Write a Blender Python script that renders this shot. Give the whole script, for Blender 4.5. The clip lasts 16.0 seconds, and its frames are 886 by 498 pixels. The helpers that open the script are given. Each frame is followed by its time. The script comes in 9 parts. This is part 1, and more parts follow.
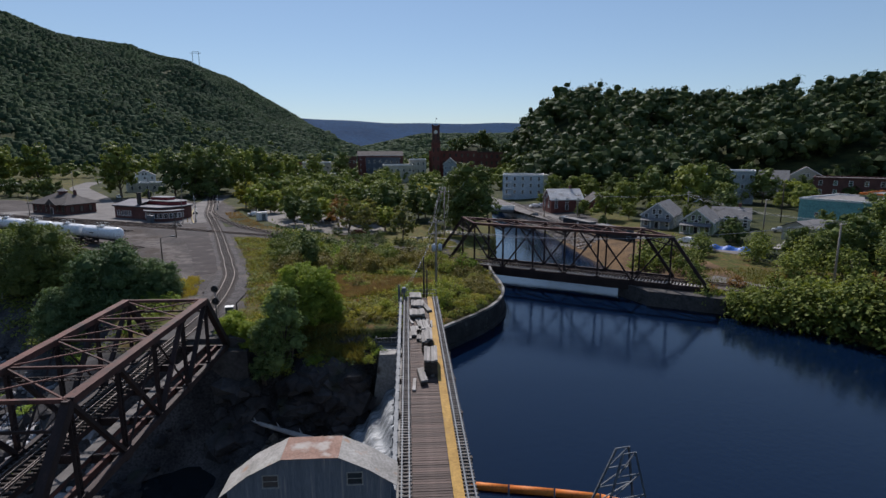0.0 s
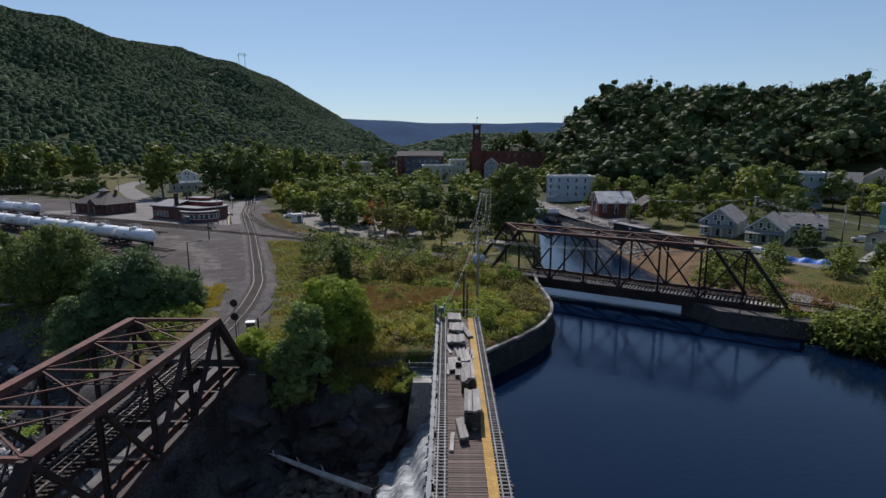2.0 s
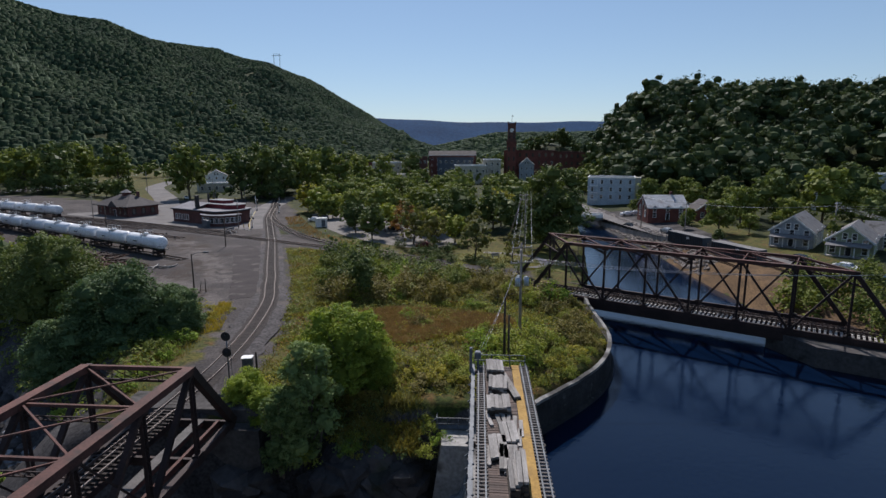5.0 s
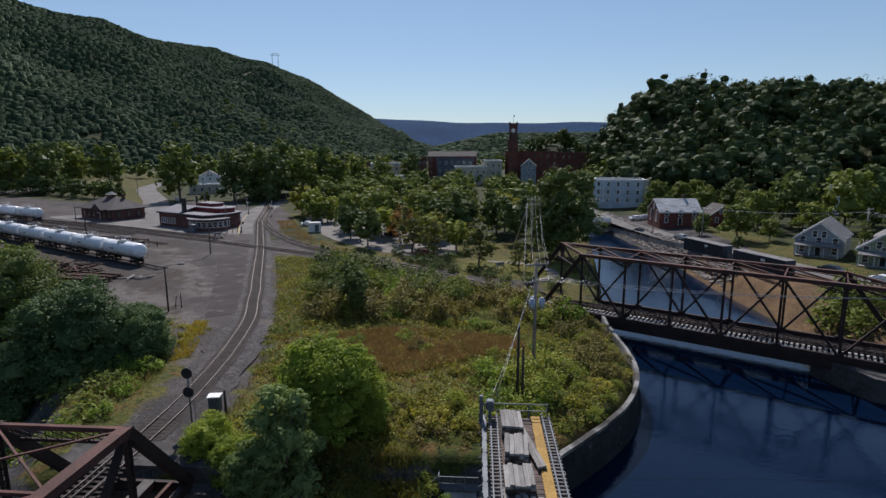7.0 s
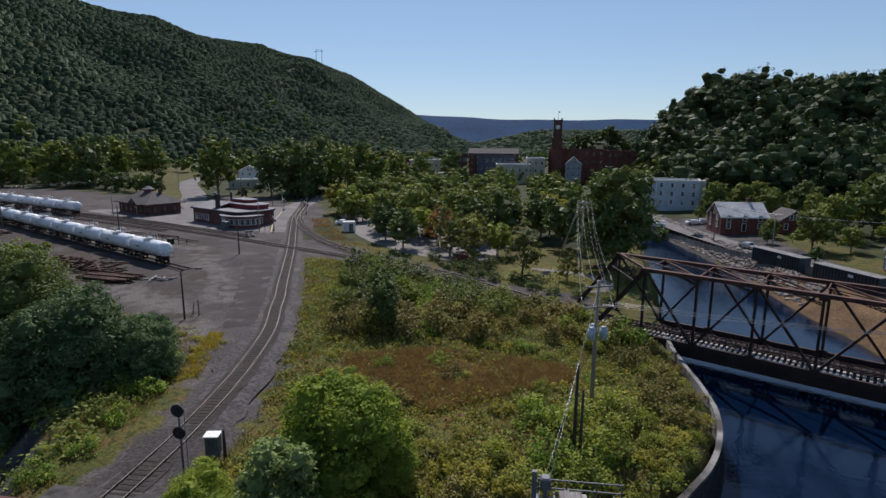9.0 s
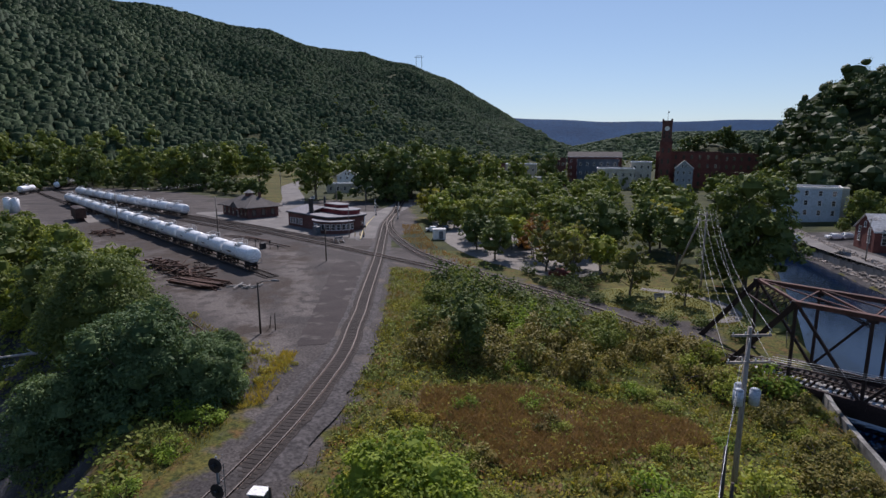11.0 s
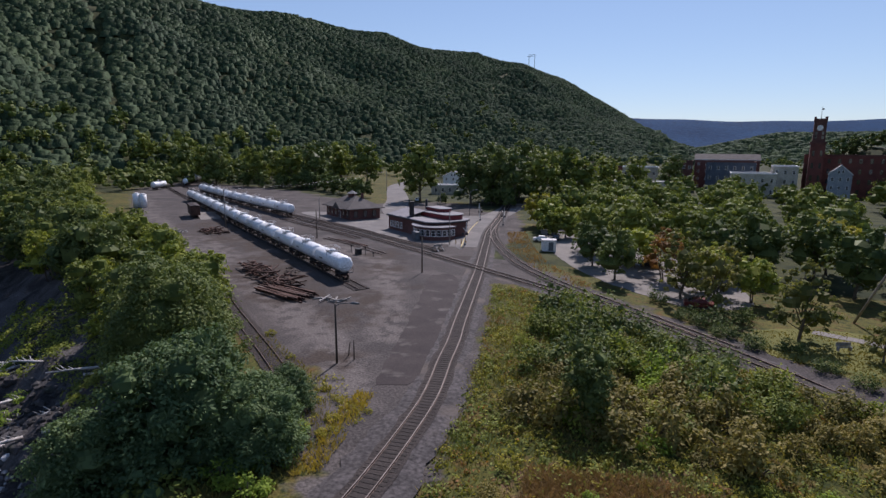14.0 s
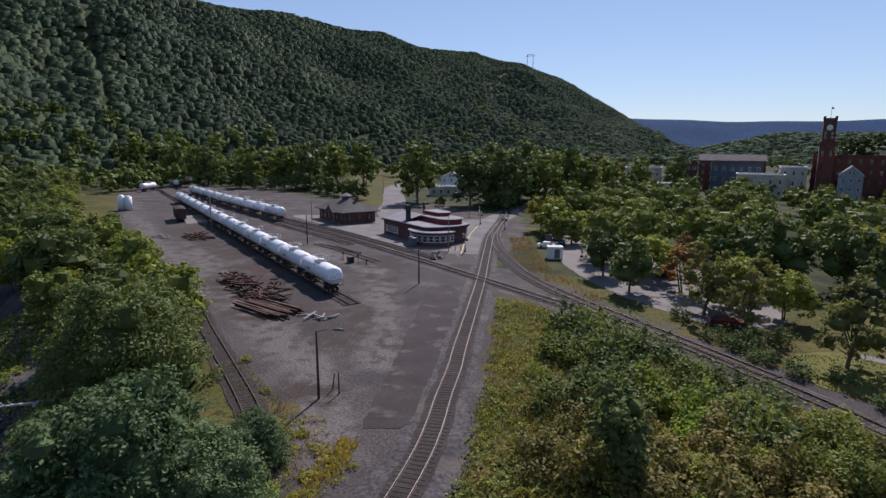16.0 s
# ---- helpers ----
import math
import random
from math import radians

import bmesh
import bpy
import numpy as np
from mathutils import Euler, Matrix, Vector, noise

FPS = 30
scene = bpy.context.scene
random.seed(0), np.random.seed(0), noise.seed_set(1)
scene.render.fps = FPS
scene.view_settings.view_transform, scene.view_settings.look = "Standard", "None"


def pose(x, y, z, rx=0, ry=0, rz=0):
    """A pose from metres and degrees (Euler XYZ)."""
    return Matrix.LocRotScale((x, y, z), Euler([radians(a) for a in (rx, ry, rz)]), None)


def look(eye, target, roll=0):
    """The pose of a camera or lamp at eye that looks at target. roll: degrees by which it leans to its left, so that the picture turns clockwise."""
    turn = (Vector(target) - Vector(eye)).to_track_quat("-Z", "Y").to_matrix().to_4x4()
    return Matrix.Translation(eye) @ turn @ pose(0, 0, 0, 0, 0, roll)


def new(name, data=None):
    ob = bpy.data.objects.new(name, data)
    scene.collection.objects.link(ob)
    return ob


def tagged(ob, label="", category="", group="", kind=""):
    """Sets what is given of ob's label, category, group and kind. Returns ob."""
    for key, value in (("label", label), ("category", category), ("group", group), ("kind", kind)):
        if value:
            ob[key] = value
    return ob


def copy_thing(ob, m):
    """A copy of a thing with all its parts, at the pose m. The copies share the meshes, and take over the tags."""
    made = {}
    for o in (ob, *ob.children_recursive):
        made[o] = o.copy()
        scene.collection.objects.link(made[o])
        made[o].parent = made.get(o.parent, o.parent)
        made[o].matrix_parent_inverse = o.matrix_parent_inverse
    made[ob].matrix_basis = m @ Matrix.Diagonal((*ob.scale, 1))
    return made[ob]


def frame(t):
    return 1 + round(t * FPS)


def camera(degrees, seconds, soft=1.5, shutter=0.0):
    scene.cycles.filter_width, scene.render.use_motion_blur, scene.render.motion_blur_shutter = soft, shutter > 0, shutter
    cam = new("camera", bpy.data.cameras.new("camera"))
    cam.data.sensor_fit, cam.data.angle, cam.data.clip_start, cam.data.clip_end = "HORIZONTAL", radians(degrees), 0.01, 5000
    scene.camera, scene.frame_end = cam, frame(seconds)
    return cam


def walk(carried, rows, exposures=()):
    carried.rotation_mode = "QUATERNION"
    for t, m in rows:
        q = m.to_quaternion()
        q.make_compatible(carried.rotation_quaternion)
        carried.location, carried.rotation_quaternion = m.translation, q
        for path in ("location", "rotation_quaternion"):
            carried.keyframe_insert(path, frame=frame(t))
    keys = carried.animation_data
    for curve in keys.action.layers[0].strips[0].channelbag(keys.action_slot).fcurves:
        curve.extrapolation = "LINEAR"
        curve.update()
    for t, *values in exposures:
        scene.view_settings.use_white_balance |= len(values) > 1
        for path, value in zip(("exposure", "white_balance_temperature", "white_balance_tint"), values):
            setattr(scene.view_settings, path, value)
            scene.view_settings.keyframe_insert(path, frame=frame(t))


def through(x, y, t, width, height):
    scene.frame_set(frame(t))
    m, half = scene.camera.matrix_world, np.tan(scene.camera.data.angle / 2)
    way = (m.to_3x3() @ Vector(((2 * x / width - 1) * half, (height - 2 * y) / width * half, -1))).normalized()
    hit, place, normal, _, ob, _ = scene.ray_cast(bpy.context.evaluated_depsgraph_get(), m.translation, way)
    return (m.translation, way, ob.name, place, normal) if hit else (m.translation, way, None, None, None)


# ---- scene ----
cam = camera(77.4, 16.0)
PATH = [
    (0, (0.442, -9.137, 23.484), (0.568, -7.174, 23.12), -0.1),
    (0.5, (0.454, -6.928, 23.487), (0.56, -4.964, 23.125), -0.1),
    (1, (0.459, -4.726, 23.491), (0.533, -2.761, 23.127), -0.1),
    (1.5, (0.465, -2.531, 23.493), (0.495, -0.565, 23.13), -0.2),
    (2, (0.469, -0.346, 23.491), (0.455, 1.62, 23.127), -0.1),
    (2.5, (0.447, 1.833, 23.499), (0.389, 3.799, 23.134), -0.1),
    (3, (0.403, 4.019, 23.505), (0.306, 5.983, 23.14), -0.1),
    (3.5, (0.322, 6.231, 23.512), (0.2, 8.194, 23.147), -0.2),
    (4, (0.182, 8.47, 23.519), (0.053, 10.432, 23.153), -0.2),
    (6.5, (-0.856, 19.703, 23.561), (-0.982, 21.666, 23.196), -0.2),
    (7, (-1.107, 21.994, 23.563), (-1.232, 23.956, 23.199), -0.1),
    (7.5, (-1.335, 24.279, 23.558), (-1.461, 26.241, 23.193), -0.1),
    (8, (-1.561, 26.553, 23.554), (-1.718, 28.513, 23.19), -0.0),
    (8.2, (-1.663, 27.457, 23.552), (-1.837, 29.415, 23.185), 0.1),
    (10.3, (-2.875, 36.875, 23.439), (-3.343, 38.784, 23.07), 0.1),
    (10.5, (-3.029, 37.764, 23.436), (-3.533, 39.665, 23.072), 0.0),
    (11, (-3.521, 39.973, 23.435), (-4.115, 41.848, 23.071), 0.0),
    (11.5, (-4.133, 42.164, 23.438), (-4.82, 44.007, 23.075), 0.1),
    (12, (-4.853, 44.31, 23.441), (-5.622, 46.12, 23.078), 0.1),
    (12.5, (-5.655, 46.397, 23.441), (-6.493, 48.176, 23.078), 0.1),
    (13, (-6.518, 48.429, 23.439), (-7.417, 50.178, 23.076), 0.2),
    (13.5, (-7.442, 50.426, 23.435), (-8.376, 52.156, 23.072), 0.3),
    (14, (-8.426, 52.4, 23.432), (-9.367, 54.127, 23.069), 0.3),
    (14.5, (-9.461, 54.346, 23.431), (-10.399, 56.075, 23.068), 0.2),
    (15, (-10.529, 56.26, 23.427), (-11.465, 57.99, 23.065), 0.2),
    (15.5, (-11.614, 58.146, 23.422), (-12.549, 59.876, 23.06), 0.3),
    (16, (-12.705, 60.015, 23.418), (-13.64, 61.746, 23.056), 0.3),
]
walk(cam, [(t, look(eye, target, roll)) for t, eye, target, roll in PATH], [(0, 0.0, 6050, 16), (8, 0.0, 6050, 16), (13, 0.11, 6000, 24), (16, 0.15, 6000, 24)])

# ---- light ----
SUN_DIR = Vector((-0.13, 0.70, 0.72)).normalized()
sun_data = bpy.data.lights.new("sun", "SUN")
sun_data.energy, sun_data.angle, sun_data.color = 5.0, radians(0.55), (1.0, 0.93, 0.82)
sun = new("sun", sun_data)
sun.matrix_world = look(SUN_DIR * 800, (0, 0, 0))
world = bpy.data.worlds.new("world")
scene.world = world
world.use_nodes = True
wt = world.node_tree
sky = wt.nodes.new("ShaderNodeTexSky")
sky.sky_type, sky.sun_disc = "NISHITA", False
sky.sun_elevation = math.asin(SUN_DIR.z)
sky.sun_rotation = math.atan2(SUN_DIR.x, SUN_DIR.y)
sky.air_density, sky.dust_density, sky.ozone_density = 1.0, 0.1, 2.8
haze = wt.nodes.new("ShaderNodeGamma")
haze.inputs[1].default_value = 0.70
wt.links.new(sky.outputs[0], haze.inputs[0])
tone = wt.nodes.new("ShaderNodeMix")
tone.data_type, tone.blend_type = "RGBA", "MULTIPLY"
tone.inputs[0].default_value = 1.0
tone.inputs[7].default_value = (0.86, 0.955, 1.0, 1)
wt.links.new(haze.outputs[0], tone.inputs[6])
wt.links.new(tone.outputs[2], wt.nodes["Background"].inputs[0])
wt.nodes["Background"].inputs[1].default_value = 0.150
scene.view_settings.exposure = 0.0


# ---- materials ----
def mat(name, c1, c2, scale=1.0, rough=0.8, bump=0.3, fine=None, metal=0.0, stain=None, stain_scale=0.15, stain_at=0.55, island=0.0, piece=0.0, spec=0.3, stretch=None, depth=0.03, speckle=0.0):
    """Two colours mixed by noise at two scales, an optional stain, per-piece variation and fine relief."""
    m = bpy.data.materials.new(name)
    m.use_nodes = True
    t = m.node_tree
    n, l = t.nodes, t.links
    bs = n["Principled BSDF"]
    bs.inputs["Roughness"].default_value = rough
    bs.inputs["Metallic"].default_value = metal
    bs.inputs["Specular IOR Level"].default_value = spec
    co = n.new("ShaderNodeTexCoord")
    src = co.outputs["Object"]
    if stretch:
        mp = n.new("ShaderNodeMapping")
        mp.inputs["Scale"].default_value = stretch
        l.new(src, mp.inputs[0])
        src = mp.outputs[0]

    def noise_tex(s, detail=4.0):
        k = n.new("ShaderNodeTexNoise")
        k.inputs["Scale"].default_value, k.inputs["Detail"].default_value = s, detail
        l.new(src, k.inputs["Vector"])
        return k.outputs["Fac"]

    def mix(fac, a, b):
        k = n.new("ShaderNodeMix")
        k.data_type = "RGBA"
        if hasattr(fac, "is_linked"):
            l.new(fac, k.inputs[0])
        else:
            k.inputs[0].default_value = fac
        for sock, v in ((k.inputs[6], a), (k.inputs[7], b)):
            if hasattr(v, "is_linked"):
                l.new(v, sock)
            else:
                sock.default_value = (*v, 1)
        return k.outputs[2]

    def ramp(fac, a, b):
        k = n.new("ShaderNodeMapRange")
        l.new(fac, k.inputs[0])
        k.inputs[1].default_value, k.inputs[2].default_value = a, b
        return k.outputs[0]

    big = noise_tex(scale)
    small = noise_tex(fine or scale * 9)
    col = mix(ramp(big, 0.33, 0.67), c1, c2)
    dark = tuple(v * 0.55 for v in c1)
    mul = n.new("ShaderNodeMix")
    mul.data_type, mul.blend_type = "RGBA", "MULTIPLY"
    mul.inputs[0].default_value = 0.75
    l.new(col, mul.inputs[6])
    grey = n.new("ShaderNodeMapRange")
    l.new(small, grey.inputs[0])
    grey.inputs[1].default_value, grey.inputs[2].default_value, grey.inputs[3].default_value, grey.inputs[4].default_value = 0.25, 0.75, 0.55 - 0.45 * speckle, 1.35 + 0.45 * speckle
    l.new(grey.outputs[0], mul.inputs[7])
    col = mul.outputs[2]
    if stain:
        col = mix(ramp(noise_tex(stain_scale, 6.0), stain_at, stain_at + 0.12), col, stain)
    if island or piece:
        if island:
            g = n.new("ShaderNodeNewGeometry")
            rnd = g.outputs["Random Per Island"]
        else:
            g = n.new("ShaderNodeObjectInfo")
            rnd = g.outputs["Random"]
        a = island or piece
        r = n.new("ShaderNodeMapRange")
        l.new(rnd, r.inputs[0])
        r.inputs[3].default_value, r.inputs[4].default_value = 1 - a, 1 + a
        k = n.new("ShaderNodeMix")
        k.data_type, k.blend_type = "RGBA", "MULTIPLY"
        k.inputs[0].default_value = 1.0
        l.new(col, k.inputs[6])
        l.new(r.outputs[0], k.inputs[7])
        col = k.outputs[2]
    l.new(col, bs.inputs["Base Color"])
    if bump:
        b = n.new("ShaderNodeBump")
        b.inputs["Strength"].default_value, b.inputs["Distance"].default_value = bump, depth
        l.new(small, b.inputs["Height"])
        l.new(b.outputs[0], bs.inputs["Normal"])
    return m


def leaf_mat(name, c1, c2, through=0.45, scale=0.5):
    """Leaves: diffuse and light let through, each leaf a little different."""
    m = bpy.data.materials.new(name)
    m.use_nodes = True
    t = m.node_tree
    n, l = t.nodes, t.links
    bs = n["Principled BSDF"]
    bs.inputs["Roughness"].default_value = 0.6
    bs.inputs["Specular IOR Level"].default_value = 0.08
    g = n.new("ShaderNodeNewGeometry")
    info = n.new("ShaderNodeObjectInfo")
    co = n.new("ShaderNodeTexCoord")
    k = n.new("ShaderNodeTexNoise")
    k.inputs["Scale"].default_value = scale
    l.new(co.outputs["Object"], k.inputs["Vector"])
    add = n.new("ShaderNodeMath")
    add.operation = "MULTIPLY_ADD"
    l.new(g.outputs["Random Per Island"], add.inputs[0])
    add.inputs[1].default_value = 0.55
    l.new(k.outputs["Fac"], add.inputs[2])
    add2 = n.new("ShaderNodeMath")
    add2.operation = "MULTIPLY_ADD"
    l.new(info.outputs["Random"], add2.inputs[0])
    add2.inputs[1].default_value = 0.35
    l.new(add.outputs[0], add2.inputs[2])
    r = n.new("ShaderNodeMapRange")
    l.new(add2.outputs[0], r.inputs[0])
    r.inputs[1].default_value, r.inputs[2].default_value = 0.45, 1.35
    mx = n.new("ShaderNodeMix")
    mx.data_type = "RGBA"
    l.new(r.outputs[0], mx.inputs[0])
    mx.inputs[6].default_value, mx.inputs[7].default_value = (*c1, 1), (*c2, 1)
    l.new(mx.outputs[2], bs.inputs["Base Color"])
    tr = n.new("ShaderNodeBsdfTranslucent")
    gain = n.new("ShaderNodeMix")
    gain.data_type, gain.blend_type = "RGBA", "MULTIPLY"
    gain.inputs[0].default_value = 1.0
    l.new(mx.outputs[2], gain.inputs[6])
    gain.inputs[7].default_value = (1.45, 1.5, 0.8, 1)
    l.new(gain.outputs[2], tr.inputs[0])
    ms = n.new("ShaderNodeMixShader")
    ms.inputs[0].default_value = through
    l.new(bs.outputs[0], ms.inputs[1])
    l.new(tr.outputs[0], ms.inputs[2])
    l.new(ms.outputs[0], n["Material Output"].inputs[0])
    return m


LEAF_DARK = leaf_mat("leaf_dark", (0.038, 0.064, 0.024), (0.150, 0.182, 0.054), 0.19)
LEAF_MID = leaf_mat("leaf_mid", (0.056, 0.086, 0.024), (0.225, 0.250, 0.056), 0.25)
LEAF_LIGHT = leaf_mat("leaf_light", (0.100, 0.140, 0.026), (0.330, 0.345, 0.060), 0.28)
LEAF_YELLOW = leaf_mat("leaf_yellow", (0.120, 0.135, 0.024), (0.390, 0.335, 0.052), 0.36)
LEAF_GREY = leaf_mat("leaf_grey", (0.044, 0.080, 0.036), (0.150, 0.205, 0.085), 0.18)
LEAF_RED = leaf_mat("leaf_red", (0.112, 0.083, 0.028), (0.292, 0.137, 0.048), 0.29)
LEAF_BRIGHT = leaf_mat("leaf_bright", (0.095, 0.150, 0.026), (0.330, 0.380, 0.060), 0.36)
LEAF_POPLAR = leaf_mat("leaf_poplar", (0.070, 0.112, 0.040), (0.225, 0.285, 0.100), 0.24)
GRASS_DRY = leaf_mat("grass_dry", (0.155, 0.098, 0.050), (0.340, 0.215, 0.110), 0.22, 0.6)
GRASS_GREEN = leaf_mat("grass_green", (0.062, 0.076, 0.017), (0.265, 0.205, 0.052), 0.22, 0.6)
BARK = mat("bark", (0.09, 0.07, 0.05), (0.16, 0.13, 0.10), 2.0, 0.9, 0.6, stretch=(1, 1, 0.25))
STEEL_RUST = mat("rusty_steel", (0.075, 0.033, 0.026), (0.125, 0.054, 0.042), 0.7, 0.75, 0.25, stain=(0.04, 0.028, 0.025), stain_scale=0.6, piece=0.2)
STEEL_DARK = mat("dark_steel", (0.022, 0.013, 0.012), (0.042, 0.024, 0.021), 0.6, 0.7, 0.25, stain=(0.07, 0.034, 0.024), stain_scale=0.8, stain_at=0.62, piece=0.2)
RAIL_STEEL = mat("rail_steel", (0.10, 0.065, 0.05), (0.15, 0.10, 0.08), 1.0, 0.5, 0.1, metal=0.3)
RAIL_SHINE = mat("polished_rail", (0.14, 0.115, 0.105), (0.20, 0.17, 0.155), 1.0, 0.5, 0.05, metal=0.5)
TIE_WOOD = mat("tie_wood", (0.024, 0.019, 0.017), (0.046, 0.037, 0.033), 1.5, 0.9, 0.5, piece=0.35)
BALLAST = mat("ballast", (0.046, 0.041, 0.041), (0.080, 0.071, 0.070), 0.35, 0.95, 1.0, fine=2.8, speckle=1.0, stain=(0.11, 0.09, 0.075), stain_scale=0.12, depth=0.06)
BALLAST_BROWN = mat("ballast_brown", (0.030, 0.024, 0.022), (0.052, 0.042, 0.038), 0.4, 0.95, 0.9, fine=5.0, speckle=0.7, depth=0.06)
DECK_WOOD = mat("deck_wood", (0.058, 0.040, 0.034), (0.125, 0.088, 0.074), 1.2, 0.75, 0.5, piece=0.4, stretch=(0.3, 3, 1))
GREY_WOOD = mat("grey_wood", (0.20, 0.185, 0.17), (0.33, 0.31, 0.29), 1.0, 0.85, 0.4, piece=0.28, stretch=(3, 0.4, 1))
DARK_WOOD = mat("dark_wood", (0.05, 0.04, 0.033), (0.085, 0.068, 0.056), 1.0, 0.85, 0.4, piece=0.2)
POLE_WOOD = mat("pole_wood", (0.22, 0.19, 0.165), (0.34, 0.30, 0.265), 1.2, 0.9, 0.4, stretch=(2, 2, 0.2))
WORN_WOOD = mat("worn_grey_wood", (0.11, 0.10, 0.095), (0.19, 0.175, 0.165), 1.0, 0.85, 0.4, piece=0.3)
YELLOW_WOOD = mat("yellow_board", (0.31, 0.185, 0.045), (0.41, 0.25, 0.065), 0.8, 0.8, 0.3, stain=(0.25, 0.16, 0.07), stain_scale=0.9, stain_at=0.6)
GALV = mat("galvanised_steel", (0.085, 0.095, 0.107), (0.15, 0.163, 0.178), 1.0, 0.6, 0.2, metal=0.1)
CONCRETE = mat("old_concrete", (0.17, 0.165, 0.155), (0.30, 0.285, 0.265), 0.35, 0.95, 0.5, stain=(0.07, 0.065, 0.06), stain_scale=0.3, stain_at=0.5)
ROCK = mat("dark_rock", (0.026, 0.024, 0.025), (0.075, 0.070, 0.070), 0.25, 0.9, 1.0, fine=1.6, depth=0.25, stain=(0.03, 0.035, 0.02), stain_scale=0.2, island=0.35)
PALE_STONE = mat("pale_stone", (0.15, 0.125, 0.108), (0.30, 0.265, 0.235), 0.8, 0.9, 0.6, island=0.4)
DRIFT = mat("driftwood", (0.36, 0.34, 0.33), (0.54, 0.52, 0.50), 0.8, 0.9, 0.4)
DARK_STONE = mat("dark_masonry", (0.045, 0.041, 0.039), (0.10, 0.092, 0.088), 0.4, 0.95, 0.6, fine=2.5, stain=(0.03, 0.03, 0.026), stain_scale=0.4)
ASPHALT = mat("asphalt", (0.12, 0.112, 0.108), (0.17, 0.158, 0.150), 0.12, 0.95, 0.3, fine=6.0, stain=(0.20, 0.185, 0.17), stain_scale=0.18, stain_at=0.56)
ASPHALT_OLD = mat("worn_asphalt", (0.032, 0.025, 0.025), (0.050, 0.040, 0.038), 0.25, 0.95, 0.4, fine=6.0, stain=(0.095, 0.083, 0.076), stain_scale=0.35, stain_at=0.58)
CONC_PAVE = mat("pale_paving", (0.15, 0.138, 0.127), (0.22, 0.203, 0.187), 0.15, 0.95, 0.3, fine=5.0, stain=(0.13, 0.118, 0.105), stain_scale=0.3)
ROAD_PAINT = mat("worn_yellow_paint", (0.45, 0.36, 0.16), (0.55, 0.46, 0.25), 2.0, 0.9, 0.2)
WHITE_PAINT = mat("white_paint", (0.72, 0.71, 0.69), (0.82, 0.81, 0.79), 0.5, 0.6, 0.1, stain=(0.52, 0.47, 0.42), stain_scale=0.5, stain_at=0.62)
TANK_WHITE = mat("tank_white", (0.74, 0.75, 0.77), (0.85, 0.855, 0.86), 0.4, 0.35, 0.05, stain=(0.50, 0.45, 0.40), stain_scale=0.7, stain_at=0.64, piece=0.08, spec=0.5)
BLACK_PAINT = mat("black_paint", (0.018, 0.018, 0.02), (0.04, 0.038, 0.038), 0.8, 0.6, 0.2)
BRICK_RED = mat("red_brick", (0.13, 0.046, 0.038), (0.19, 0.068, 0.054), 0.5, 0.9, 0.5, fine=8.0)
BRICK_DARK = mat("dark_brick", (0.10, 0.045, 0.04), (0.15, 0.07, 0.06), 0.5, 0.9, 0.5, fine=8.0)
ROOF_GREY = mat("grey_shingle", (0.16, 0.155, 0.155), (0.24, 0.23, 0.225), 0.5, 0.9, 0.5, fine=6.0, stain=(0.10, 0.095, 0.09), stain_scale=0.5)
ROOF_DARK = mat("dark_shingle", (0.065, 0.058, 0.056), (0.10, 0.09, 0.087), 0.5, 0.9, 0.5, fine=6.0)
ROOF_WHITE = mat("white_membrane", (0.46, 0.45, 0.45), (0.60, 0.59, 0.58), 0.3, 0.8, 0.15, stain=(0.34, 0.31, 0.29), stain_scale=0.35)
ROOF_RUST = mat("rust_sheet", (0.19, 0.10, 0.07), (0.28, 0.18, 0.14), 0.5, 0.8, 0.25, stain=(0.34, 0.31, 0.28), stain_scale=0.4, stain_at=0.56)
ROOF_PALE = mat("pale_sheet", (0.26, 0.245, 0.22), (0.37, 0.35, 0.325), 0.4, 0.75, 0.2, stain=(0.32, 0.20, 0.13), stain_scale=0.5, stain_at=0.6)
RED_TRIM = mat("red_trim", (0.17, 0.025, 0.03), (0.24, 0.04, 0.045), 0.8, 0.6, 0.1)
GLASS_DARK = mat("window_glass", (0.025, 0.03, 0.035), (0.05, 0.055, 0.06), 0.5, 0.08, 0.0, spec=0.8)
WALL_BLUE = mat("pale_blue_siding", (0.36, 0.43, 0.50), (0.46, 0.53, 0.60), 0.4, 0.75, 0.2)
WALL_GREYBLUE = mat("grey_siding", (0.27, 0.30, 0.33), (0.36, 0.39, 0.42), 0.4, 0.75, 0.2)
WALL_CREAM = mat("cream_siding", (0.42, 0.38, 0.30), (0.54, 0.50, 0.41), 0.4, 0.75, 0.2)
WALL_GREEN = mat("sage_siding", (0.26, 0.30, 0.19), (0.35, 0.39, 0.27), 0.4, 0.75, 0.2)
WALL_TEAL = mat("teal_cladding", (0.16, 0.36, 0.36), (0.22, 0.45, 0.44), 0.3, 0.6, 0.1)
BLUE_TARP = mat("blue_tarp", (0.02, 0.10, 0.42), (0.05, 0.17, 0.55), 0.8, 0.5, 0.4)
ORANGE = mat("orange_float", (0.55, 0.14, 0.02), (0.66, 0.20, 0.03), 0.8, 0.6, 0.15)
RUST = mat("scrap_rust", (0.045, 0.024, 0.018), (0.095, 0.048, 0.034), 1.0, 0.85, 0.5, piece=0.4)
WIRE = mat("wire", (0.24, 0.24, 0.25), (0.34, 0.34, 0.35), 1.0, 0.45, 0.0, metal=0.6)


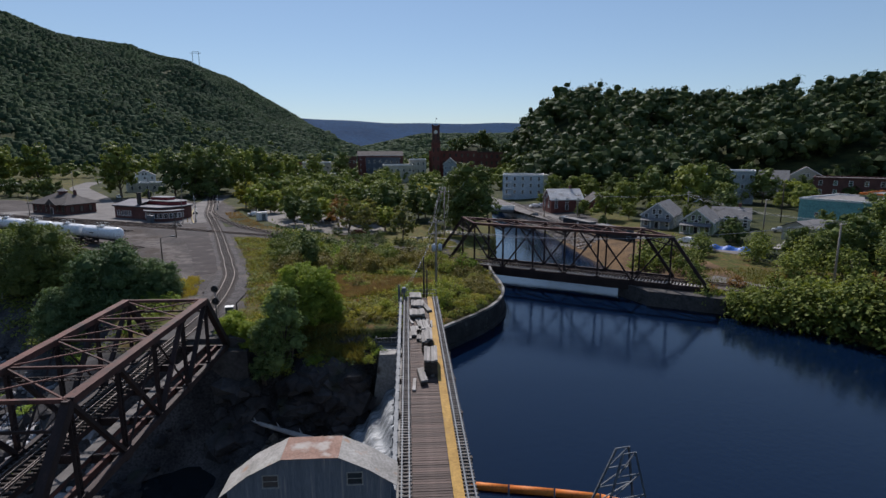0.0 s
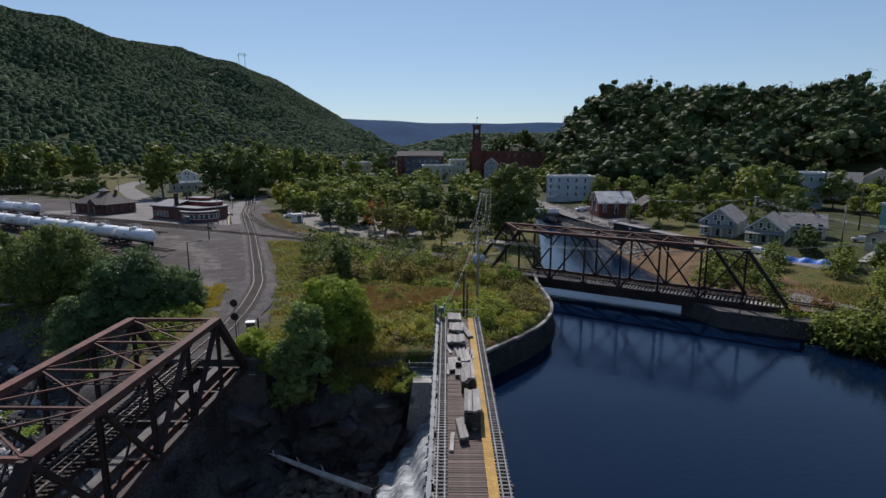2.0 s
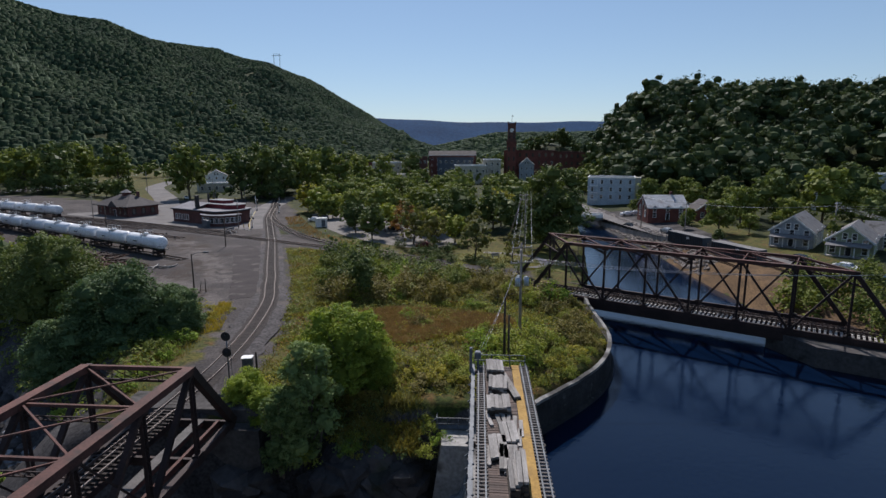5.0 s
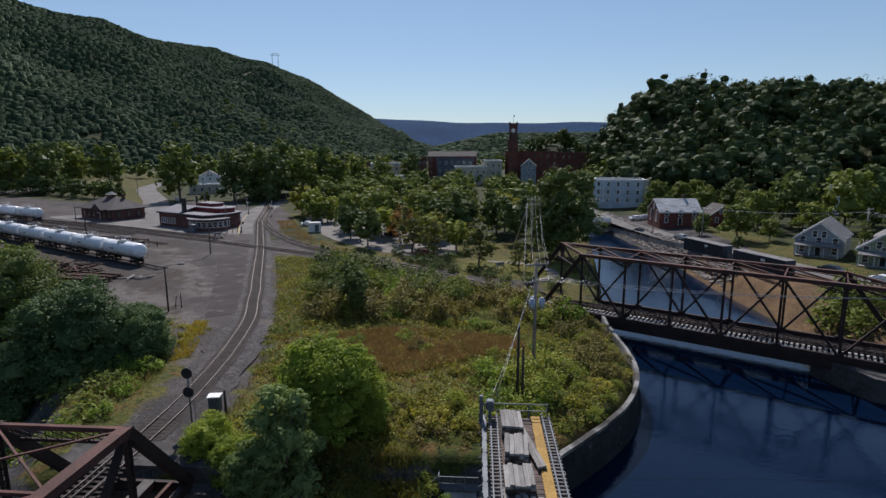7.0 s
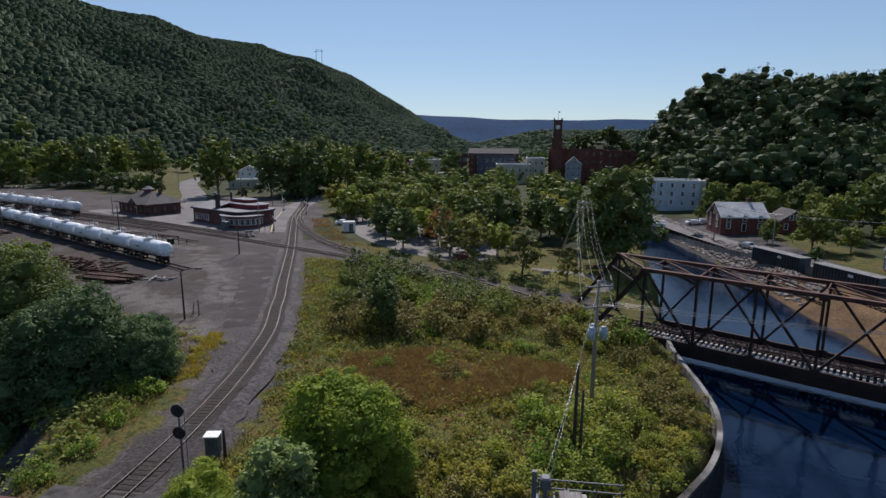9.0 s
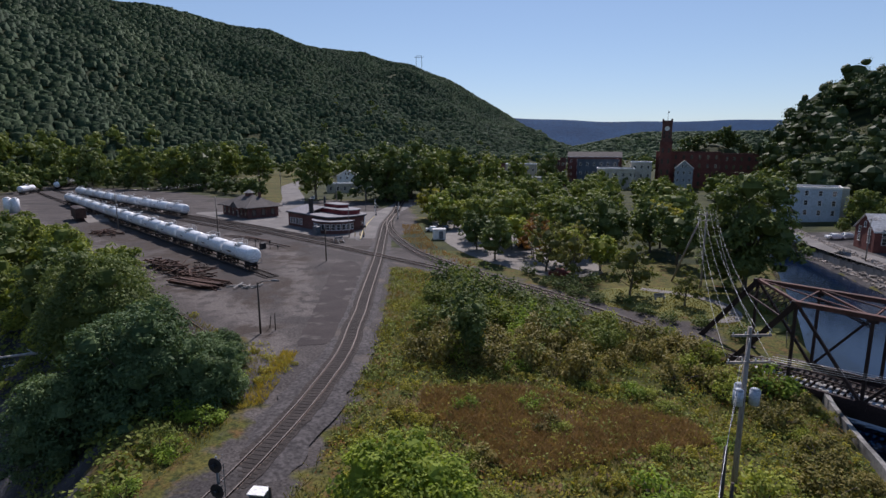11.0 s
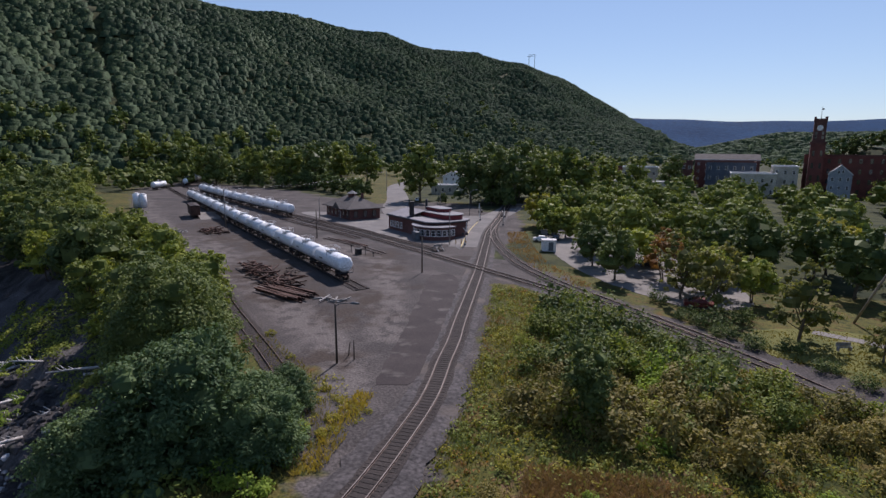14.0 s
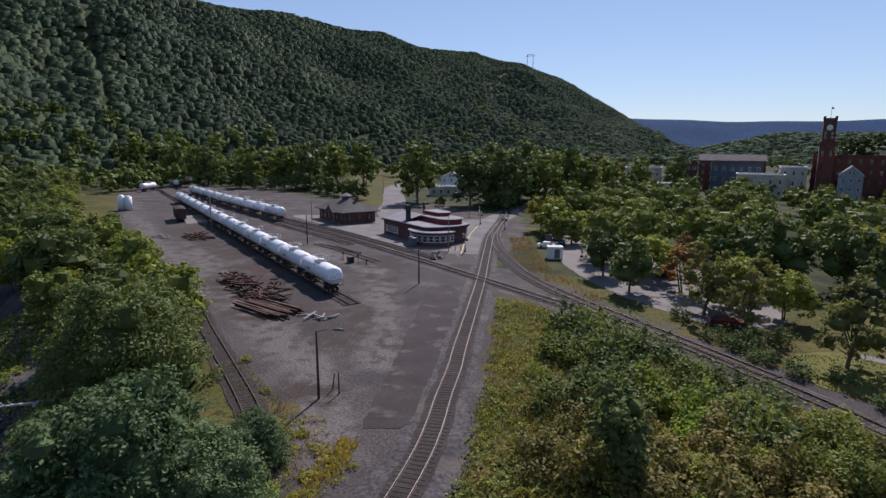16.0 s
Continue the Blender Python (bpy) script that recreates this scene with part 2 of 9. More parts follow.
def water_mat(name, deep, rough, wave, strength):
    m = bpy.data.materials.new(name)
    m.use_nodes = True
    t = m.node_tree
    n, l = t.nodes, t.links
    bs = n["Principled BSDF"]
    bs.inputs["Base Color"].default_value = (*deep, 1)
    bs.inputs["Roughness"].default_value = rough
    bs.inputs["IOR"].default_value = 1.33
    co = n.new("ShaderNodeTexCoord")
    k = n.new("ShaderNodeTexNoise")
    k.inputs["Scale"].default_value, k.inputs["Detail"].default_value = wave, 3.0
    l.new(co.outputs["Object"], k.inputs["Vector"])
    b = n.new("ShaderNodeBump")
    b.inputs["Strength"].default_value, b.inputs["Distance"].default_value = strength, 0.05
    l.new(k.outputs["Fac"], b.inputs["Height"])
    l.new(b.outputs[0], bs.inputs["Normal"])
    return m


WATER = water_mat("canal_water", (0.002, 0.0075, 0.023), 0.08, 1.8, 0.4)
RIVER = water_mat("river_water", (0.01, 0.016, 0.02), 0.06, 1.2, 0.5)


# ---- mesh building ----
class Mesh:
    """Collects vertices and faces of one part."""

    def __init__(self):
        self.v, self.f, self.s = [], [], []

    def add(self, verts, faces, smooth=False):
        o = len(self.v)
        self.v.extend([tuple(p) for p in verts])
        self.f.extend([tuple(i + o for i in f) for f in faces])
        self.s.extend([smooth] * len(faces))
        return self

    def box(self, x, y, z, sx, sy, sz, rz=0.0):
        """A box standing on z, its middle at x, y."""
        c, s = math.cos(rz), math.sin(rz)
        vs = []
        for k in (0, 1):
            for a, b in ((-1, -1), (1, -1), (1, 1), (-1, 1)):
                px, py = a * sx / 2, b * sy / 2
                vs.append((x + px * c - py * s, y + px * s + py * c, z + k * sz))
        return self.add(vs, [(0, 3, 2, 1), (4, 5, 6, 7), (0, 1, 5, 4), (1, 2, 6, 5), (2, 3, 7, 6), (3, 0, 4, 7)])

    def beam(self, p, q, w, h, up=(0, 0, 1)):
        """A straight bar from p to q, w wide and h high about its axis."""
        p, q = Vector(p), Vector(q)
        d = (q - p).normalized()
        side = d.cross(Vector(up))
        if side.length < 1e-4:
            side = d.cross(Vector((1, 0, 0)))
        side.normalize()
        top = side.cross(d)
        vs = [e + side * a * w / 2 + top * b * h / 2 for e in (p, q) for a, b in ((-1, -1), (1, -1), (1, 1), (-1, 1))]
        return self.add(vs, [(0, 1, 2, 3), (7, 6, 5, 4), (0, 4, 5, 1), (1, 5, 6, 2), (2, 6, 7, 3), (3, 7, 4, 0)])

    def cyl(self, p, q, r, r2=None, n=8, caps=True):
        p, q = Vector(p), Vector(q)
        r2 = r if r2 is None else r2
        d = (q - p).normalized()
        a = d.orthogonal().normalized()
        b = d.cross(a)
        vs = [e + (a * math.cos(2 * math.pi * i / n) + b * math.sin(2 * math.pi * i / n)) * k for e, k in ((p, r), (q, r2)) for i in range(n)]
        o = len(self.v)
        self.add(vs, [(i, (i + 1) % n, n + (i + 1) % n, n + i) for i in range(n)], True)
        if caps:
            self.f += [tuple(o + i for i in reversed(range(n))), tuple(o + n + i for i in range(n))]
            self.s += [False, False]
        return self

    def tube(self, pts, radii, n=6):
        """A bent round bar through the points."""
        pts = [Vector(p) for p in pts]
        vs, fs = [], []
        for i, p in enumerate(pts):
            d = (pts[min(i + 1, len(pts) - 1)] - pts[max(i - 1, 0)]).normalized()
            a = d.cross(Vector((0.31, 0.17, 0.93))).normalized()
            b = d.cross(a)
            r = radii[i] if hasattr(radii, "__len__") else radii
            vs += [p + (a * math.cos(2 * math.pi * k / n) + b * math.sin(2 * math.pi * k / n)) * r for k in range(n)]
        for i in range(len(pts) - 1):
            fs += [(i * n + k, i * n + (k + 1) % n, (i + 1) * n + (k + 1) % n, (i + 1) * n + k) for k in range(n)]
        fs += [tuple(reversed(range(n))), tuple((len(pts) - 1) * n + k for k in range(n))]
        return self.add(vs, fs, True)

    def prism(self, outline, z0, z1):
        """A plan outline (counter-clockwise) raised from z0 to z1."""
        n = len(outline)
        vs = [(x, y, z) for z in (z0, z1) for x, y in outline]
        return self.add(vs, [tuple(reversed(range(n))), tuple(range(n, 2 * n))] + [(i, (i + 1) % n, n + (i + 1) % n, n + i) for i in range(n)])

    def sheet(self, outline, t):
        """A slab: 3D outline and its copy t lower."""
        n = len(outline)
        vs = [tuple(p) for p in outline] + [(p[0], p[1], p[2] - t) for p in outline]
        return self.add(vs, [tuple(range(n)), tuple(reversed(range(n, 2 * n)))] + [(i, n + i, n + (i + 1) % n, (i + 1) % n) for i in range(n)])

    def rounded(self, x, y, z, sx, sy, sz, bevel=0.05, rz=0.0):
        """A box with chamfered upright and top edges."""
        b = bevel
        ring = [(-sx / 2 + b, -sy / 2), (sx / 2 - b, -sy / 2), (sx / 2, -sy / 2 + b), (sx / 2, sy / 2 - b), (sx / 2 - b, sy / 2), (-sx / 2 + b, sy / 2), (-sx / 2, sy / 2 - b), (-sx / 2, -sy / 2 + b)]
        c, s = math.cos(rz), math.sin(rz)
        vs = []
        for k, zz in ((1, 0), (1, sz - b), ((min(sx, sy) - 2 * b) / min(sx, sy), sz)):
            vs += [(x + (px * k) * c - (py * k) * s, y + (px * k) * s + (py * k) * c, z + zz) for px, py in ring]
        fs = [tuple(reversed(range(8))), tuple(range(16, 24))]
        for j in (0, 8):
            fs += [(j + i, j + (i + 1) % 8, j + 8 + (i + 1) % 8, j + 8 + i) for i in range(8)]
        return self.add(vs, fs)

    def data(self, name, material):
        me = bpy.data.meshes.new(name)
        me.from_pydata(self.v, [], self.f)
        me.polygons.foreach_set("use_smooth", self.s)
        for m in material if isinstance(material, (list, tuple)) else (material,):
            me.materials.append(m)
        me.update()
        return me


def thing(name, label, category, x=0, y=0, z=0, rz=0, group="", kind=""):
    """An Empty at a thing's base, for its parts."""
    e = new(name)
    e.empty_display_size = 0.3
    e.matrix_basis = pose(x, y, z, 0, 0, rz)
    return tagged(e, label, category, group, kind)


def part(name, mesh, material, parent, label=""):
    ob = new(name, mesh if isinstance(mesh, bpy.types.Mesh) else mesh.data(name, material))
    ob.parent = parent
    return tagged(ob, label)


def solid(name, mesh, material, label, category="", group="", kind="", x=0, y=0, z=0, rz=0):
    """A thing or piece of the setting that is one mesh."""
    ob = new(name, mesh.data(name, material))
    ob.matrix_basis = pose(x, y, z, 0, 0, rz)
    return tagged(ob, label, category, group, kind)


def spline(pts, step):
    """Even points on a smooth curve through pts."""
    p = np.array([pts[0], *pts, pts[-1]], float)
    p[0], p[-1] = 2 * p[1] - p[2], 2 * p[-2] - p[-3]
    out = []
    for i in range(1, len(p) - 2):
        for u in np.linspace(0, 1, 24, endpoint=False):
            out.append(0.5 * (2 * p[i] + (p[i + 1] - p[i - 1]) * u + (2 * p[i - 1] - 5 * p[i] + 4 * p[i + 1] - p[i + 2]) * u**2 + (3 * p[i] - p[i - 1] - 3 * p[i + 1] + p[i + 2]) * u**3))
    out.append(p[-2])
    out = np.array(out)
    s = np.concatenate([[0], np.cumsum(np.linalg.norm(np.diff(out, axis=0), axis=1))])
    at = np.arange(0, s[-1], step)
    return np.stack([np.interp(at, s, out[:, k]) for k in range(out.shape[1])], 1)


def headings(p):
    d = np.gradient(p, axis=0)
    d = d / np.linalg.norm(d, axis=1, keepdims=True)
    return d


def inside(poly, x, y):
    """Which of the points lie in the polygon."""
    ok = np.zeros(x.shape, bool)
    n = len(poly)
    for i in range(n):
        (xa, ya), (xb, yb) = poly[i], poly[(i + 1) % n]
        cross = ((ya > y) != (yb > y)) & (x < (xb - xa) * (y - ya) / (yb - ya + 1e-12) + xa)
        ok ^= cross
    return ok


def edge_distance(poly, x, y, closed=True):
    d = np.full(x.shape, 1e9)
    n = len(poly)
    for i in range(n if closed else n - 1):
        (xa, ya), (xb, yb) = poly[i], poly[(i + 1) % n]
        t = np.clip(((x - xa) * (xb - xa) + (y - ya) * (yb - ya)) / ((xb - xa) ** 2 + (yb - ya) ** 2 + 1e-9), 0, 1)
        d = np.minimum(d, np.hypot(x - xa - t * (xb - xa), y - ya - t * (yb - ya)))
    return d


def smooth(a, b, x):
    t = np.clip((x - a) / (b - a), 0, 1)
    return t * t * (3 - 2 * t)


def lumps(x, y, size, seed=0.0):
    """Cheap smooth noise between -1 and 1."""
    x, y = x / size + seed, y / size - seed * 1.7
    return (np.sin(x * 2.1 + 1.3 * np.sin(y * 1.7)) + np.sin(y * 2.4 + 1.1 * np.sin(x * 1.9 + 2)) + np.sin((x + y) * 3.7 + 1.0) * 0.5) / 2.5


# ---- ground ----
CANAL = [(4.6, 61.5), (7, 64.2), (10.2, 67.8), (13.2, 72), (15.2, 76.5), (16.3, 81), (16.6, 86), (16.5, 95), (18, 107), (22, 128), (27, 160), (31, 190), (34, 225), (36, 300),
         (44, 300), (41, 225), (42, 190), (45, 160), (45, 131), (46, 114), (46, 98), (46, 88), (49.5, 79), (55, 71), (59.6, 67), (63, 62), (65.5, 57), (72, 35), (80, 0), (90, -80), (4.6, -80)]
GORGE = [(4.6, 61.5), (4.6, -80), (-420, -80), (-420, 190), (-260, 176), (-205, 158), (-140, 126), (-100, 112), (-74, 101), (-56, 88), (-44, 78), (-37, 68), (-33.5, 59.5), (-20, 59.5), (-18, 61.8)]
WATER_Z, RIVER_Z, BASE = -3.6, -14.0, -0.25
VIEW = (-7.0, 50.0)
RIDGE_AZ = [-180, -130, -100, -80, -65, -57.6, -51, -43.8, -33, -20.9, -16.4, -11, -6.8, -3, 180]
RIDGE_R = [700, 700, 720, 760, 820, 880, 950, 1030, 1180, 1400, 1470, 1560, 1620, 1700, 1700]
RIDGE_H = [120, 152, 180, 196, 211, 222, 231, 246, 241, 222, 184, 108, 38, 0, 0]


def ground_height(x, y):
    az = np.degrees(np.arctan2(x - VIEW[0], y - VIEW[1]))
    r = np.hypot(x - VIEW[0], y - VIEW[1])
    top, high = np.interp(az, RIDGE_AZ, RIDGE_R), np.interp(az, RIDGE_AZ, RIDGE_H)
    foot = np.clip(top * 0.52, 380, 760)
    u = (r - foot) / (top - foot)
    hill = high * np.where(u < 1, np.clip(u, 0, 1) ** 0.9, 1 - 0.25 * smooth(1, 3, u))
    hill *= 1 + 0.05 * lumps(x, y, 160, 3) * smooth(0.1, 0.6, u)
    hill += (9 * lumps(x, y, 120, 2) + 15 * lumps(x, y, 75, 9) + 5 * lumps(x, y, 34, 4)) * smooth(0.03, 0.35, u) * (1 - smooth(0.72, 0.95, u))
    h = np.maximum(hill, 0)
    # wooded hill behind the houses
    az2 = np.degrees(np.arctan2(x, y + 9))
    r2 = np.hypot(x, y + 9)
    high2 = np.interp(az2, [9.5, 10.5, 11.6, 13.2, 16, 23, 29, 35, 39, 46, 70, 100, 120], [0, 9, 20, 36, 51, 48, 40, 46, 49, 44, 46, 30, 0])
    h = np.maximum(h, high2 * smooth(255, 430, r2) * (1 - 0.4 * smooth(520, 900, r2)))
    h = np.maximum(h, 28 * np.exp(-(((x - 58) / 30) ** 2) - ((y - 482) / 34) ** 2))
    # far ridge across the valley
    far = 185 * np.interp(az, [-40, -10, 3, 30, 60], [1, 1, 0.86, 0.8, 0.5]) * smooth(2300, 3500, r) * (np.abs(az) < 75)
    low = 55 * np.interp(az, [-9, -4, 2, 14, 30], [0, 0.35, 1, 1, 0.6]) * smooth(900, 1600, r) * (np.abs(az) < 75)
    h = np.maximum(h, np.maximum(far, low))
    h += BASE + (1.0 + 1.0 * smooth(185, 225, y)) * smooth(46, 75, x) * smooth(70, 110, y) * (r < 600)
    near = (x > -34) & (x < 20) & (y > 58) & (y < 122)
    h = h + np.where(near, 0.5 * lumps(x, y, 14, 1) * smooth(60, 72, y), 0)
    inn = inside(CANAL, x, y)
    d = edge_distance(CANAL, x, y)
    h = np.where(inn, -3.0 - 3.5 * smooth(0, 3, d), h)
    quay = (x < 19) & (y > 61) & (y < 104)
    h = np.where(inn & quay & (d < 2.5), -9.0, h)
    h = np.where(~inn & quay & (d < 0.9), -0.8, h)
    stone = (x > 40) & (y > 84) & (y < 230) & ~inn
    h = np.where(stone, np.minimum(h, -3.2 + 4.0 * smooth(0.0, 5.5, d)), h)
    shore = (x > 44) & (y <= 84) & ~inn
    h = np.where(shore, np.minimum(h, -3.4 + 3.9 * smooth(0.0, 5.0, d)), h)
    inn = inside(GORGE, x, y)
    d = edge_distance(GORGE, x, y)
    wide = np.interp(x, [-120, -50, -36, -22, 4], [30, 22, 14, 5, 3.5])
    stream = edge_distance([(-300, 178), (-230, 150), (-158, 118), (-138, 104), (-128, 80), (-125, 10), (-125, -80)], x, y, False)
    bed = RIVER_Z + 0.6 + 2.2 * lumps(x, y, 9, 5) + 1.0 * lumps(x, y, 3.5, 7) + 2.5 * smooth(-45, -70, x) + 4.2 * smooth(-14, -3, x) * smooth(40, 60, y) * 0.3 - 6.5 * np.exp(-((stream / 13) ** 2))
    h = np.where(inn, np.maximum(bed, -30) * smooth(0, 1, d / wide) + 0.9 * lumps(x, y, 4, 2) * smooth(0, 0.3, d / wide), h)
    ledge = (x > -16) & (x < -5.0) & (y > 55) & (y < 62.5)
    return np.where(ledge, np.maximum(h, -3.2 + 0.35 * (y - 57) + 0.35 * lumps(x, y, 2.5, 6) - 7 * smooth(57.2, 55, y) - 3 * smooth(-13, -16, x)), h)


def ticks(near0, near1, step, out0, out1, growth=1.085):
    a = list(np.arange(near0, near1 + 1e-6, step))
    s = step
    while a[-1] < out1:
        s *= growth
        a.append(a[-1] + s)
    s, lo = step, [near0]
    while lo[-1] > out0:
        s *= growth
        lo.append(lo[-1] - s)
    return np.array(lo[:0:-1] + a)


gx, gy = ticks(-100, 75, 1.25, -4200, 4200), ticks(5, 155, 1.25, -900, 4300)
GX, GY = np.meshgrid(gx, gy)
GZ = ground_height(GX, GY)
ground_mesh = bpy.data.meshes.new("ground")
nx, ny = len(gx), len(gy)
idx = np.arange(nx * ny).reshape(ny, nx)
quads = np.stack([idx[:-1, :-1], idx[:-1, 1:], idx[1:, 1:], idx[1:, :-1]], -1).reshape(-1, 4)
ground_mesh.from_pydata(np.stack([GX, GY, GZ], -1).reshape(-1, 3).tolist(), [], quads.tolist())
ground_mesh.polygons.foreach_set("use_smooth", [True] * len(quads))
# where the yard's gravel, dry grass, bare rock and darker tree-covered ground lie
YARD = [(-39.5, 84), (-46, 93), (-56, 97), (-78, 109), (-98, 121), (-140, 138), (-205, 174), (-300, 236), (-350, 320), (-292, 290), (-245, 284), (-215, 274), (-178, 256), (-150, 238), (-128, 262), (-108, 262), (-92, 240), (-84, 250), (-68, 214),
        (-55, 176), (-44, 157), (-25, 141), (-5, 126), (10, 116), (9, 110), (2, 113.5), (-10, 121), (-22, 130), (-40, 140.5), (-46, 142), (-42, 131), (-33.6, 108.5), (-28.8, 92), (-25.7, 81), (-24.4, 70), (-24, 58), (-32, 58), (-32, 72), (-34.5, 80)]
DRY = [(-9.5, 76), (-14, 80), (-20, 84.5), (-21, 89), (-12, 91), (-3, 91), (4, 89.5), (5, 86), (0, 82.5), (-5, 79)]
gr = np.where(inside(YARD, GX, GY), 1, -1) * np.minimum(edge_distance(YARD, GX, GY), 6) / 6
dr = np.where(inside(DRY, GX, GY), 1, -1) * np.minimum(edge_distance(DRY, GX, GY), 8) / 8
rk = np.where(inside(GORGE, GX, GY), np.clip((-GZ - 1.2) / 2.5, -1, 1), -1)
slope_r = (GX > 40) & (GX < 62) & (GY > 84) & (GZ < 0.7) & (GZ > -3.8)
rk = np.maximum(rk, np.where(slope_r & (GY > 145) & (GY < 230), 0.6, -1))
dr = np.where(slope_r & (GY <= 145), 1.0, dr)
FIELD = [(-140, 250), (-156, 278), (-170, 305), (-200, 352), (-300, 540), (-350, 540), (-322, 450), (-252, 352), (-222, 314), (-205, 292), (-172, 270), (-152, 246)]
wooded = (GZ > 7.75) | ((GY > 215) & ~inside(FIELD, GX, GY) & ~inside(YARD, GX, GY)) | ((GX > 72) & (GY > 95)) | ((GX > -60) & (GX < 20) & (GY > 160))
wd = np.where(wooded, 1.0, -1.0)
layer = ground_mesh.attributes.new("zones", "FLOAT_COLOR", "POINT")
layer.data.foreach_set("color", np.stack([gr, dr, rk, wd], -1).reshape(-1))


def ground_material():
    m = bpy.data.materials.new("ground")
    m.use_nodes = True
    t = m.node_tree
    n, l = t.nodes, t.links
    bs = n["Principled BSDF"]
    bs.inputs["Roughness"].default_value = 0.95
    bs.inputs["Specular IOR Level"].default_value = 0.15
    co = n.new("ShaderNodeTexCoord")
    at = n.new("ShaderNodeAttribute")
    at.attribute_name = "zones"
    sep = n.new("ShaderNodeSeparateColor")
    l.new(at.outputs["Color"], sep.inputs[0])

    def nz(s, d=5.0):
        k = n.new("ShaderNodeTexNoise")
        k.inputs["Scale"].default_value, k.inputs["Detail"].default_value = s, d
        l.new(co.outputs["Object"], k.inputs["Vector"])
        return k.outputs["Fac"]

    def rng(f, a, b, c=0.0, d=1.0):
        k = n.new("ShaderNodeMapRange")
        l.new(f, k.inputs[0])
        for i, v in zip((1, 2, 3, 4), (a, b, c, d)):
            k.inputs[i].default_value = v
        return k.outputs[0]

    def mix(f, a, b, blend="MIX"):
        k = n.new("ShaderNodeMix")
        k.data_type, k.blend_type = "RGBA", blend
        if hasattr(f, "is_linked"):
            l.new(f, k.inputs[0])
        else:
            k.inputs[0].default_value = f
        for sock, v in ((k.inputs[6], a), (k.inputs[7], b)):
            if hasattr(v, "is_linked"):
                l.new(v, sock)
            else:
                sock.default_value = (*v, 1)
        return k.outputs[2]

    def zone(sock, w=0.55):
        """Mask of a zone with a ragged edge."""
        k = n.new("ShaderNodeMath")
        k.operation = "ADD"
        l.new(sock, k.inputs[0])
        l.new(rng(nz(0.35), 0.25, 0.75, -w, w), k.inputs[1])
        return rng(k.outputs[0], -0.08, 0.12)

    grass = mix(rng(nz(0.09), 0.35, 0.65), (0.045, 0.058, 0.012), (0.105, 0.092, 0.023))
    grass = mix(rng(nz(0.6), 0.5, 0.68), grass, (0.11, 0.066, 0.024))
    grass = mix(rng(nz(1.3, 6), 0.52, 0.66), grass, (0.028, 0.038, 0.010))
    dry = mix(rng(nz(0.25), 0.35, 0.65), (0.082, 0.052, 0.029), (0.150, 0.094, 0.048))
    gravel = mix(rng(nz(0.055), 0.38, 0.62), (0.078, 0.068, 0.064), (0.054, 0.048, 0.047))
    gravel = mix(rng(nz(0.16, 8), 0.52, 0.66), gravel, (0.100, 0.088, 0.082))
    gravel = mix(rng(nz(0.11, 7), 0.60, 0.68), gravel, (0.052, 0.043, 0.039))
    at2 = n.new("ShaderNodeAttribute")
    at2.attribute_name = "wear"
    sep2 = n.new("ShaderNodeSeparateColor")
    l.new(at2.outputs["Color"], sep2.inputs[0])

    def worn(sock, s_):
        k = n.new("ShaderNodeMath")
        k.operation = "MULTIPLY"
        l.new(sock, k.inputs[0])
        l.new(rng(nz(s_, 7), 0.35, 0.6, 0.1, 1.5), k.inputs[1])
        return rng(k.outputs[0], 0.15, 0.85)

    gravel = mix(worn(sep2.outputs[1], 0.5), gravel, (0.122, 0.107, 0.099))
    gravel = mix(worn(sep2.outputs[0], 0.35), gravel, (0.055, 0.043, 0.036))
    rock = mix(rng(nz(0.22), 0.35, 0.65), (0.028, 0.026, 0.027), (0.095, 0.088, 0.086))
    col = mix(zone(sep.outputs[1]), grass, dry)
    col = mix(zone(sep.outputs[0], 0.35), col, gravel)
    col = mix(zone(sep.outputs[2], 0.4), col, rock)
    # darker green for the ground among trees
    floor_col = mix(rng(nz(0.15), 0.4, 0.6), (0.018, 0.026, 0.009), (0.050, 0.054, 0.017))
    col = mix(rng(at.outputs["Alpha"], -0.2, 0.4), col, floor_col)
    col = mix(0.85, col, rng(nz(4.0, 6.0), 0.3, 0.7, 0.4, 1.5), "MULTIPLY")
    l.new(col, bs.inputs["Base Color"])
    b = n.new("ShaderNodeBump")
    b.inputs["Strength"].default_value, b.inputs["Distance"].default_value = 0.7, 0.08
    l.new(nz(4.0, 6.0), b.inputs["Height"])
    l.new(b.outputs[0], bs.inputs["Normal"])
    return m


wear = np.zeros((2, ny, nx))
for cx, cy, r in ((-84, 124, 9), (-72, 117, 7), (-125, 151, 9), (-96, 138, 8), (-110, 147, 8), (-48, 98, 4), (-60, 121, 5), (-90, 130, 9), (-138, 158, 9), (-70, 140, 5), (-78, 152, 5), (-56, 112, 5), (-152, 165, 8)):
    wear[0] = np.maximum(wear[0], np.exp(-((GX - cx) ** 2 + (GY - cy) ** 2) / r**2))
for line in ([(-41, 93), (-52, 103), (-66, 112), (-95, 122), (-140, 146), (-200, 178), (-280, 226)], [(-47, 108), (-60, 128), (-74, 146), (-100, 158)], [(-56, 104), (-90, 124), (-130, 148)]):
    wear[1] = np.maximum(wear[1], np.exp(-((edge_distance(line, GX, GY, False) / 2.6) ** 2)))
layer = ground_mesh.attributes.new("wear", "FLOAT_COLOR", "POINT")
layer.data.foreach_set("color", np.stack([wear[0], wear[1], wear[0] * 0, wear[0] * 0 + 1], -1).reshape(-1))
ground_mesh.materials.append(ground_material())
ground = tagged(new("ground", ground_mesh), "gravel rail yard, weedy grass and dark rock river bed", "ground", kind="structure")


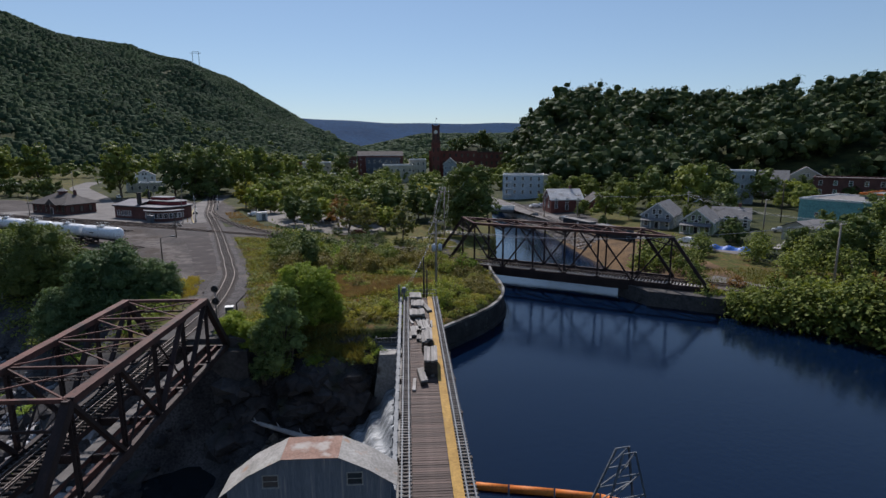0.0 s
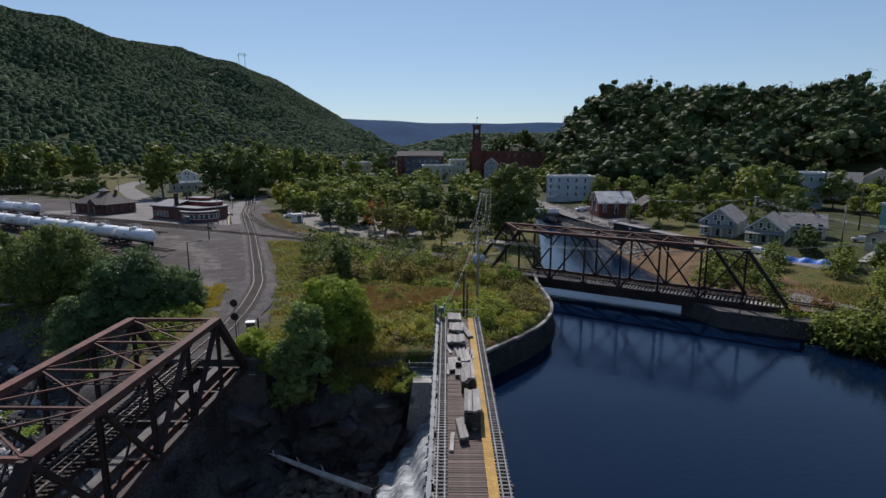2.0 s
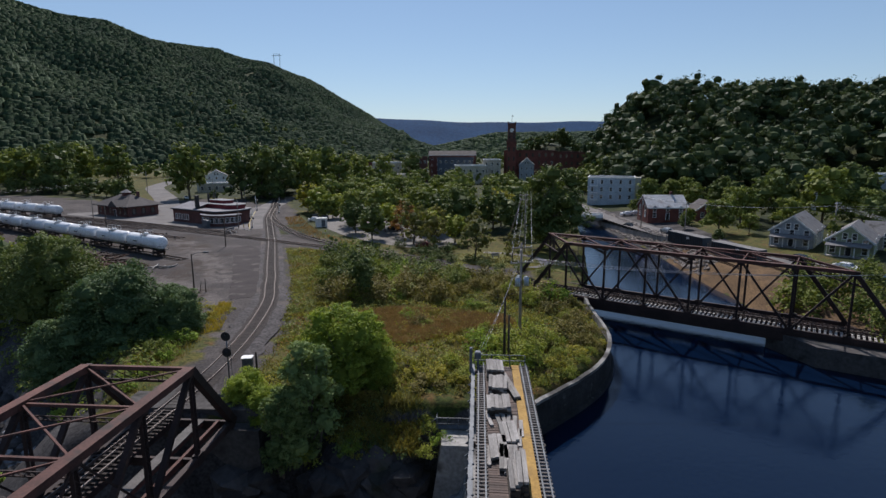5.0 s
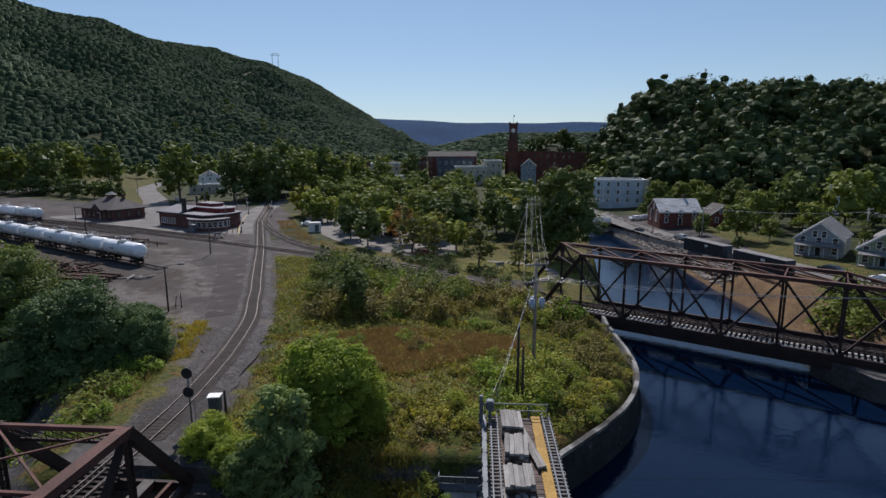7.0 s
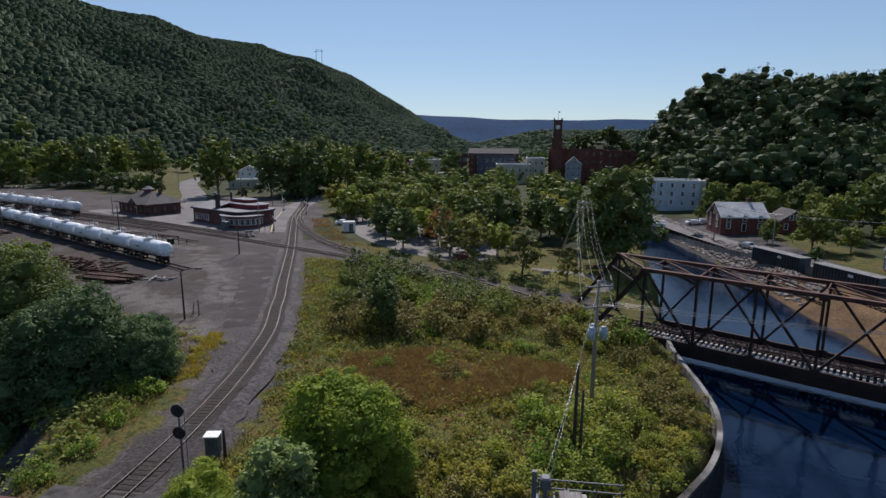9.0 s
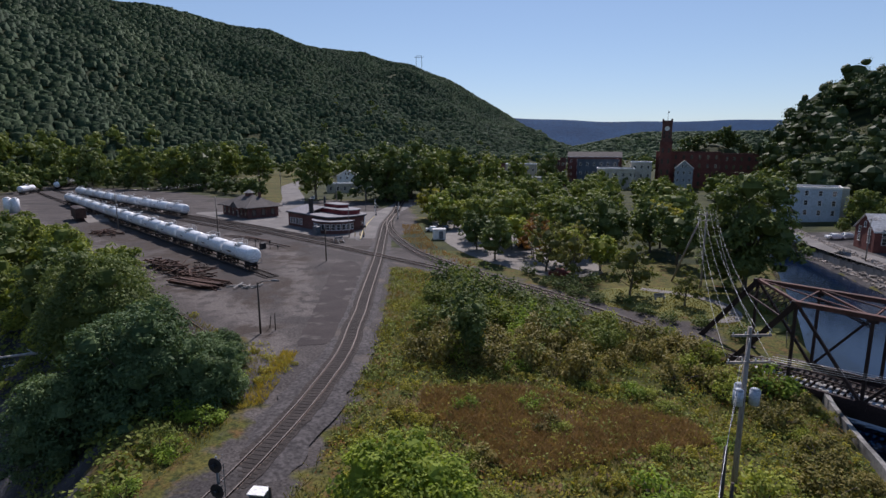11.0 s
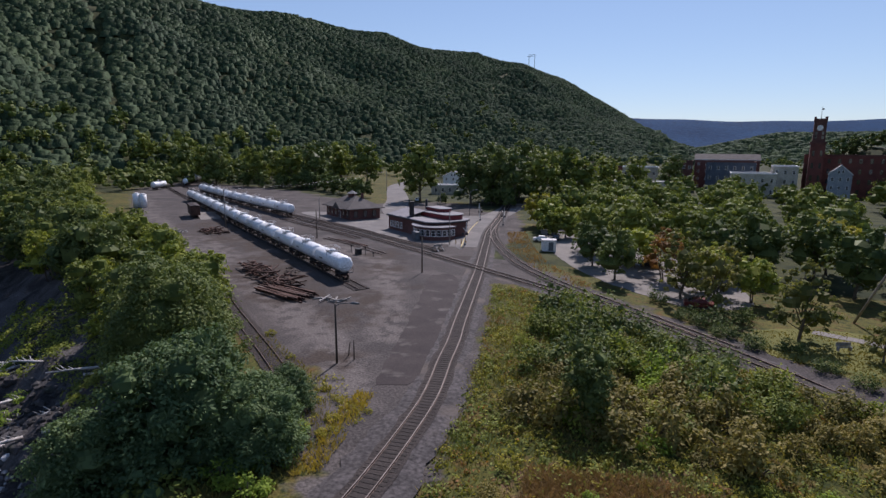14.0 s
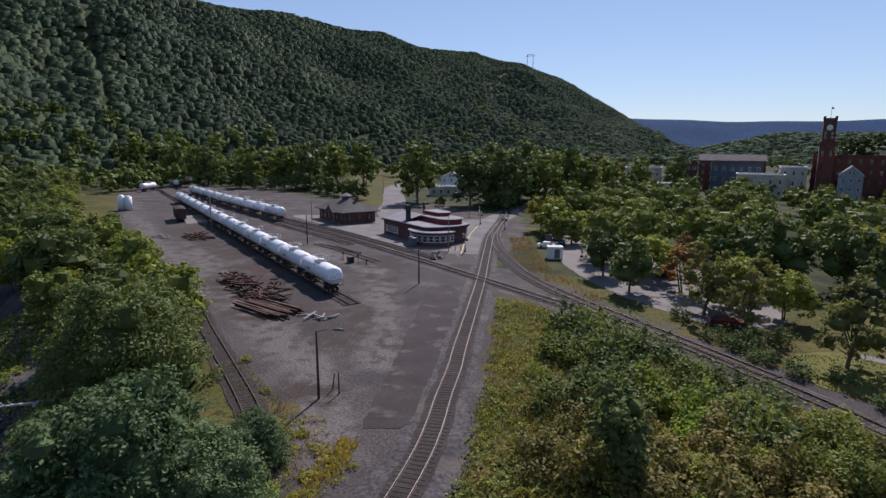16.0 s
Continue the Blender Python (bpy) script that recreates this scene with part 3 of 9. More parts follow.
def ground_at(x, y):
    """Height of the ground mesh at one point."""
    i, j = min(max(int(np.searchsorted(gx, x)) - 1, 0), nx - 2), min(max(int(np.searchsorted(gy, y)) - 1, 0), ny - 2)
    u, w = (x - gx[i]) / (gx[i + 1] - gx[i]), (y - gy[j]) / (gy[j + 1] - gy[j])
    return float((GZ[j, i] * (1 - u) + GZ[j, i + 1] * u) * (1 - w) + (GZ[j + 1, i] * (1 - u) + GZ[j + 1, i + 1] * u) * w)


water = Mesh().add([(3.5, -90, WATER_Z), (95, -90, WATER_Z), (75, 60, WATER_Z), (52, 115, WATER_Z), (48, 300, WATER_Z), (30, 300, WATER_Z), (14, 110, WATER_Z), (14, 85, WATER_Z), (3.5, 62, WATER_Z)], [tuple(range(9))])
solid("water", water, WATER, "still dark blue canal water reflecting the sky", "water", kind="structure")
river = Mesh().add([(-420, -80, RIVER_Z), (4, -80, RIVER_Z), (4, 66, RIVER_Z), (-40, 80, RIVER_Z), (-420, 170, RIVER_Z)], [(0, 1, 2, 3, 4)])
solid("river_water", river, RIVER, "shallow dark river water between rocks", "water", kind="structure")


def ribbon(name, pts, width, z, material, label, category, kind="structure", step=2.0, follow=True):
    """A strip of surfacing along a line."""
    p = spline(pts, step)
    d = headings(p)
    m = Mesh()
    vs = []
    for (x, y), (dx, dy) in zip(p, d):
        for s in (-0.5, 0.5):
            px, py = x - dy * width * s, y + dx * width * s
            vs.append((px, py, (max(ground_at(px, py), -0.5) if follow else 0) + z))
    k = len(p)
    m.add(vs, [(2 * i, 2 * i + 1, 2 * i + 3, 2 * i + 2)[::-1] for i in range(k - 1)], True)
    return solid(name, m, material, label, category, kind=kind)


def patch(name, outline, z, material, label, category):
    """A flat piece of surfacing that follows the ground, with an uneven edge."""
    p = spline([*outline, outline[0]], 1.5)
    rnd = random.Random(len(name) * 7 + int(outline[0][0]))
    cx, cy = p[:, 0].mean(), p[:, 1].mean()
    ring = [(x + rnd.uniform(-.25, .25), y + rnd.uniform(-.25, .25)) for x, y in p]
    m = Mesh().prism([(x, y) for x, y in ring][::1 if area(ring) > 0 else -1], -0.6, z + BASE)
    return solid(name, m, material, label, category, kind="structure")


def area(ring):
    return sum(a[0] * b[1] - b[0] * a[1] for a, b in zip(ring, ring[1:] + ring[:1])) / 2


# ---- surfaces ----
patch("asphalt_patch", [(-39.6, 95.4), (-36.6, 97.8), (-39.4, 107), (-43.5, 118), (-50, 134), (-55.5, 142.5), (-58.5, 139.5), (-53.5, 128), (-47.5, 114), (-42.5, 102)], 0.03, ASPHALT_OLD, "worn brown asphalt strip beside the track", "pavement")
patch("parking_lot", [(-60, 206), (-48, 178), (-37, 160), (-26, 148.5), (-14, 141), (-6, 146), (-8, 158), (-14, 172), (-30, 190), (-45, 215)], 0.05, CONC_PAVE, "pale concrete car park shaded by trees", "pavement")
patch("station_forecourt", [(-66, 166), (-72, 171), (-84, 170.5), (-104, 181), (-130, 193), (-150, 205), (-128, 214), (-112, 214), (-100, 218), (-90, 226), (-84, 216), (-78, 200), (-70, 184)], 0.04, ASPHALT, "grey paved forecourt between depot and station", "pavement")
ribbon("road", [(-112, 212), (-128, 232), (-146, 262), (-172, 300), (-196, 338), (-215, 390)], 10, 0.06, ASPHALT, "grey road climbing past the depot into trees", "road")
ribbon("crossing_road", [(-66, 170), (-74, 190), (-82, 214), (-86, 240), (-92, 275)], 9, 0.06, ASPHALT, "grey road over the level crossing", "road")
ribbon("bank_road", [(37, 262), (42, 222), (46, 190), (52.5, 160), (58.5, 138), (66, 118), (75, 102)], 6.5, 0.08, ASPHALT, "narrow grey road along the canal bank", "road")
ribbon("lane", [(55, 86), (60, 78), (68, 72), (84, 66)], 5.0, 0.08, ASPHALT, "short grey lane end on the bank", "road")
patch("lawn", [(-4, 124), (4, 122), (14, 116), (19.5, 122), (21.5, 133), (14, 138), (2, 138), (-6, 133)], 0.04, mat("mown_grass", (0.075, 0.085, 0.016), (0.14, 0.13, 0.028), 0.3, 0.95, 0.5, fine=5), "sunlit mown grass by the canal", "lawn")
ribbon("footpath", [(1, 136.5), (8, 134.5), (12, 131), (13.5, 126), (12, 121.5), (8, 119.5)], 1.8, 0.09, CONC_PAVE, "pale curving footpath across the lawn", "path")
curb = Mesh()
for a, b in ((0, 1), (1, 2), (2, 3)):
    q = [(-66.8, 168.5), (-72.5, 182), (-78, 197), (-83.5, 214)]
    curb.beam((*q[a], -0.14), (*q[b], -0.14), 0.25, 0.05)
solid("road_line", curb, ROAD_PAINT, "worn yellow edge line beside the crossing road", "road marking", kind="structure")


# ---- rail tracks ----
def open_deck(x, y):
    """Where the rails cross a bridge on bare ties."""
    return (x < 0 and y < 57.6) or (10.5 < x < 52.5 and y > 79)


def track(name, pts, label, bed=BALLAST, bed_width=4.4, z=0.0, tie_gap=0.58, shine=False, ties=True, bedded=True, dirt=None):
    """A rail track: ballast bed and two rails; its ties come last in the file."""
    p = spline(pts, 1.2)
    d = headings(p)
    z -= 0.3
    t = thing(name, label, "railway track", kind="structure")
    if bedded:
        m = Mesh()
        vs = []
        rnd = random.Random(len(p))
        for (x, y), (dx, dy) in zip(p, d):
            for s, zz in ((-0.5, -0.03), (-0.26, 0.13), (0.26, 0.13), (0.5, -0.03)):
                w = bed_width * s + rnd.uniform(-.4, .4) * (abs(s) > 0.4)
                vs.append((x - dy * w, y + dx * w, z + zz))
        m.add(vs, [(4 * i + k, 4 * i + 4 + k, 4 * i + 5 + k, 4 * i + 1 + k)[::-1] for i in range(len(p) - 1) for k in range(3) if not open_deck(*p[i])], True)
        part("ballast_bed", m, bed, t)
        m = Mesh()
        vs = []
        for (x, y), (dx, dy) in zip(p, d):
            for w in (-1.5, 1.5):
                w += rnd.uniform(-.15, .15)
                vs.append((x - dy * w, y + dx * w, z + 0.185))
        m.add(vs, [(2 * i, 2 * i + 2, 2 * i + 3, 2 * i + 1)[::-1] for i in range(len(p) - 1) if not open_deck(*p[i])], True)
        part("tie_bed", m, BALLAST_BROWN, t, "brown dirt between the rails")
    for s in (-0.75, 0.75):
        m = Mesh()
        vs = []
        for (x, y), (dx, dy) in zip(p, d):
            for a, zz in ((-0.07, 0.20), (-0.035, 0.22), (-0.035, 0.37), (0.035, 0.37), (0.035, 0.22), (0.07, 0.20)):
                w = s + a
                vs.append((x - dy * w, y + dx * w, z + zz))
        m.add(vs, [(6 * i + k, 6 * i + 6 + k, 6 * i + 7 + k, 6 * i + 1 + k)[::-1] for i in range(len(p) - 1) for k in range(5)])
        r = part("rail", m, RAIL_STEEL, t)
        if shine:
            m = Mesh()
            vs = []
            for (x, y), (dx, dy) in zip(p, d):
                for a, zz in ((-0.036, 0.374), (0.036, 0.374)):
                    w = s + a
                    vs.append((x - dy * w, y + dx * w, z + zz))
            m.add(vs, [(2 * i, 2 * i + 2, 2 * i + 3, 2 * i + 1)[::-1] for i in range(len(p) - 1)])
            part("rail_head", m, RAIL_SHINE, r, "polished running surface")
    if ties:
        TIES.append((t, spline(pts, tie_gap), z))
    return t


TIES = []
MAIN = [(-28.4, -30), (-28.5, 20), (-28.7, 45), (-28.4, 56), (-28.45, 65), (-28.8, 71), (-29.9, 80), (-31.45, 88.2), (-32.8, 94), (-34.2, 98.4), (-36.2, 103.8), (-38.4, 110.3), (-41, 117), (-47, 133.2), (-53.2, 149.7), (-63.1, 174.6), (-72, 197.5), (-80, 223.5), (-88, 247), (-102, 290)]
DIAG = [(-300, 266), (-250, 240), (-200, 216), (-143.6, 190.9), (-111.4, 177.4), (-82, 163.6), (-66.3, 156.1), (-53.2, 149.5), (-44.4, 145.0), (-31.9, 138.6), (-21.7, 132.7), (-15.6, 128.7), (-4, 119.3), (1.6, 114.0), (6.0, 110.6), (10.6, 107.5), (31.7, 94.5), (52.9, 81.6), (66, 72.5), (100, 46)]
ROWA = [(-63.5, 125.2), (-69, 128.2), (-110, 150.6), (-150, 172.5), (-231, 217.6), (-300, 256)]
track("main_track", MAIN, "curved main line track on grey ballast", BALLAST, 6.6, shine=True)
track("branch_track", DIAG, "branch track crossing the main line", BALLAST, 6.0, z=0.01)
track("station_track", [(-160, 201.5), (-139, 192.5), (-111, 181.5), (-88, 171), (-68.5, 162)], "siding ending at a bumper near the station", BALLAST_BROWN, 3.8)
track("middle_siding", [(-143, 187), (-128, 180.4), (-108, 172.3), (-96, 167)], "rusty siding half buried in dirt", BALLAST_BROWN, 3.2, z=-0.08)
track("near_siding", [(-104, 163.4), (-94, 160), (-84, 155.4), (-78, 152.6)], "short stub of rusty rails sunk in gravel", BALLAST_BROWN, 3.0, z=-0.14)
track("connecting_track", [(-80, 222.5), (-73.5, 203.5), (-66.5, 187.5), (-57.9, 172.2), (-48.7, 158.8), (-40.6, 150), (-33, 143.4), (-26.6, 138.6), (-18, 132), (-8, 124.2)], "curved connecting track to the branch", BALLAST, 4.2, z=-0.01)
track("tank_track", ROWA, "yard track under the tank cars", BALLAST_BROWN, 3.6, z=-0.03)
track("old_spur", [(-86, 114.8), (-75, 107.6), (-62.6, 100.3), (-53.9, 95.2), (-48.6, 91.8), (-43.8, 88.1), (-38.5, 82)], "rusty overgrown spur along the yard edge", BALLAST_BROWN, 3.6, z=-0.06)


# ---- bridges ----
def laced(m, p, q, w, h, up, n=None, bar=0.06):
    """A built-up strut: two flats joined by zigzag lacing."""
    p, q = Vector(p), Vector(q)
    d = (q - p).normalized()
    side = d.cross(Vector(up)).normalized()
    top = side.cross(d)
    for s in (-1, 1):
        m.beam(p + top * s * h / 2, q + top * s * h / 2, w, 0.07, up)
    n = n or max(3, int((q - p).length / (h * 1.1)))
    for i in range(n):
        a, b = p + (q - p) * (i / n), p + (q - p) * ((i + 1) / n)
        s = 1 if i % 2 else -1
        for off in (-w / 2, w / 2):
            m.beam(a + top * s * h / 2 + side * off, b - top * s * h / 2 + side * off, 0.03, bar, side)


def truss_bridge(name, label, base, rz, panels, panel, height, width, chord, steel, top_steel, heavy, subdivided=False, skew=0.0):
    """A through-truss railway bridge, built along its own y axis from one bearing to the other."""
    t = thing(name, label, "bridge", *base, rz)
    L = panels * panel
    for side, x in (("near", width / 2), ("far", -width / 2)):
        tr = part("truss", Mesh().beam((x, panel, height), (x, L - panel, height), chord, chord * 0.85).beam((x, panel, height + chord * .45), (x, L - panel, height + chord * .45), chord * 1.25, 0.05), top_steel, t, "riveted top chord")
        tr.location.y = 0.0 if x > 0 else skew
        part("bottom_chord", Mesh().beam((x, 0, 0), (x, L, 0), chord * 0.75, chord), steel, tr)
        for y0, y1 in ((0, panel), (L, L - panel)):
            part("end_post", Mesh().beam((x, y0, 0), (x, y1, height), chord * 1.05, chord, (1, 0, 0)), steel, tr)
        for i in range(1, panels):
            y = i * panel
            m = Mesh()
            if heavy:
                laced(m, (x, y, 0.2), (x, y, height - 0.2), 0.25, 0.38, (0, 1, 0))
            else:
                m.beam((x, y, 0), (x, y, height), 0.28, 0.28)
            part("vertical", m, steel, tr)
            half = panels / 2
            if i < panels - 1:
                m = Mesh()
                if (i % 2 == 1) if subdivided else i < half:
                    m.beam((x, y, height), (x, y + panel, 0), 0.3 if heavy else 0.26, 0.42 if heavy else 0.3, (1, 0, 0))
                else:
                    m.beam((x, y, 0), (x, y + panel, height), 0.3 if heavy else 0.26, 0.42 if heavy else 0.3, (1, 0, 0))
                part("diagonal", m, steel, tr)
                if not subdivided and abs(i + 0.5 - half) < 1.1:
                    m = Mesh()
                    if i < half:
                        m.beam((x + .1, y, 0), (x + .1, y + panel, height), 0.1, 0.16, (1, 0, 0))
                    else:
                        m.beam((x + .1, y, height), (x + .1, y + panel, 0), 0.1, 0.16, (1, 0, 0))
                    part("counter_brace", m, steel, tr)
            part("gusset", Mesh().box(x, y, -0.45, 0.5, 0.9, 0.9), steel, tr)
            part("gusset", Mesh().box(x, y, height - 0.5, 0.46, 0.9, 0.7), steel, tr)
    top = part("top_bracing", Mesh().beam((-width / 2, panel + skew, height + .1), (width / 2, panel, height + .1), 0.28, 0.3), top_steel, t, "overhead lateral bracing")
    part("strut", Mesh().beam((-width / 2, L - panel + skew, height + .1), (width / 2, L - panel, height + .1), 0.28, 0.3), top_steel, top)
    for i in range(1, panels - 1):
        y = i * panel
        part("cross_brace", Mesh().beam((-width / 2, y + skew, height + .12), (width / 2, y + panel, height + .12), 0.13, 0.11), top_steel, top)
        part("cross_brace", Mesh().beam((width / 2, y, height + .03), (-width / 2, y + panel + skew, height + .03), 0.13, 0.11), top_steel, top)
        if i > 1:
            part("strut", Mesh().beam((-width / 2, y + skew, height), (width / 2, y, height), 0.2, 0.2), top_steel, top)
            m = Mesh()
            laced(m, (-width / 2, y + skew, height - 0.95), (width / 2, y, height - 0.95), 0.08, 0.3, (0, 0, 1))
            part("sway_frame", m, steel, top)
    for y0, y1 in ((0, panel), (L, L - panel)):
        m = Mesh()
        k = 0.8
        ya, za = y0 + (y1 - y0) * k, height * k
        m.beam((-width / 2, ya + skew, za), (width / 2, ya, za), 0.14, 0.2)
        n = 8
        for i in range(n):
            xa, xb = -width / 2 + width * i / n, -width / 2 + width * (i + 1) / n
            sa, sb = skew * (1 - i / n), skew * (1 - (i + 1) / n)
            part("portal_bar", Mesh().beam((xa, ya + sa, za), (xb, y1 + sb, height), 0.05, 0.06), steel, top)
            part("portal_bar", Mesh().beam((xb, ya + sb, za), (xa, y1 + sa, height), 0.05, 0.06), steel, top)
        part("portal", m, steel, top, "portal strut")
    fl = part("floor_system", Mesh().beam((-width / 4 + .75, 0, -0.15), (-width / 4 + .75, L, -0.15), 0.3, 0.5), steel, t)
    for i in range(panels + 1):
        part("floor_beam", Mesh().beam((-width / 2, i * panel + skew, -0.35), (width / 2, i * panel, -0.35), 0.3, 0.7), steel, fl)
    for x in ((-width / 4 - .75, -width / 4 + .75, width / 4 - .75, width / 4 + .75) if heavy else (-0.75, 0.75)):
        part("stringer", Mesh().beam((x, 0.02, -0.2), (x, L - .02, -0.2), 0.26, 0.52), STEEL_RUST if heavy else steel, fl, "rusted stringer" if heavy else "")
    return t


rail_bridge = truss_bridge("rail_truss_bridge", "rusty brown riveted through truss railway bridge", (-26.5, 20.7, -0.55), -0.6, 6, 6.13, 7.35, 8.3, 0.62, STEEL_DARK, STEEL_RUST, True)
wk = Mesh().box(1.15, 18.4, 0.02, 0.85, 36.6, 0.08)
part("side_walk", wk, WORN_WOOD, rail_bridge, "narrow grey side walk")
for gxr in (-2.42, -1.58):
    part("guard_rail", Mesh().beam((gxr, -0.5, 0.62), (gxr, 37.2, 0.62), 0.07, 0.12), RAIL_SHINE, rail_bridge)
abut = Mesh().prism([(-33.5, 57.2), (-19.6, 57.2), (-19.6, 62), (-33.5, 62)], -13, -1.35).prism([(-33.5, 58.6), (-19.6, 58.6), (-19.6, 62), (-33.5, 62)], -1.35, -0.1)
solid("bridge_abutment", abut, DARK_STONE, "dark stone abutment under the rail bridge end", "abutment", kind="structure")
pier = Mesh().prism([(-33, 17.6), (-20.5, 17.6), (-20.5, 21.6), (-33, 21.6)], -14, -1.35)
solid("bridge_pier", pier, CONCRETE, "massive stone pier under the rail bridge", "pier", kind="structure")
gird = thing("approach_span", "plain steel girder span carrying the track", "bridge")
for x in (-30.5, -26.7):
    part("girder", Mesh().beam((x, -32, -1.1), (x, 18.5, -1.1), 0.4, 1.6), STEEL_DARK, gird)
part("deck", Mesh().box(-28.6, -6.8, -0.3, 5, 50, 0.25), TIE_WOOD, gird)

canal_bridge = truss_bridge("canal_truss_bridge", "dark rusty lattice through truss bridge over the canal", (10.6, 107.5, -0.35), -121.5, 8, 6.2, 8.5, 7.4, 0.5, STEEL_DARK, STEEL_RUST, False, subdivided=True, skew=-6.2)
rl = Mesh()
for z in (0.55, 0.95, 1.3):
    rl.beam((3.3, 0, z), (3.3, 49.6, z), 0.05, 0.05)
for i in range(25):
    rl.beam((3.3, i * 2, 0), (3.3, i * 2, 1.35), 0.06, 0.06)
part("handrail", rl, STEEL_DARK, canal_bridge)
fw = Mesh()
for i in range(85):
    fw.box(2.3, 0.3 + i * 0.575, 0.12, 1.7, 0.28, 0.08)
part("footwalk", fw, GREY_WOOD, canal_bridge, "grey plank footwalk")
for x, o in ((-3.7, -6.2), (3.7, 0.0)):
    part("deck_girder", Mesh().beam((x, o, -0.85), (x, 49.6 + o, -0.85), 0.3, 1.3), STEEL_DARK, canal_bridge)
ab = Mesh().prism([(39.0, 87.5), (41.5, 80.5), (52, 74.5), (57, 84), (51, 92)], -6, -1.0)
solid("canal_bridge_abutment", ab, DARK_STONE, "dark stone abutment below the canal bridge", "abutment", kind="structure")
ab = Mesh().prism([(5, 103), (12, 100), (17.2, 104.5), (16.6, 111), (6, 114)], -6, -0.9)
solid("canal_bridge_seat", ab, DARK_STONE, "stone seat at the canal bridge end", "abutment", kind="structure")


# ---- canal wall ----
wall_line = spline([(4.4, 61.3), (7, 64.2), (10.2, 67.8), (13.2, 72), (15.2, 76.5), (16.3, 81), (16.6, 86), (16.5, 95), (17, 103)], 1.0)
wd_dir = headings(wall_line)
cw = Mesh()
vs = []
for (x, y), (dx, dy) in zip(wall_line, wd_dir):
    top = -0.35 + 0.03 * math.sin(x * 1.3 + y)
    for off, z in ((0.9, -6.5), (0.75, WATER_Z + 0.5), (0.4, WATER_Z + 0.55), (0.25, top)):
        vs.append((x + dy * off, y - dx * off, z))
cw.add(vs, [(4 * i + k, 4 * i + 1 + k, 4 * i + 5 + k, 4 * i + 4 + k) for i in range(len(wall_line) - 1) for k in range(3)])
cap, vs = Mesh(), []
for (x, y), (dx, dy) in zip(wall_line, wd_dir):
    top = -0.35 + 0.03 * math.sin(x * 1.3 + y)
    for off, z in ((0.34, top - 0.2), (0.36, top + 0.12), (-0.08, top + 0.16), (-0.45, -6.5)):
        vs.append((x + dy * off, y - dx * off, z))
cap.add(vs, [(4 * i + k, 4 * i + 1 + k, 4 * i + 5 + k, 4 * i + 4 + k) for i in range(len(wall_line) - 1) for k in range(3)])
# face much darker than the cap, with pale stains
wall_ob = solid("canal_wall", cw, mat("stained_wall", (0.014, 0.013, 0.013), (0.038, 0.036, 0.036), 0.3, 0.95, 0.6, fine=2.5, stain=(0.16, 0.155, 0.15), stain_scale=0.45, stain_at=0.62, speckle=0.3), "dark concrete canal wall with pale stains and a footing ledge", "wall", kind="structure")
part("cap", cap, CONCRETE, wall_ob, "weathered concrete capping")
south = Mesh()
rnd = random.Random(3)
for i in range(24):
    x = -19.3 + i * 1.0
    for j in range(4):
        south.box(x + (j % 2) * 0.5, 62.2 + rnd.uniform(-.12, .1), -3.4 + j * 0.75, 0.97, 1.1, 0.72)
solid("gorge_wall", south, mat("dark_stone_wall", (0.022, 0.02, 0.019), (0.05, 0.045, 0.042), 0.6, 0.95, 0.6, island=0.4), "dark dry stone wall topping the gorge edge", "wall", kind="structure")

# ---- dam and deck trestle ----
dam = Mesh().prism([(-0.9, -60), (4.9, -60), (4.9, 63.5), (-0.9, 63.5)], -13, -2.2)
solid("dam", dam, CONCRETE, "concrete dam under the timber deck", "dam", kind="structure")
pier_w = Mesh()
pier_w.add([(-4.8, 57.4, -12), (-1, 57.4, -12), (-1, 62.6, -12), (-4.8, 62.6, -12), (-3.3, 57.4, -2.3), (-1, 57.4, -2.3), (-1, 62.6, -2.3), (-3.6, 62.6, -2.3)], [(0, 1, 5, 4), (1, 2, 6, 5), (2, 3, 7, 6), (3, 0, 4, 7), (4, 5, 6, 7)])
solid("wing_wall", pier_w, mat("weathered_concrete", (0.26, 0.25, 0.24), (0.40, 0.385, 0.36), 0.35, 0.95, 0.5, stain=(0.11, 0.10, 0.092), stain_scale=0.35, stain_at=0.6), "stained concrete wing wall beside the dam", "wall", kind="structure")
DECK_Z, DECK_X0, DECK_X1, DECK_Y0, DECK_Y1 = 4.7, 0.0, 3.5, 2.0, 58.6
deck = thing("dam_deck", "long weathered timber service deck on top of the dam", "walkway")
for y in np.arange(4.5, 59, 6.0):
    part("bent", Mesh().beam((0.2, y, -2.3), (0.2, y, DECK_Z - 0.45), 0.35, 0.35).beam((3.3, y, -2.3), (3.3, y, DECK_Z - 0.45), 0.35, 0.35).beam((-0.7, y, DECK_Z - 0.55), (4.3, y, DECK_Z - 0.55), 0.3, 0.35).beam((0.2, y, -1.8), (3.3, y, DECK_Z - 0.8), 0.1, 0.25), DARK_WOOD, deck)
for x in (0.1, 1.7, 3.4):
    part("joist", Mesh().beam((x, DECK_Y0, DECK_Z - 0.22), (x, DECK_Y1, DECK_Z - 0.22), 0.2, 0.3), DARK_WOOD, deck)
for x0 in (0.12, 3.72):
    for x in (x0 - 0.22, x0 + 0.22):
        part("guide_rail", Mesh().beam((x, DECK_Y0, DECK_Z + 0.24), (x, DECK_Y1, DECK_Z + 0.24), 0.09, 0.12), GALV, deck)
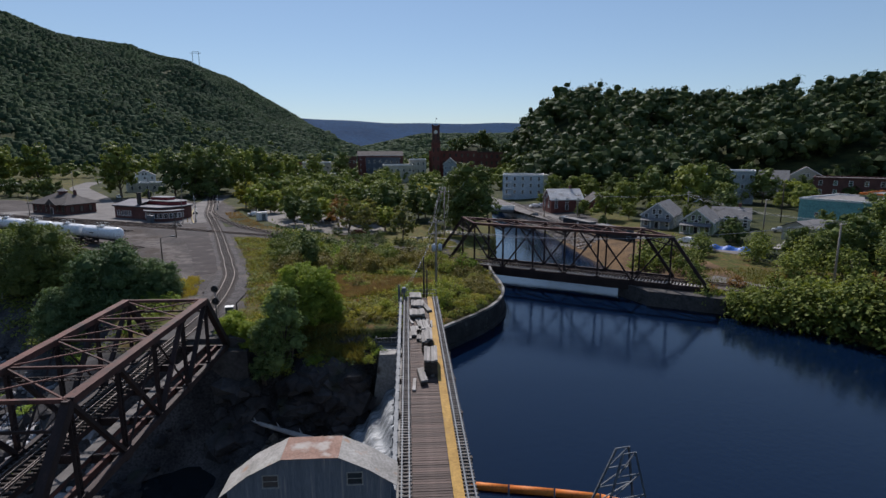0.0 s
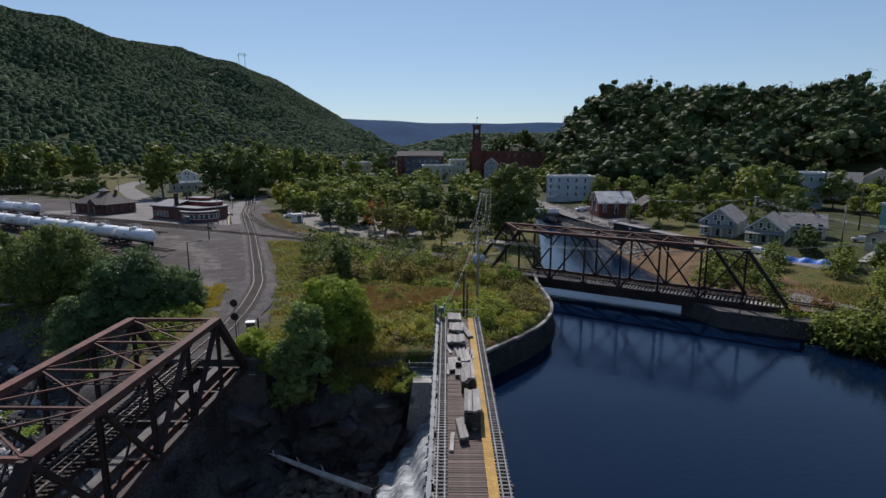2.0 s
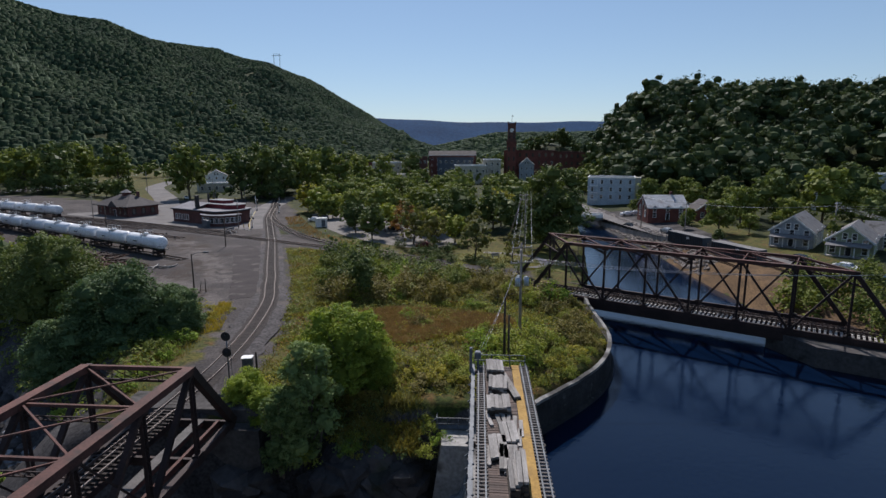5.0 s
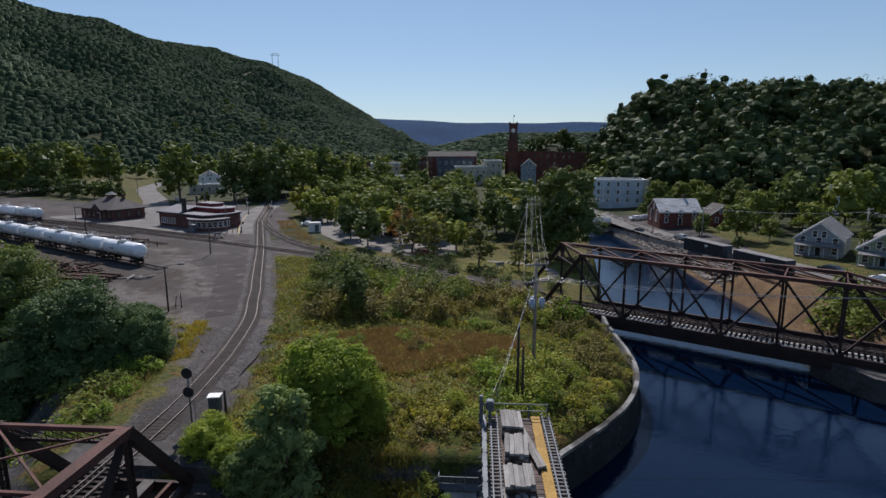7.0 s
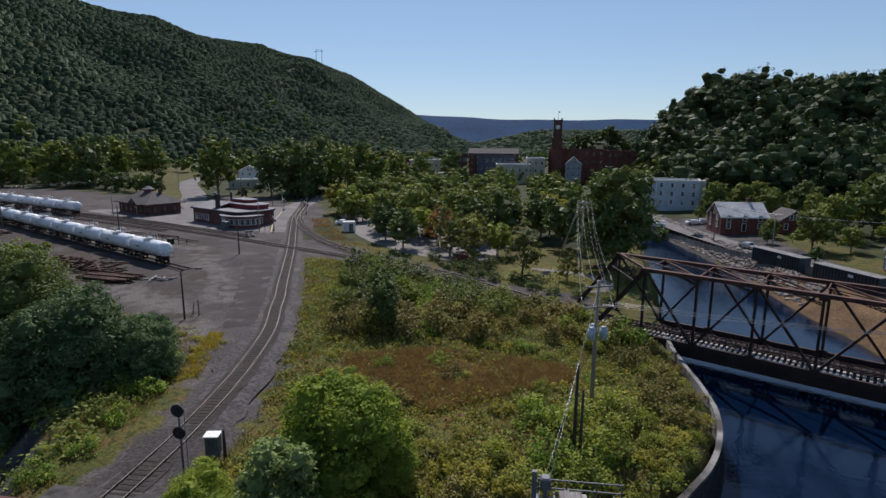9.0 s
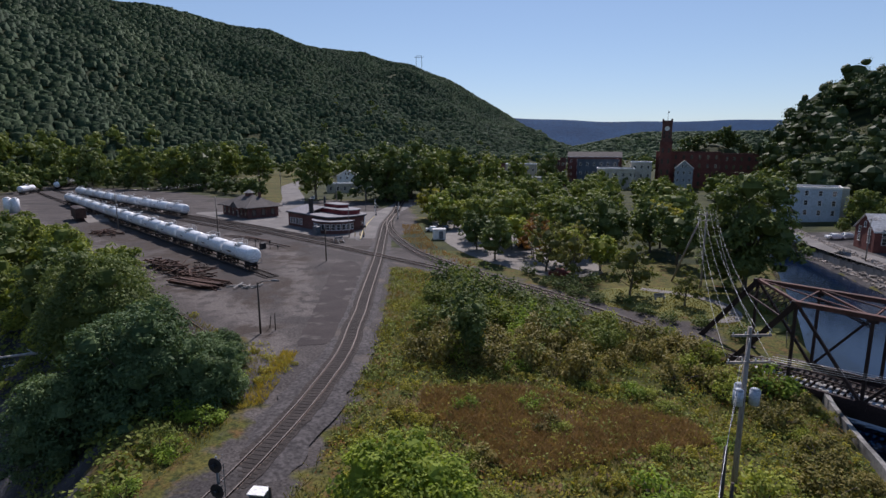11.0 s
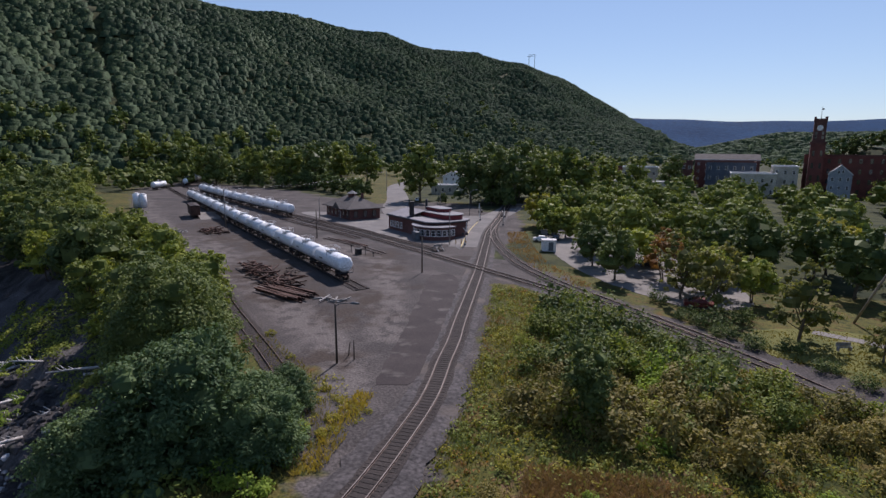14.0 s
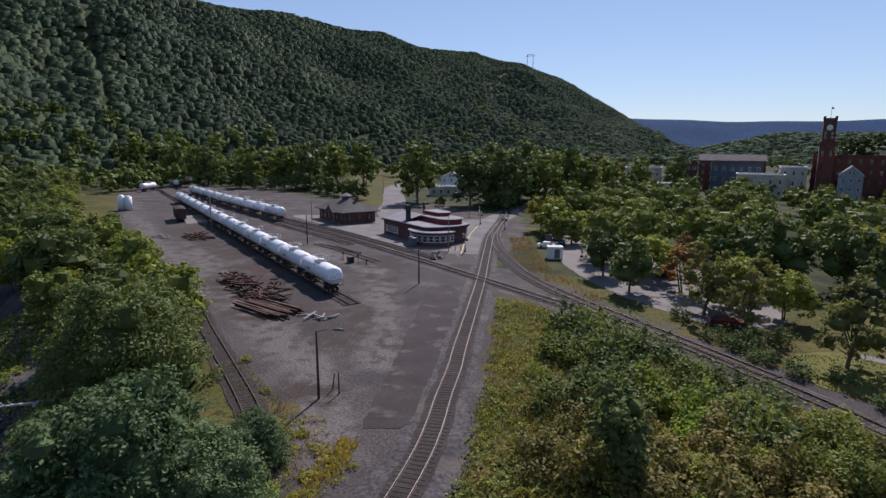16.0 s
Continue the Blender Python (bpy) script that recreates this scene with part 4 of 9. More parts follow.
part("yellow_walk", Mesh().box(3.05, (DECK_Y0 + DECK_Y1) / 2, DECK_Z + 0.04, 0.62, DECK_Y1 - DECK_Y0, 0.06), YELLOW_WOOD, deck, "yellow-painted board walk")
side = Mesh().beam((-0.55, DECK_Y0, DECK_Z - 0.1), (-0.55, DECK_Y1, DECK_Z - 0.1), 0.3, 0.5)
part("side_girder", side, GALV, deck, "grey steel side girder")
for y in np.arange(DECK_Y0 + 0.6, DECK_Y1, 1.5):
    part("bracket", Mesh().beam((-0.9, y, DECK_Z - 0.25), (-0.35, y, DECK_Z + 0.2), 0.07, 0.1).beam((-0.72, y + .2, DECK_Z - 0.3), (-0.72, y + .2, DECK_Z + 0.35), 0.08, 0.08), GALV, deck)
endr = Mesh()
for z in (0.5, 1.0):
    endr.beam((-0.5, DECK_Y1, DECK_Z + z), (3.9, DECK_Y1, DECK_Z + z), 0.06, 0.06)
for x in (-0.5, 1.0, 2.6, 3.9):
    endr.beam((x, DECK_Y1, DECK_Z), (x, DECK_Y1, DECK_Z + 1.05), 0.07, 0.07)
part("end_railing", endr, GALV, deck)
part("hoist_box", Mesh().rounded(-0.15, DECK_Y1 - 0.5, DECK_Z + 0.9, 0.55, 0.6, 0.6, 0.08).beam((-0.15, DECK_Y1 - .5, DECK_Z), (-0.15, DECK_Y1 - .5, DECK_Z + .95), 0.2, 0.2).beam((-0.75, DECK_Y1 - .7, DECK_Z - .3), (-0.75, DECK_Y1 - .7, DECK_Z + 1.9), 0.2, 0.25), GALV, deck, "grey hoist box on a post")
st = thing("platform", "small steel platform with pipe railings by the wing wall", "platform")
part("grating", Mesh().box(-2.3, 61.2, -2.2, 3.2, 2.4, 0.12), GALV, st)
hr = Mesh()
for z in (-1.6, -1.05):
    hr.beam((-3.9, 60.0, z), (-0.9, 60.0, z), 0.06, 0.06).beam((-3.9, 60.0, z), (-3.9, 62.4, z), 0.06, 0.06)
for x in (-3.9, -2.9, -1.9, -0.9):
    hr.beam((x, 60.0, -2.2), (x, 60.0, -1.0), 0.06, 0.06)
hr.beam((-6.3, 60.0, -3.2), (-3.9, 60.0, -1.05), 0.06, 0.06)
part("railing", hr, GALV, st)
# spilling water
fall = Mesh()
vs, fs = [], []
rows, cols = 30, 40
for j in range(rows):
    v = j / (rows - 1)
    for i in range(cols):
        u = i / (cols - 1)
        x = -0.9 - 9.5 * v ** 1.15 * (0.55 + 0.45 * u) - 0.2
        y = 60.5 - 27 * u + 1.5 * math.sin(v * 5 + u * 9)
        z = -5.0 - 6.6 * v ** 0.8 + 0.35 * math.sin(u * 37 + v * 3) * v + 0.3 * math.sin(v * 21 + u * 11)
        vs.append((x, y, z))
fs = [(j * cols + i, j * cols + i + 1, (j + 1) * cols + i + 1, (j + 1) * cols + i) for j in range(rows - 1) for i in range(cols - 1)]
fall.add(vs, fs, True)
FOAM = mat("white_water", (0.12, 0.135, 0.15), (0.46, 0.48, 0.50), 0.7, 0.6, 1.0, fine=3.0, depth=0.2, stretch=(0.35, 1.8, 1), speckle=0.8)
solid("spillway_water", fall, FOAM, "foaming white water spilling from the dam", "water", kind="structure")


# ---- plants ----
def leaf_cloud(rnd, centres, radii, per, size, flat=0.45, squash=0.8, core=0.6):
    """Many small leaves in clumps: quads facing mostly outwards and up."""
    n = len(centres)
    c = np.repeat(np.asarray(centres, float), per, 0)
    r = np.repeat(np.asarray(radii, float), per)
    d = rnd.normal(size=(n * per, 3))
    d /= np.linalg.norm(d, axis=1, keepdims=True)
    rad = r * rnd.uniform(0.55, 1.18, n * per)
    p = c + d * rad[:, None] * (1, 1, squash)
    nrm = d * (1.1 - flat) + rnd.normal(size=d.shape) * 0.30 + np.array((0, 0, flat))
    nrm /= np.linalg.norm(nrm, axis=1, keepdims=True)
    a = np.cross(nrm, rnd.normal(size=d.shape))
    a /= np.linalg.norm(a, axis=1, keepdims=True)
    b = np.cross(nrm, a)
    s = size * rnd.uniform(0.6, 1.35, n * per)[:, None]
    droop = np.array((0, 0, -0.25)) * s
    v = np.stack([p - a * s, p - b * s * 0.55 + droop * 0.3, p + a * s + droop, p + b * s * 0.55 + droop * 0.3], 1)
    if not core:
        return v.reshape(-1, 3)
    # a dense inner mass of leaves in each clump
    cube = np.array([[(-1, -1, -1), (-1, 1, -1), (1, 1, -1), (1, -1, -1)], [(-1, -1, 1), (1, -1, 1), (1, 1, 1), (-1, 1, 1)], [(-1, -1, -1), (1, -1, -1), (1, -1, 1), (-1, -1, 1)],
                     [(1, -1, -1), (1, 1, -1), (1, 1, 1), (1, -1, 1)], [(1, 1, -1), (-1, 1, -1), (-1, 1, 1), (1, 1, 1)], [(-1, 1, -1), (-1, -1, -1), (-1, -1, 1), (-1, 1, 1)]], float) / 1.732
    turn = rnd.uniform(0, 6.28, n)
    ca, sa = np.cos(turn)[:, None, None], np.sin(turn)[:, None, None]
    tilt = rnd.uniform(-.8, .8, n)[:, None, None]
    q = cube[None] * np.ones((n, 1, 1, 1))
    x, y, z = q[..., 0], q[..., 1], q[..., 2]
    y, z = y * np.cos(tilt) - z * np.sin(tilt), y * np.sin(tilt) + z * np.cos(tilt)
    q = np.stack([x * ca - y * sa, x * sa + y * ca, z * squash], -1) * (np.asarray(radii, float) * core)[:, None, None, None] + np.asarray(centres, float)[:, None, None, :]
    return np.concatenate([v.reshape(-1, 3), q.reshape(-1, 3)])


def quads_mesh(name, v, material):
    me = bpy.data.meshes.new(name)
    k = len(v) // 4
    me.vertices.add(len(v))
    me.vertices.foreach_set("co", v.astype(np.float32).reshape(-1))
    me.loops.add(len(v))
    me.loops.foreach_set("vertex_index", np.arange(len(v), dtype=np.int32))
    me.polygons.add(k)
    me.polygons.foreach_set("loop_start", np.arange(0, len(v), 4, dtype=np.int32))
    me.materials.append(material)
    me.update(calc_edges=True)
    me.validate()
    return me


def ball_grid(n):
    """The faces of a ball made from a cube, n by n quads a side."""
    t = np.linspace(-1, 1, n + 1)
    out = []
    for ax in range(3):
        for sg in (-1, 1):
            for i in range(n):
                for j in range(n):
                    q = []
                    for u, v in ((t[i], t[j]), (t[i + 1], t[j]), (t[i + 1], t[j + 1]), (t[i], t[j + 1])):
                        p = [0, 0, 0]
                        p[ax], p[(ax + 1) % 3], p[(ax + 2) % 3] = sg, u, v
                        q.append(p)
                    out.append(q if sg > 0 else q[::-1])
    out = np.array(out, float)
    return out / np.linalg.norm(out, axis=-1, keepdims=True)


BALL, BALL_FAR = ball_grid(3), ball_grid(2)


def inner_mass(rnd, centres, radii, k=0.8, squash=0.9, ball=None):
    """The dense uneven inside of each bough of a crown."""
    g = BALL if ball is None else ball
    c, r = np.asarray(centres, float), np.asarray(radii, float) * k
    ph = rnd.uniform(0, 6.28, (len(c), 3))[:, None, None, :]
    lump = 1 + 0.11 * (np.sin(g[None] * 3.4 + ph) + np.sin(g[None][..., [1, 2, 0]] * 5.1 + ph * 1.7)).sum(-1, keepdims=True)
    return (g[None] * lump * r[:, None, None, None] * (1, 1, squash) + c[:, None, None, :]).reshape(-1, 3)


def crown_lobes(rnd, rx, rz, base, count):
    """The rounded boughs that make up a crown: rx its half width, rz its height, base its foot."""
    m = min(rx, rz * 0.5)
    c, r = [(0, 0, base + rz * 0.56)], [m * 0.66]
    for i in range(count - 1):
        tier = (i + 0.5) / (count - 1)
        a = i * 2.4 + rnd.uniform(-.5, .5)
        rr = m * rnd.uniform(0.34, 0.52) * (1.08 - 0.3 * tier)
        far = (rx - rr * 0.8) * rnd.uniform(0.78, 1.02) * math.sqrt(max(0.02, 1 - max(0, tier - 0.25) ** 2 * 1.55))
        z = base + rr * 0.75 + (rz - rr * 1.7) * min(1.0, tier * 1.02 + rnd.uniform(-.07, .07))
        c.append((math.cos(a) * far, math.sin(a) * far, z))
        r.append(rr)
    return np.array(c), np.array(r)


def crown_clumps(rnd, n, rx, rz, base, count=10):
    """Leaf clumps over the outside of a crown's boughs."""
    c, r = crown_lobes(rnd, rx, rz, base, count)
    m = n * 8
    i = rnd.choice(len(r), m, p=r**2 / (r**2).sum())
    d = rnd.normal(size=(m, 3)) + (0, 0, 0.25)
    d /= np.linalg.norm(d, axis=1, keepdims=True)
    p = c[i] + d * (r[i] * rnd.uniform(0.86, 1.1, m))[:, None] * (1, 1, 0.92)
    free = np.ones(m, bool)
    for cj, rj in zip(c, r):
        free &= np.linalg.norm(p - cj, axis=1) > rj * 0.84
    p, q = p[free][:n], r[i][free][:n]
    return p, q * rnd.uniform(0.24, 0.5, len(p)), c, r


def tree_kind(seed, height, width, clear, clumps, per, size, leaf, label, name="tree", category="tree", stems=1, airy=1.0, boughs=10):
    """A tree with a tapered trunk, limbs and a crown of leafy boughs. Returns its Empty at the origin."""
    rnd = np.random.RandomState(seed)
    e = thing(name, label, category)
    cs, rs, lobes, lobe_r = crown_clumps(rnd, clumps, width / 2, height - clear, clear, boughs)
    rs = rs * airy
    m = Mesh()
    for s in range(stems):
        a = rnd.uniform(0, 6.28)
        off = 0.0 if stems == 1 else 0.5
        x0, y0 = off * math.cos(a), off * math.sin(a)
        r0 = height * 0.02 / math.sqrt(stems)
        top = clear + (height - clear) * 0.72
        m.tube([(x0, y0, -0.6), (x0 * 1.3 + rnd.normal() * .1, y0 * 1.3, clear * 0.6), (x0 * 2 + rnd.normal() * .25, y0 * 2 + rnd.normal() * .25, clear + (top - clear) * 0.4), (x0 * 2.6 + rnd.normal() * .4, y0 * 2.6 + rnd.normal() * .4, top)], [r0 * 1.25, r0, r0 * 0.65, r0 * 0.15], 7)
    for q in lobes[1:]:
        c = Vector(q)
        p = Vector((0, 0, clear * 0.75 + max(0, c.z - clear) * 0.35))
        m.tube([p, p.lerp(c, 0.55) + Vector((0, 0, 0.1 * height * rnd.uniform(-.3, .6))), c], [height * 0.008, height * 0.005, height * 0.0015], 5)
    part("trunk", m, BARK, e)
    v = np.concatenate([leaf_cloud(rnd, cs, rs, per, size, 0.5, 0.55, 0), inner_mass(rnd, lobes, lobe_r, 0.64 if airy >= 1 else 0.5, 0.9, BALL if size < 0.2 else BALL_FAR)])
    part("crown", quads_mesh("crown", v, leaf), None, e)
    return e


def shrub_kind(seed, height, width, clumps, per, size, leaf, label, name="shrub", category="shrub"):
    rnd = np.random.RandomState(seed)
    e = thing(name, label, category)
    cs, rs = [], []
    for i in range(clumps):
        a, k = rnd.uniform(0, 6.28), math.sqrt(rnd.uniform(0, 1))
        x, y = math.cos(a) * k * width * 0.42, math.sin(a) * k * width * 0.42
        z = height * (1 - 0.6 * k * k) * rnd.uniform(0.25, 0.95)
        cs.append((x, y, z))
        rs.append(min(height * 0.34, width * 0.26) * rnd.uniform(0.5, 1.2))
    m = Mesh()
    for i in rnd.choice(clumps, min(6, clumps), replace=False):
        c = Vector(cs[i])
        m.tube([(0, 0, -0.4), c * 0.5 + Vector((0, 0, 0.1)), c], [0.06, 0.045, 0.015], 5)
    part("stem", m, BARK, e)
    part("foliage", quads_mesh("foliage", leaf_cloud(rnd, cs, rs, per, size, 0.55, core=0.24), leaf), None, e)
    return e


class Plants:
    """Sets out plants of one kind: the first is the built one, the others are copies of it."""

    def __init__(self, made, group=""):
        self.made, self.used, self.turn = made, False, 0
        if group:
            made["group"] = group

    def at(self, x, y, scale=1.0, z=None, label="", tall=1.0):
        self.turn += 137.5
        z = ground_at(x, y) if z is None else z
        m = pose(x, y, z, 0, 0, self.turn % 360)
        if not self.used:
            self.used, ob = True, self.made
            ob.matrix_basis = m
        else:
            ob = copy_thing(self.made, pose(x, y, z, 0, 0, self.turn % 360))
        ob.scale = (scale, scale, scale * tall)
        if label:
            ob["label"] = label
        return ob


# river bank trees beside the yard
near_a = Plants(tree_kind(1, 15.5, 15, 1.0, 420, 52, 0.19, LEAF_DARK, "tall dark green maple on the river bank", stems=2, boughs=16), "bank trees")
near_b = Plants(tree_kind(2, 12.5, 12, 0.6, 380, 50, 0.17, LEAF_GREY, "feathery grey-green locust tree on the bank", stems=3, airy=1.05, boughs=20), "bank trees")
bank_a = Plants(tree_kind(6, 13, 12, 0.8, 140, 17, 0.33, LEAF_DARK, "tall dark green maple on the river bank", stems=2), "bank trees")
bank_b = Plants(tree_kind(7, 9, 10, 0.5, 130, 17, 0.29, LEAF_GREY, "feathery grey-green locust tree on the bank", stems=3, airy=1.1), "bank trees")
bank_c = Plants(tree_kind(3, 11, 9, 0.5, 130, 17, 0.30, LEAF_MID, "leafy green tree at the edge of the yard", stems=2), "bank trees")
bank_d = Plants(tree_kind(4, 9, 8, 0.4, 120, 17, 0.28, LEAF_LIGHT, "yellow-green young tree on the bank", stems=2), "bank trees")
for k, x, y, s, z in ((near_a, -64, 90.5, 1.0, -4), (near_a, -71.5, 95, .85, -4), (near_b, -46.3, 78.6, 1.0, -3.3), (near_b, -40.3, 80.6, .66, -2.2), (near_b, -50.5, 73.5, .75, -5.5), (near_b, -43, 86.5, .4, -0.8), (bank_c, -76, 103, 1.1, -2.5), (bank_d, -82, 108, 1.1, -2), (bank_a, -84, 100, 1.0, -4), (bank_d, -92, 112, 1.1, -2),
                      (bank_c, -102, 116, 1.1, -2), (bank_d, -112, 121, 1.1, -2), (bank_c, -122, 124, 1.1, -2), (bank_c, -133, 128, 1.1, -2), (bank_d, -144, 128, 1.1, -2), (bank_a, -118, 111, .9, -5), (bank_c, -158, 134, 1.1, -2), (bank_d, -170, 141, 1.1, -1.5), (bank_c, -184, 148, 1.1, -1),
                      (bank_a, -160, 126, 1.0, -4), (bank_c, -200, 154, 1.2, -1), (bank_d, -216, 162, 1.2, 0), (bank_c, -232, 170, 1.2, 0), (bank_a, -222, 158, 1.1, -2), (bank_c, -250, 180, 1.3, 0), (bank_c, -268, 192, 1.3, 0), (bank_a, -262, 178, 1.2, 0), (bank_b, -43.5, 74.5, .55, -2.5), (bank_d, -48, 76, .5, -4)):
    k.at(x, y, s, z)

PENINSULA = [(-19, 63.5), (-24, 72), (-27, 86), (-26, 96), (6, 96), (14, 92), (15, 82), (12.5, 74.5), (8, 68), (4.5, 64)]
# peninsula trees and thickets


def weed_clumps(name, poly, count, size, per, leaf, label, seed, spread=0.5, patchy=-0.1):
    """Low leafy weeds joined in one mesh, growing in patches."""
    rnd = np.random.RandomState(seed)
    xs, ys = [p[0] for p in poly], [p[1] for p in poly]
    x, y = rnd.uniform(min(xs), max(xs), count * 4), rnd.uniform(min(ys), max(ys), count * 4)
    ok = inside(poly, x, y) & (lumps(x, y, 4.5, seed) + 0.6 * lumps(x, y, 1.8, seed + 2) + rnd.uniform(-.4, .4, count * 4) > patchy)
    x, y = x[ok][:count], y[ok][:count]
    z = ground_height(x, y) + spread * 0.3
    v = leaf_cloud(rnd, np.stack([x, y, z], -1), spread * rnd.uniform(.6, 1.4, len(x)), per, size, 0.5, 0.8, 0)
    return tagged(new(name, quads_mesh(name, v, leaf)), label, "weeds", kind="stuff")


WEEDY = [(-23, 62.5), (-24.4, 72), (-25.8, 81), (-28.9, 91), (-33.8, 108.5), (-42.4, 131), (-45, 138), (-40, 138), (-22, 128.5), (-10, 120), (2, 112), (8, 105), (15, 100), (15.6, 90), (15.3, 82), (13.5, 75), (9, 68), (5, 63.5)]
weed_clumps("weed_patch", WEEDY, 4200, 0.15, 9, LEAF_MID, "green leafy weeds in rough grass", 61)
weed_clumps("weed_patch", WEEDY, 3400, 0.14, 9, LEAF_YELLOW, "yellowing leafy weeds in rough grass", 62, patchy=0.1)
weed_clumps("weed_patch", WEEDY, 1200, 0.13, 8, LEAF_RED, "orange fading weeds in rough grass", 63, 0.4, 0.35)
weed_clumps("weed_patch", [(-41, 80), (-37, 78), (-36, 90), (-44, 95), (-48, 93), (-50, 91)], 260, 0.13, 8, LEAF_YELLOW, "yellow weeds at the edge of the yard", 64, 0.35, 0.0)
weed_clumps("ledge_plants", [(-12.5, 57), (-5.4, 57), (-5.2, 61.4), (-13.5, 61.4)], 330, 0.12, 11, LEAF_POPLAR, "pale leafy plants on the rock ledge", 67, 0.45, -0.4)
weed_clumps("bank_greens", [(-112, 96), (-84, 88), (-62, 78), (-40, 62), (-34, 66), (-44, 80), (-60, 92), (-84, 104), (-110, 112)], 2600, 0.24, 9, LEAF_MID, "leafy undergrowth on the river bank", 65, 0.8, -0.3)
weed_clumps("bank_greens", [(-136, 92), (-106, 84), (-92, 88), (-96, 94), (-114, 103), (-138, 108)], 900, 0.24, 9, LEAF_LIGHT, "bright green plants on the river bar", 66, 0.7, -0.1)
RIVER_GREEN = [(-86, 82), (-90, 86), (-94, 80), (-82, 76), (-98, 84), (-101, 90), (-88, 74), (-78, 71), (-94, 73), (-74, 66), (-46, 58), (-41, 49), (-50, 50), (-44, 66), (-56, 66)]
edge_tree = Plants(tree_kind(11, 9.0, 8.7, 0.2, 330, 50, 0.135, LEAF_BRIGHT, "bright yellow-green tree above the gorge", stems=3, boughs=15), "gorge edge trees")
edge_dark = Plants(tree_kind(12, 12.5, 5.6, 0.8, 300, 46, 0.135, LEAF_POPLAR, "slender grey-green poplar by the gorge", stems=3, boughs=16), "gorge edge trees")
for k, x, y, s, z in ((edge_tree, -13.2, 64.6, 1.0, -.5), (edge_tree, -16.8, 66.8, .55, -.3), (edge_dark, -15.4, 58.9, 1.0, -5), (edge_dark, -17.6, 57.6, .7, -5.5), (edge_tree, -22.6, 61.6, .56, -2.4), (edge_tree, -19.6, 60, .5, -2.6), (edge_tree, -10.4, 65.6, .45, -.2)):
    k.at(x, y, s, z)
sumac = Plants(shrub_kind(21, 3.2, 5.2, 26, 30, 0.156, LEAF_MID, "green sumac bush in the thicket"), "thicket")
sumac_y = Plants(shrub_kind(22, 2.6, 4.4, 22, 32, 0.146, LEAF_LIGHT, "yellow-green bush on the peninsula"), "thicket")
brown_b = Plants(shrub_kind(23, 2.6, 5.0, 24, 33, 0.146, leaf_mat("leaf_olive", (0.060, 0.064, 0.022), (0.265, 0.215, 0.065), 0.22), "olive-brown fading bush on the peninsula"), "thicket")
gold_b = Plants(shrub_kind(24, 1.7, 3.4, 18, 29, 0.119, LEAF_YELLOW, "low yellowing bush in rough grass"), "low bushes")
dark_b = Plants(shrub_kind(25, 4.2, 5.5, 28, 32, 0.183, LEAF_DARK, "tall dark green bush in a thicket"), "thicket")
vine_b = Plants(shrub_kind(26, 2.2, 4.5, 22, 32, 0.156, leaf_mat("leaf_fresh", (0.070, 0.125, 0.020), (0.270, 0.350, 0.055), 0.35), "fresh green vine-covered bush"), "thicket")
rnd = random.Random(5)
for x, y, s, k in ((-27, 107, 1, sumac), (-22.5, 109, 1.35, dark_b), (-23, 103, 1.0, brown_b), (-18, 105, 1.1, brown_b), (-18.5, 110.5, 1.1, sumac), (-14, 108, 1.1, vine_b), (-13.5, 103, 1.15, brown_b), (-9, 106, 1.1, vine_b), (-9, 101, 1.0, brown_b), (-5, 105, 1.0, sumac), (-4.5, 110, 1.0, sumac),
                   (-10, 111.5, 1.1, sumac), (-14, 114, 1.0, dark_b), (-9, 116.5, .9, dark_b), (-19, 116, 1.0, sumac), (-24, 115, .95, sumac), (-28, 118, .8, vine_b), (-31, 123, .8, vine_b), (-26, 123, .9, vine_b), (-21, 122, 1.0, sumac), (-33, 128, .6, vine_b), (-16, 121, .8, sumac), (-12, 120.5, .7, dark_b), (-30, 112, .7, sumac_y), (-25, 99, .9, brown_b),
                   (-21, 97.5, .9, sumac_y), (-16, 98.5, .8, brown_b), (-2.5, 100.5, .8, brown_b), (1, 104, .9, brown_b), (4.5, 101, .9, sumac_y), (8, 97, .9, brown_b), (11, 92, 1.0, brown_b), (12.5, 86.5, .9, brown_b), (11.5, 80.5, 1.0, brown_b), (9, 76, .8, sumac_y), (7, 87, .8, gold_b), (3, 110, .8, sumac_y), (7, 105, .9, sumac_y), (12, 99, .9, brown_b),
                   (5.5, 71, 1.1, sumac_y), (3, 74, 1.2, sumac_y), (6.5, 78, 1.1, sumac_y), (1, 70.5, 1.0, vine_b), (0, 75.5, 1.1, vine_b), (3.5, 67, .9, sumac_y), (8.5, 70.5, .8, gold_b), (-5, 66.5, 1.1, gold_b), (-8, 68.5, 1.1, gold_b), (-2, 66, .8, gold_b), (-9.5, 64.6, .9, gold_b), (-20, 72, .9, gold_b), (-17.5, 76, 1.1, sumac_y), (-13.5, 72, .9, sumac_y),
                   (-6, 72.5, .6, gold_b), (-19, 82, .6, gold_b), (-22, 88, .6, gold_b), (2.5, 83, .6, gold_b), (-24, 93, .5, gold_b), (10.5, 73.5, .6, gold_b), (13.5, 77.5, .6, brown_b), (14.5, 83, .6, brown_b), (13.5, 95.5, .7, brown_b), (5, 107.5, .6, brown_b)):
    k.at(x, y, s)
for x, y, s, z in ((-12, 59, .8, -5), (-9, 59.5, .7, -4.5), (-6.5, 59.8, .8, -4.5), (-15.5, 57.5, .9, -6), (-5, 58.5, .6, -5.5), (-10.5, 57, .6, -6.5)):
    (gold_b if x > -8 else sumac_y).at(x, y, s * .8, z + 1.6)
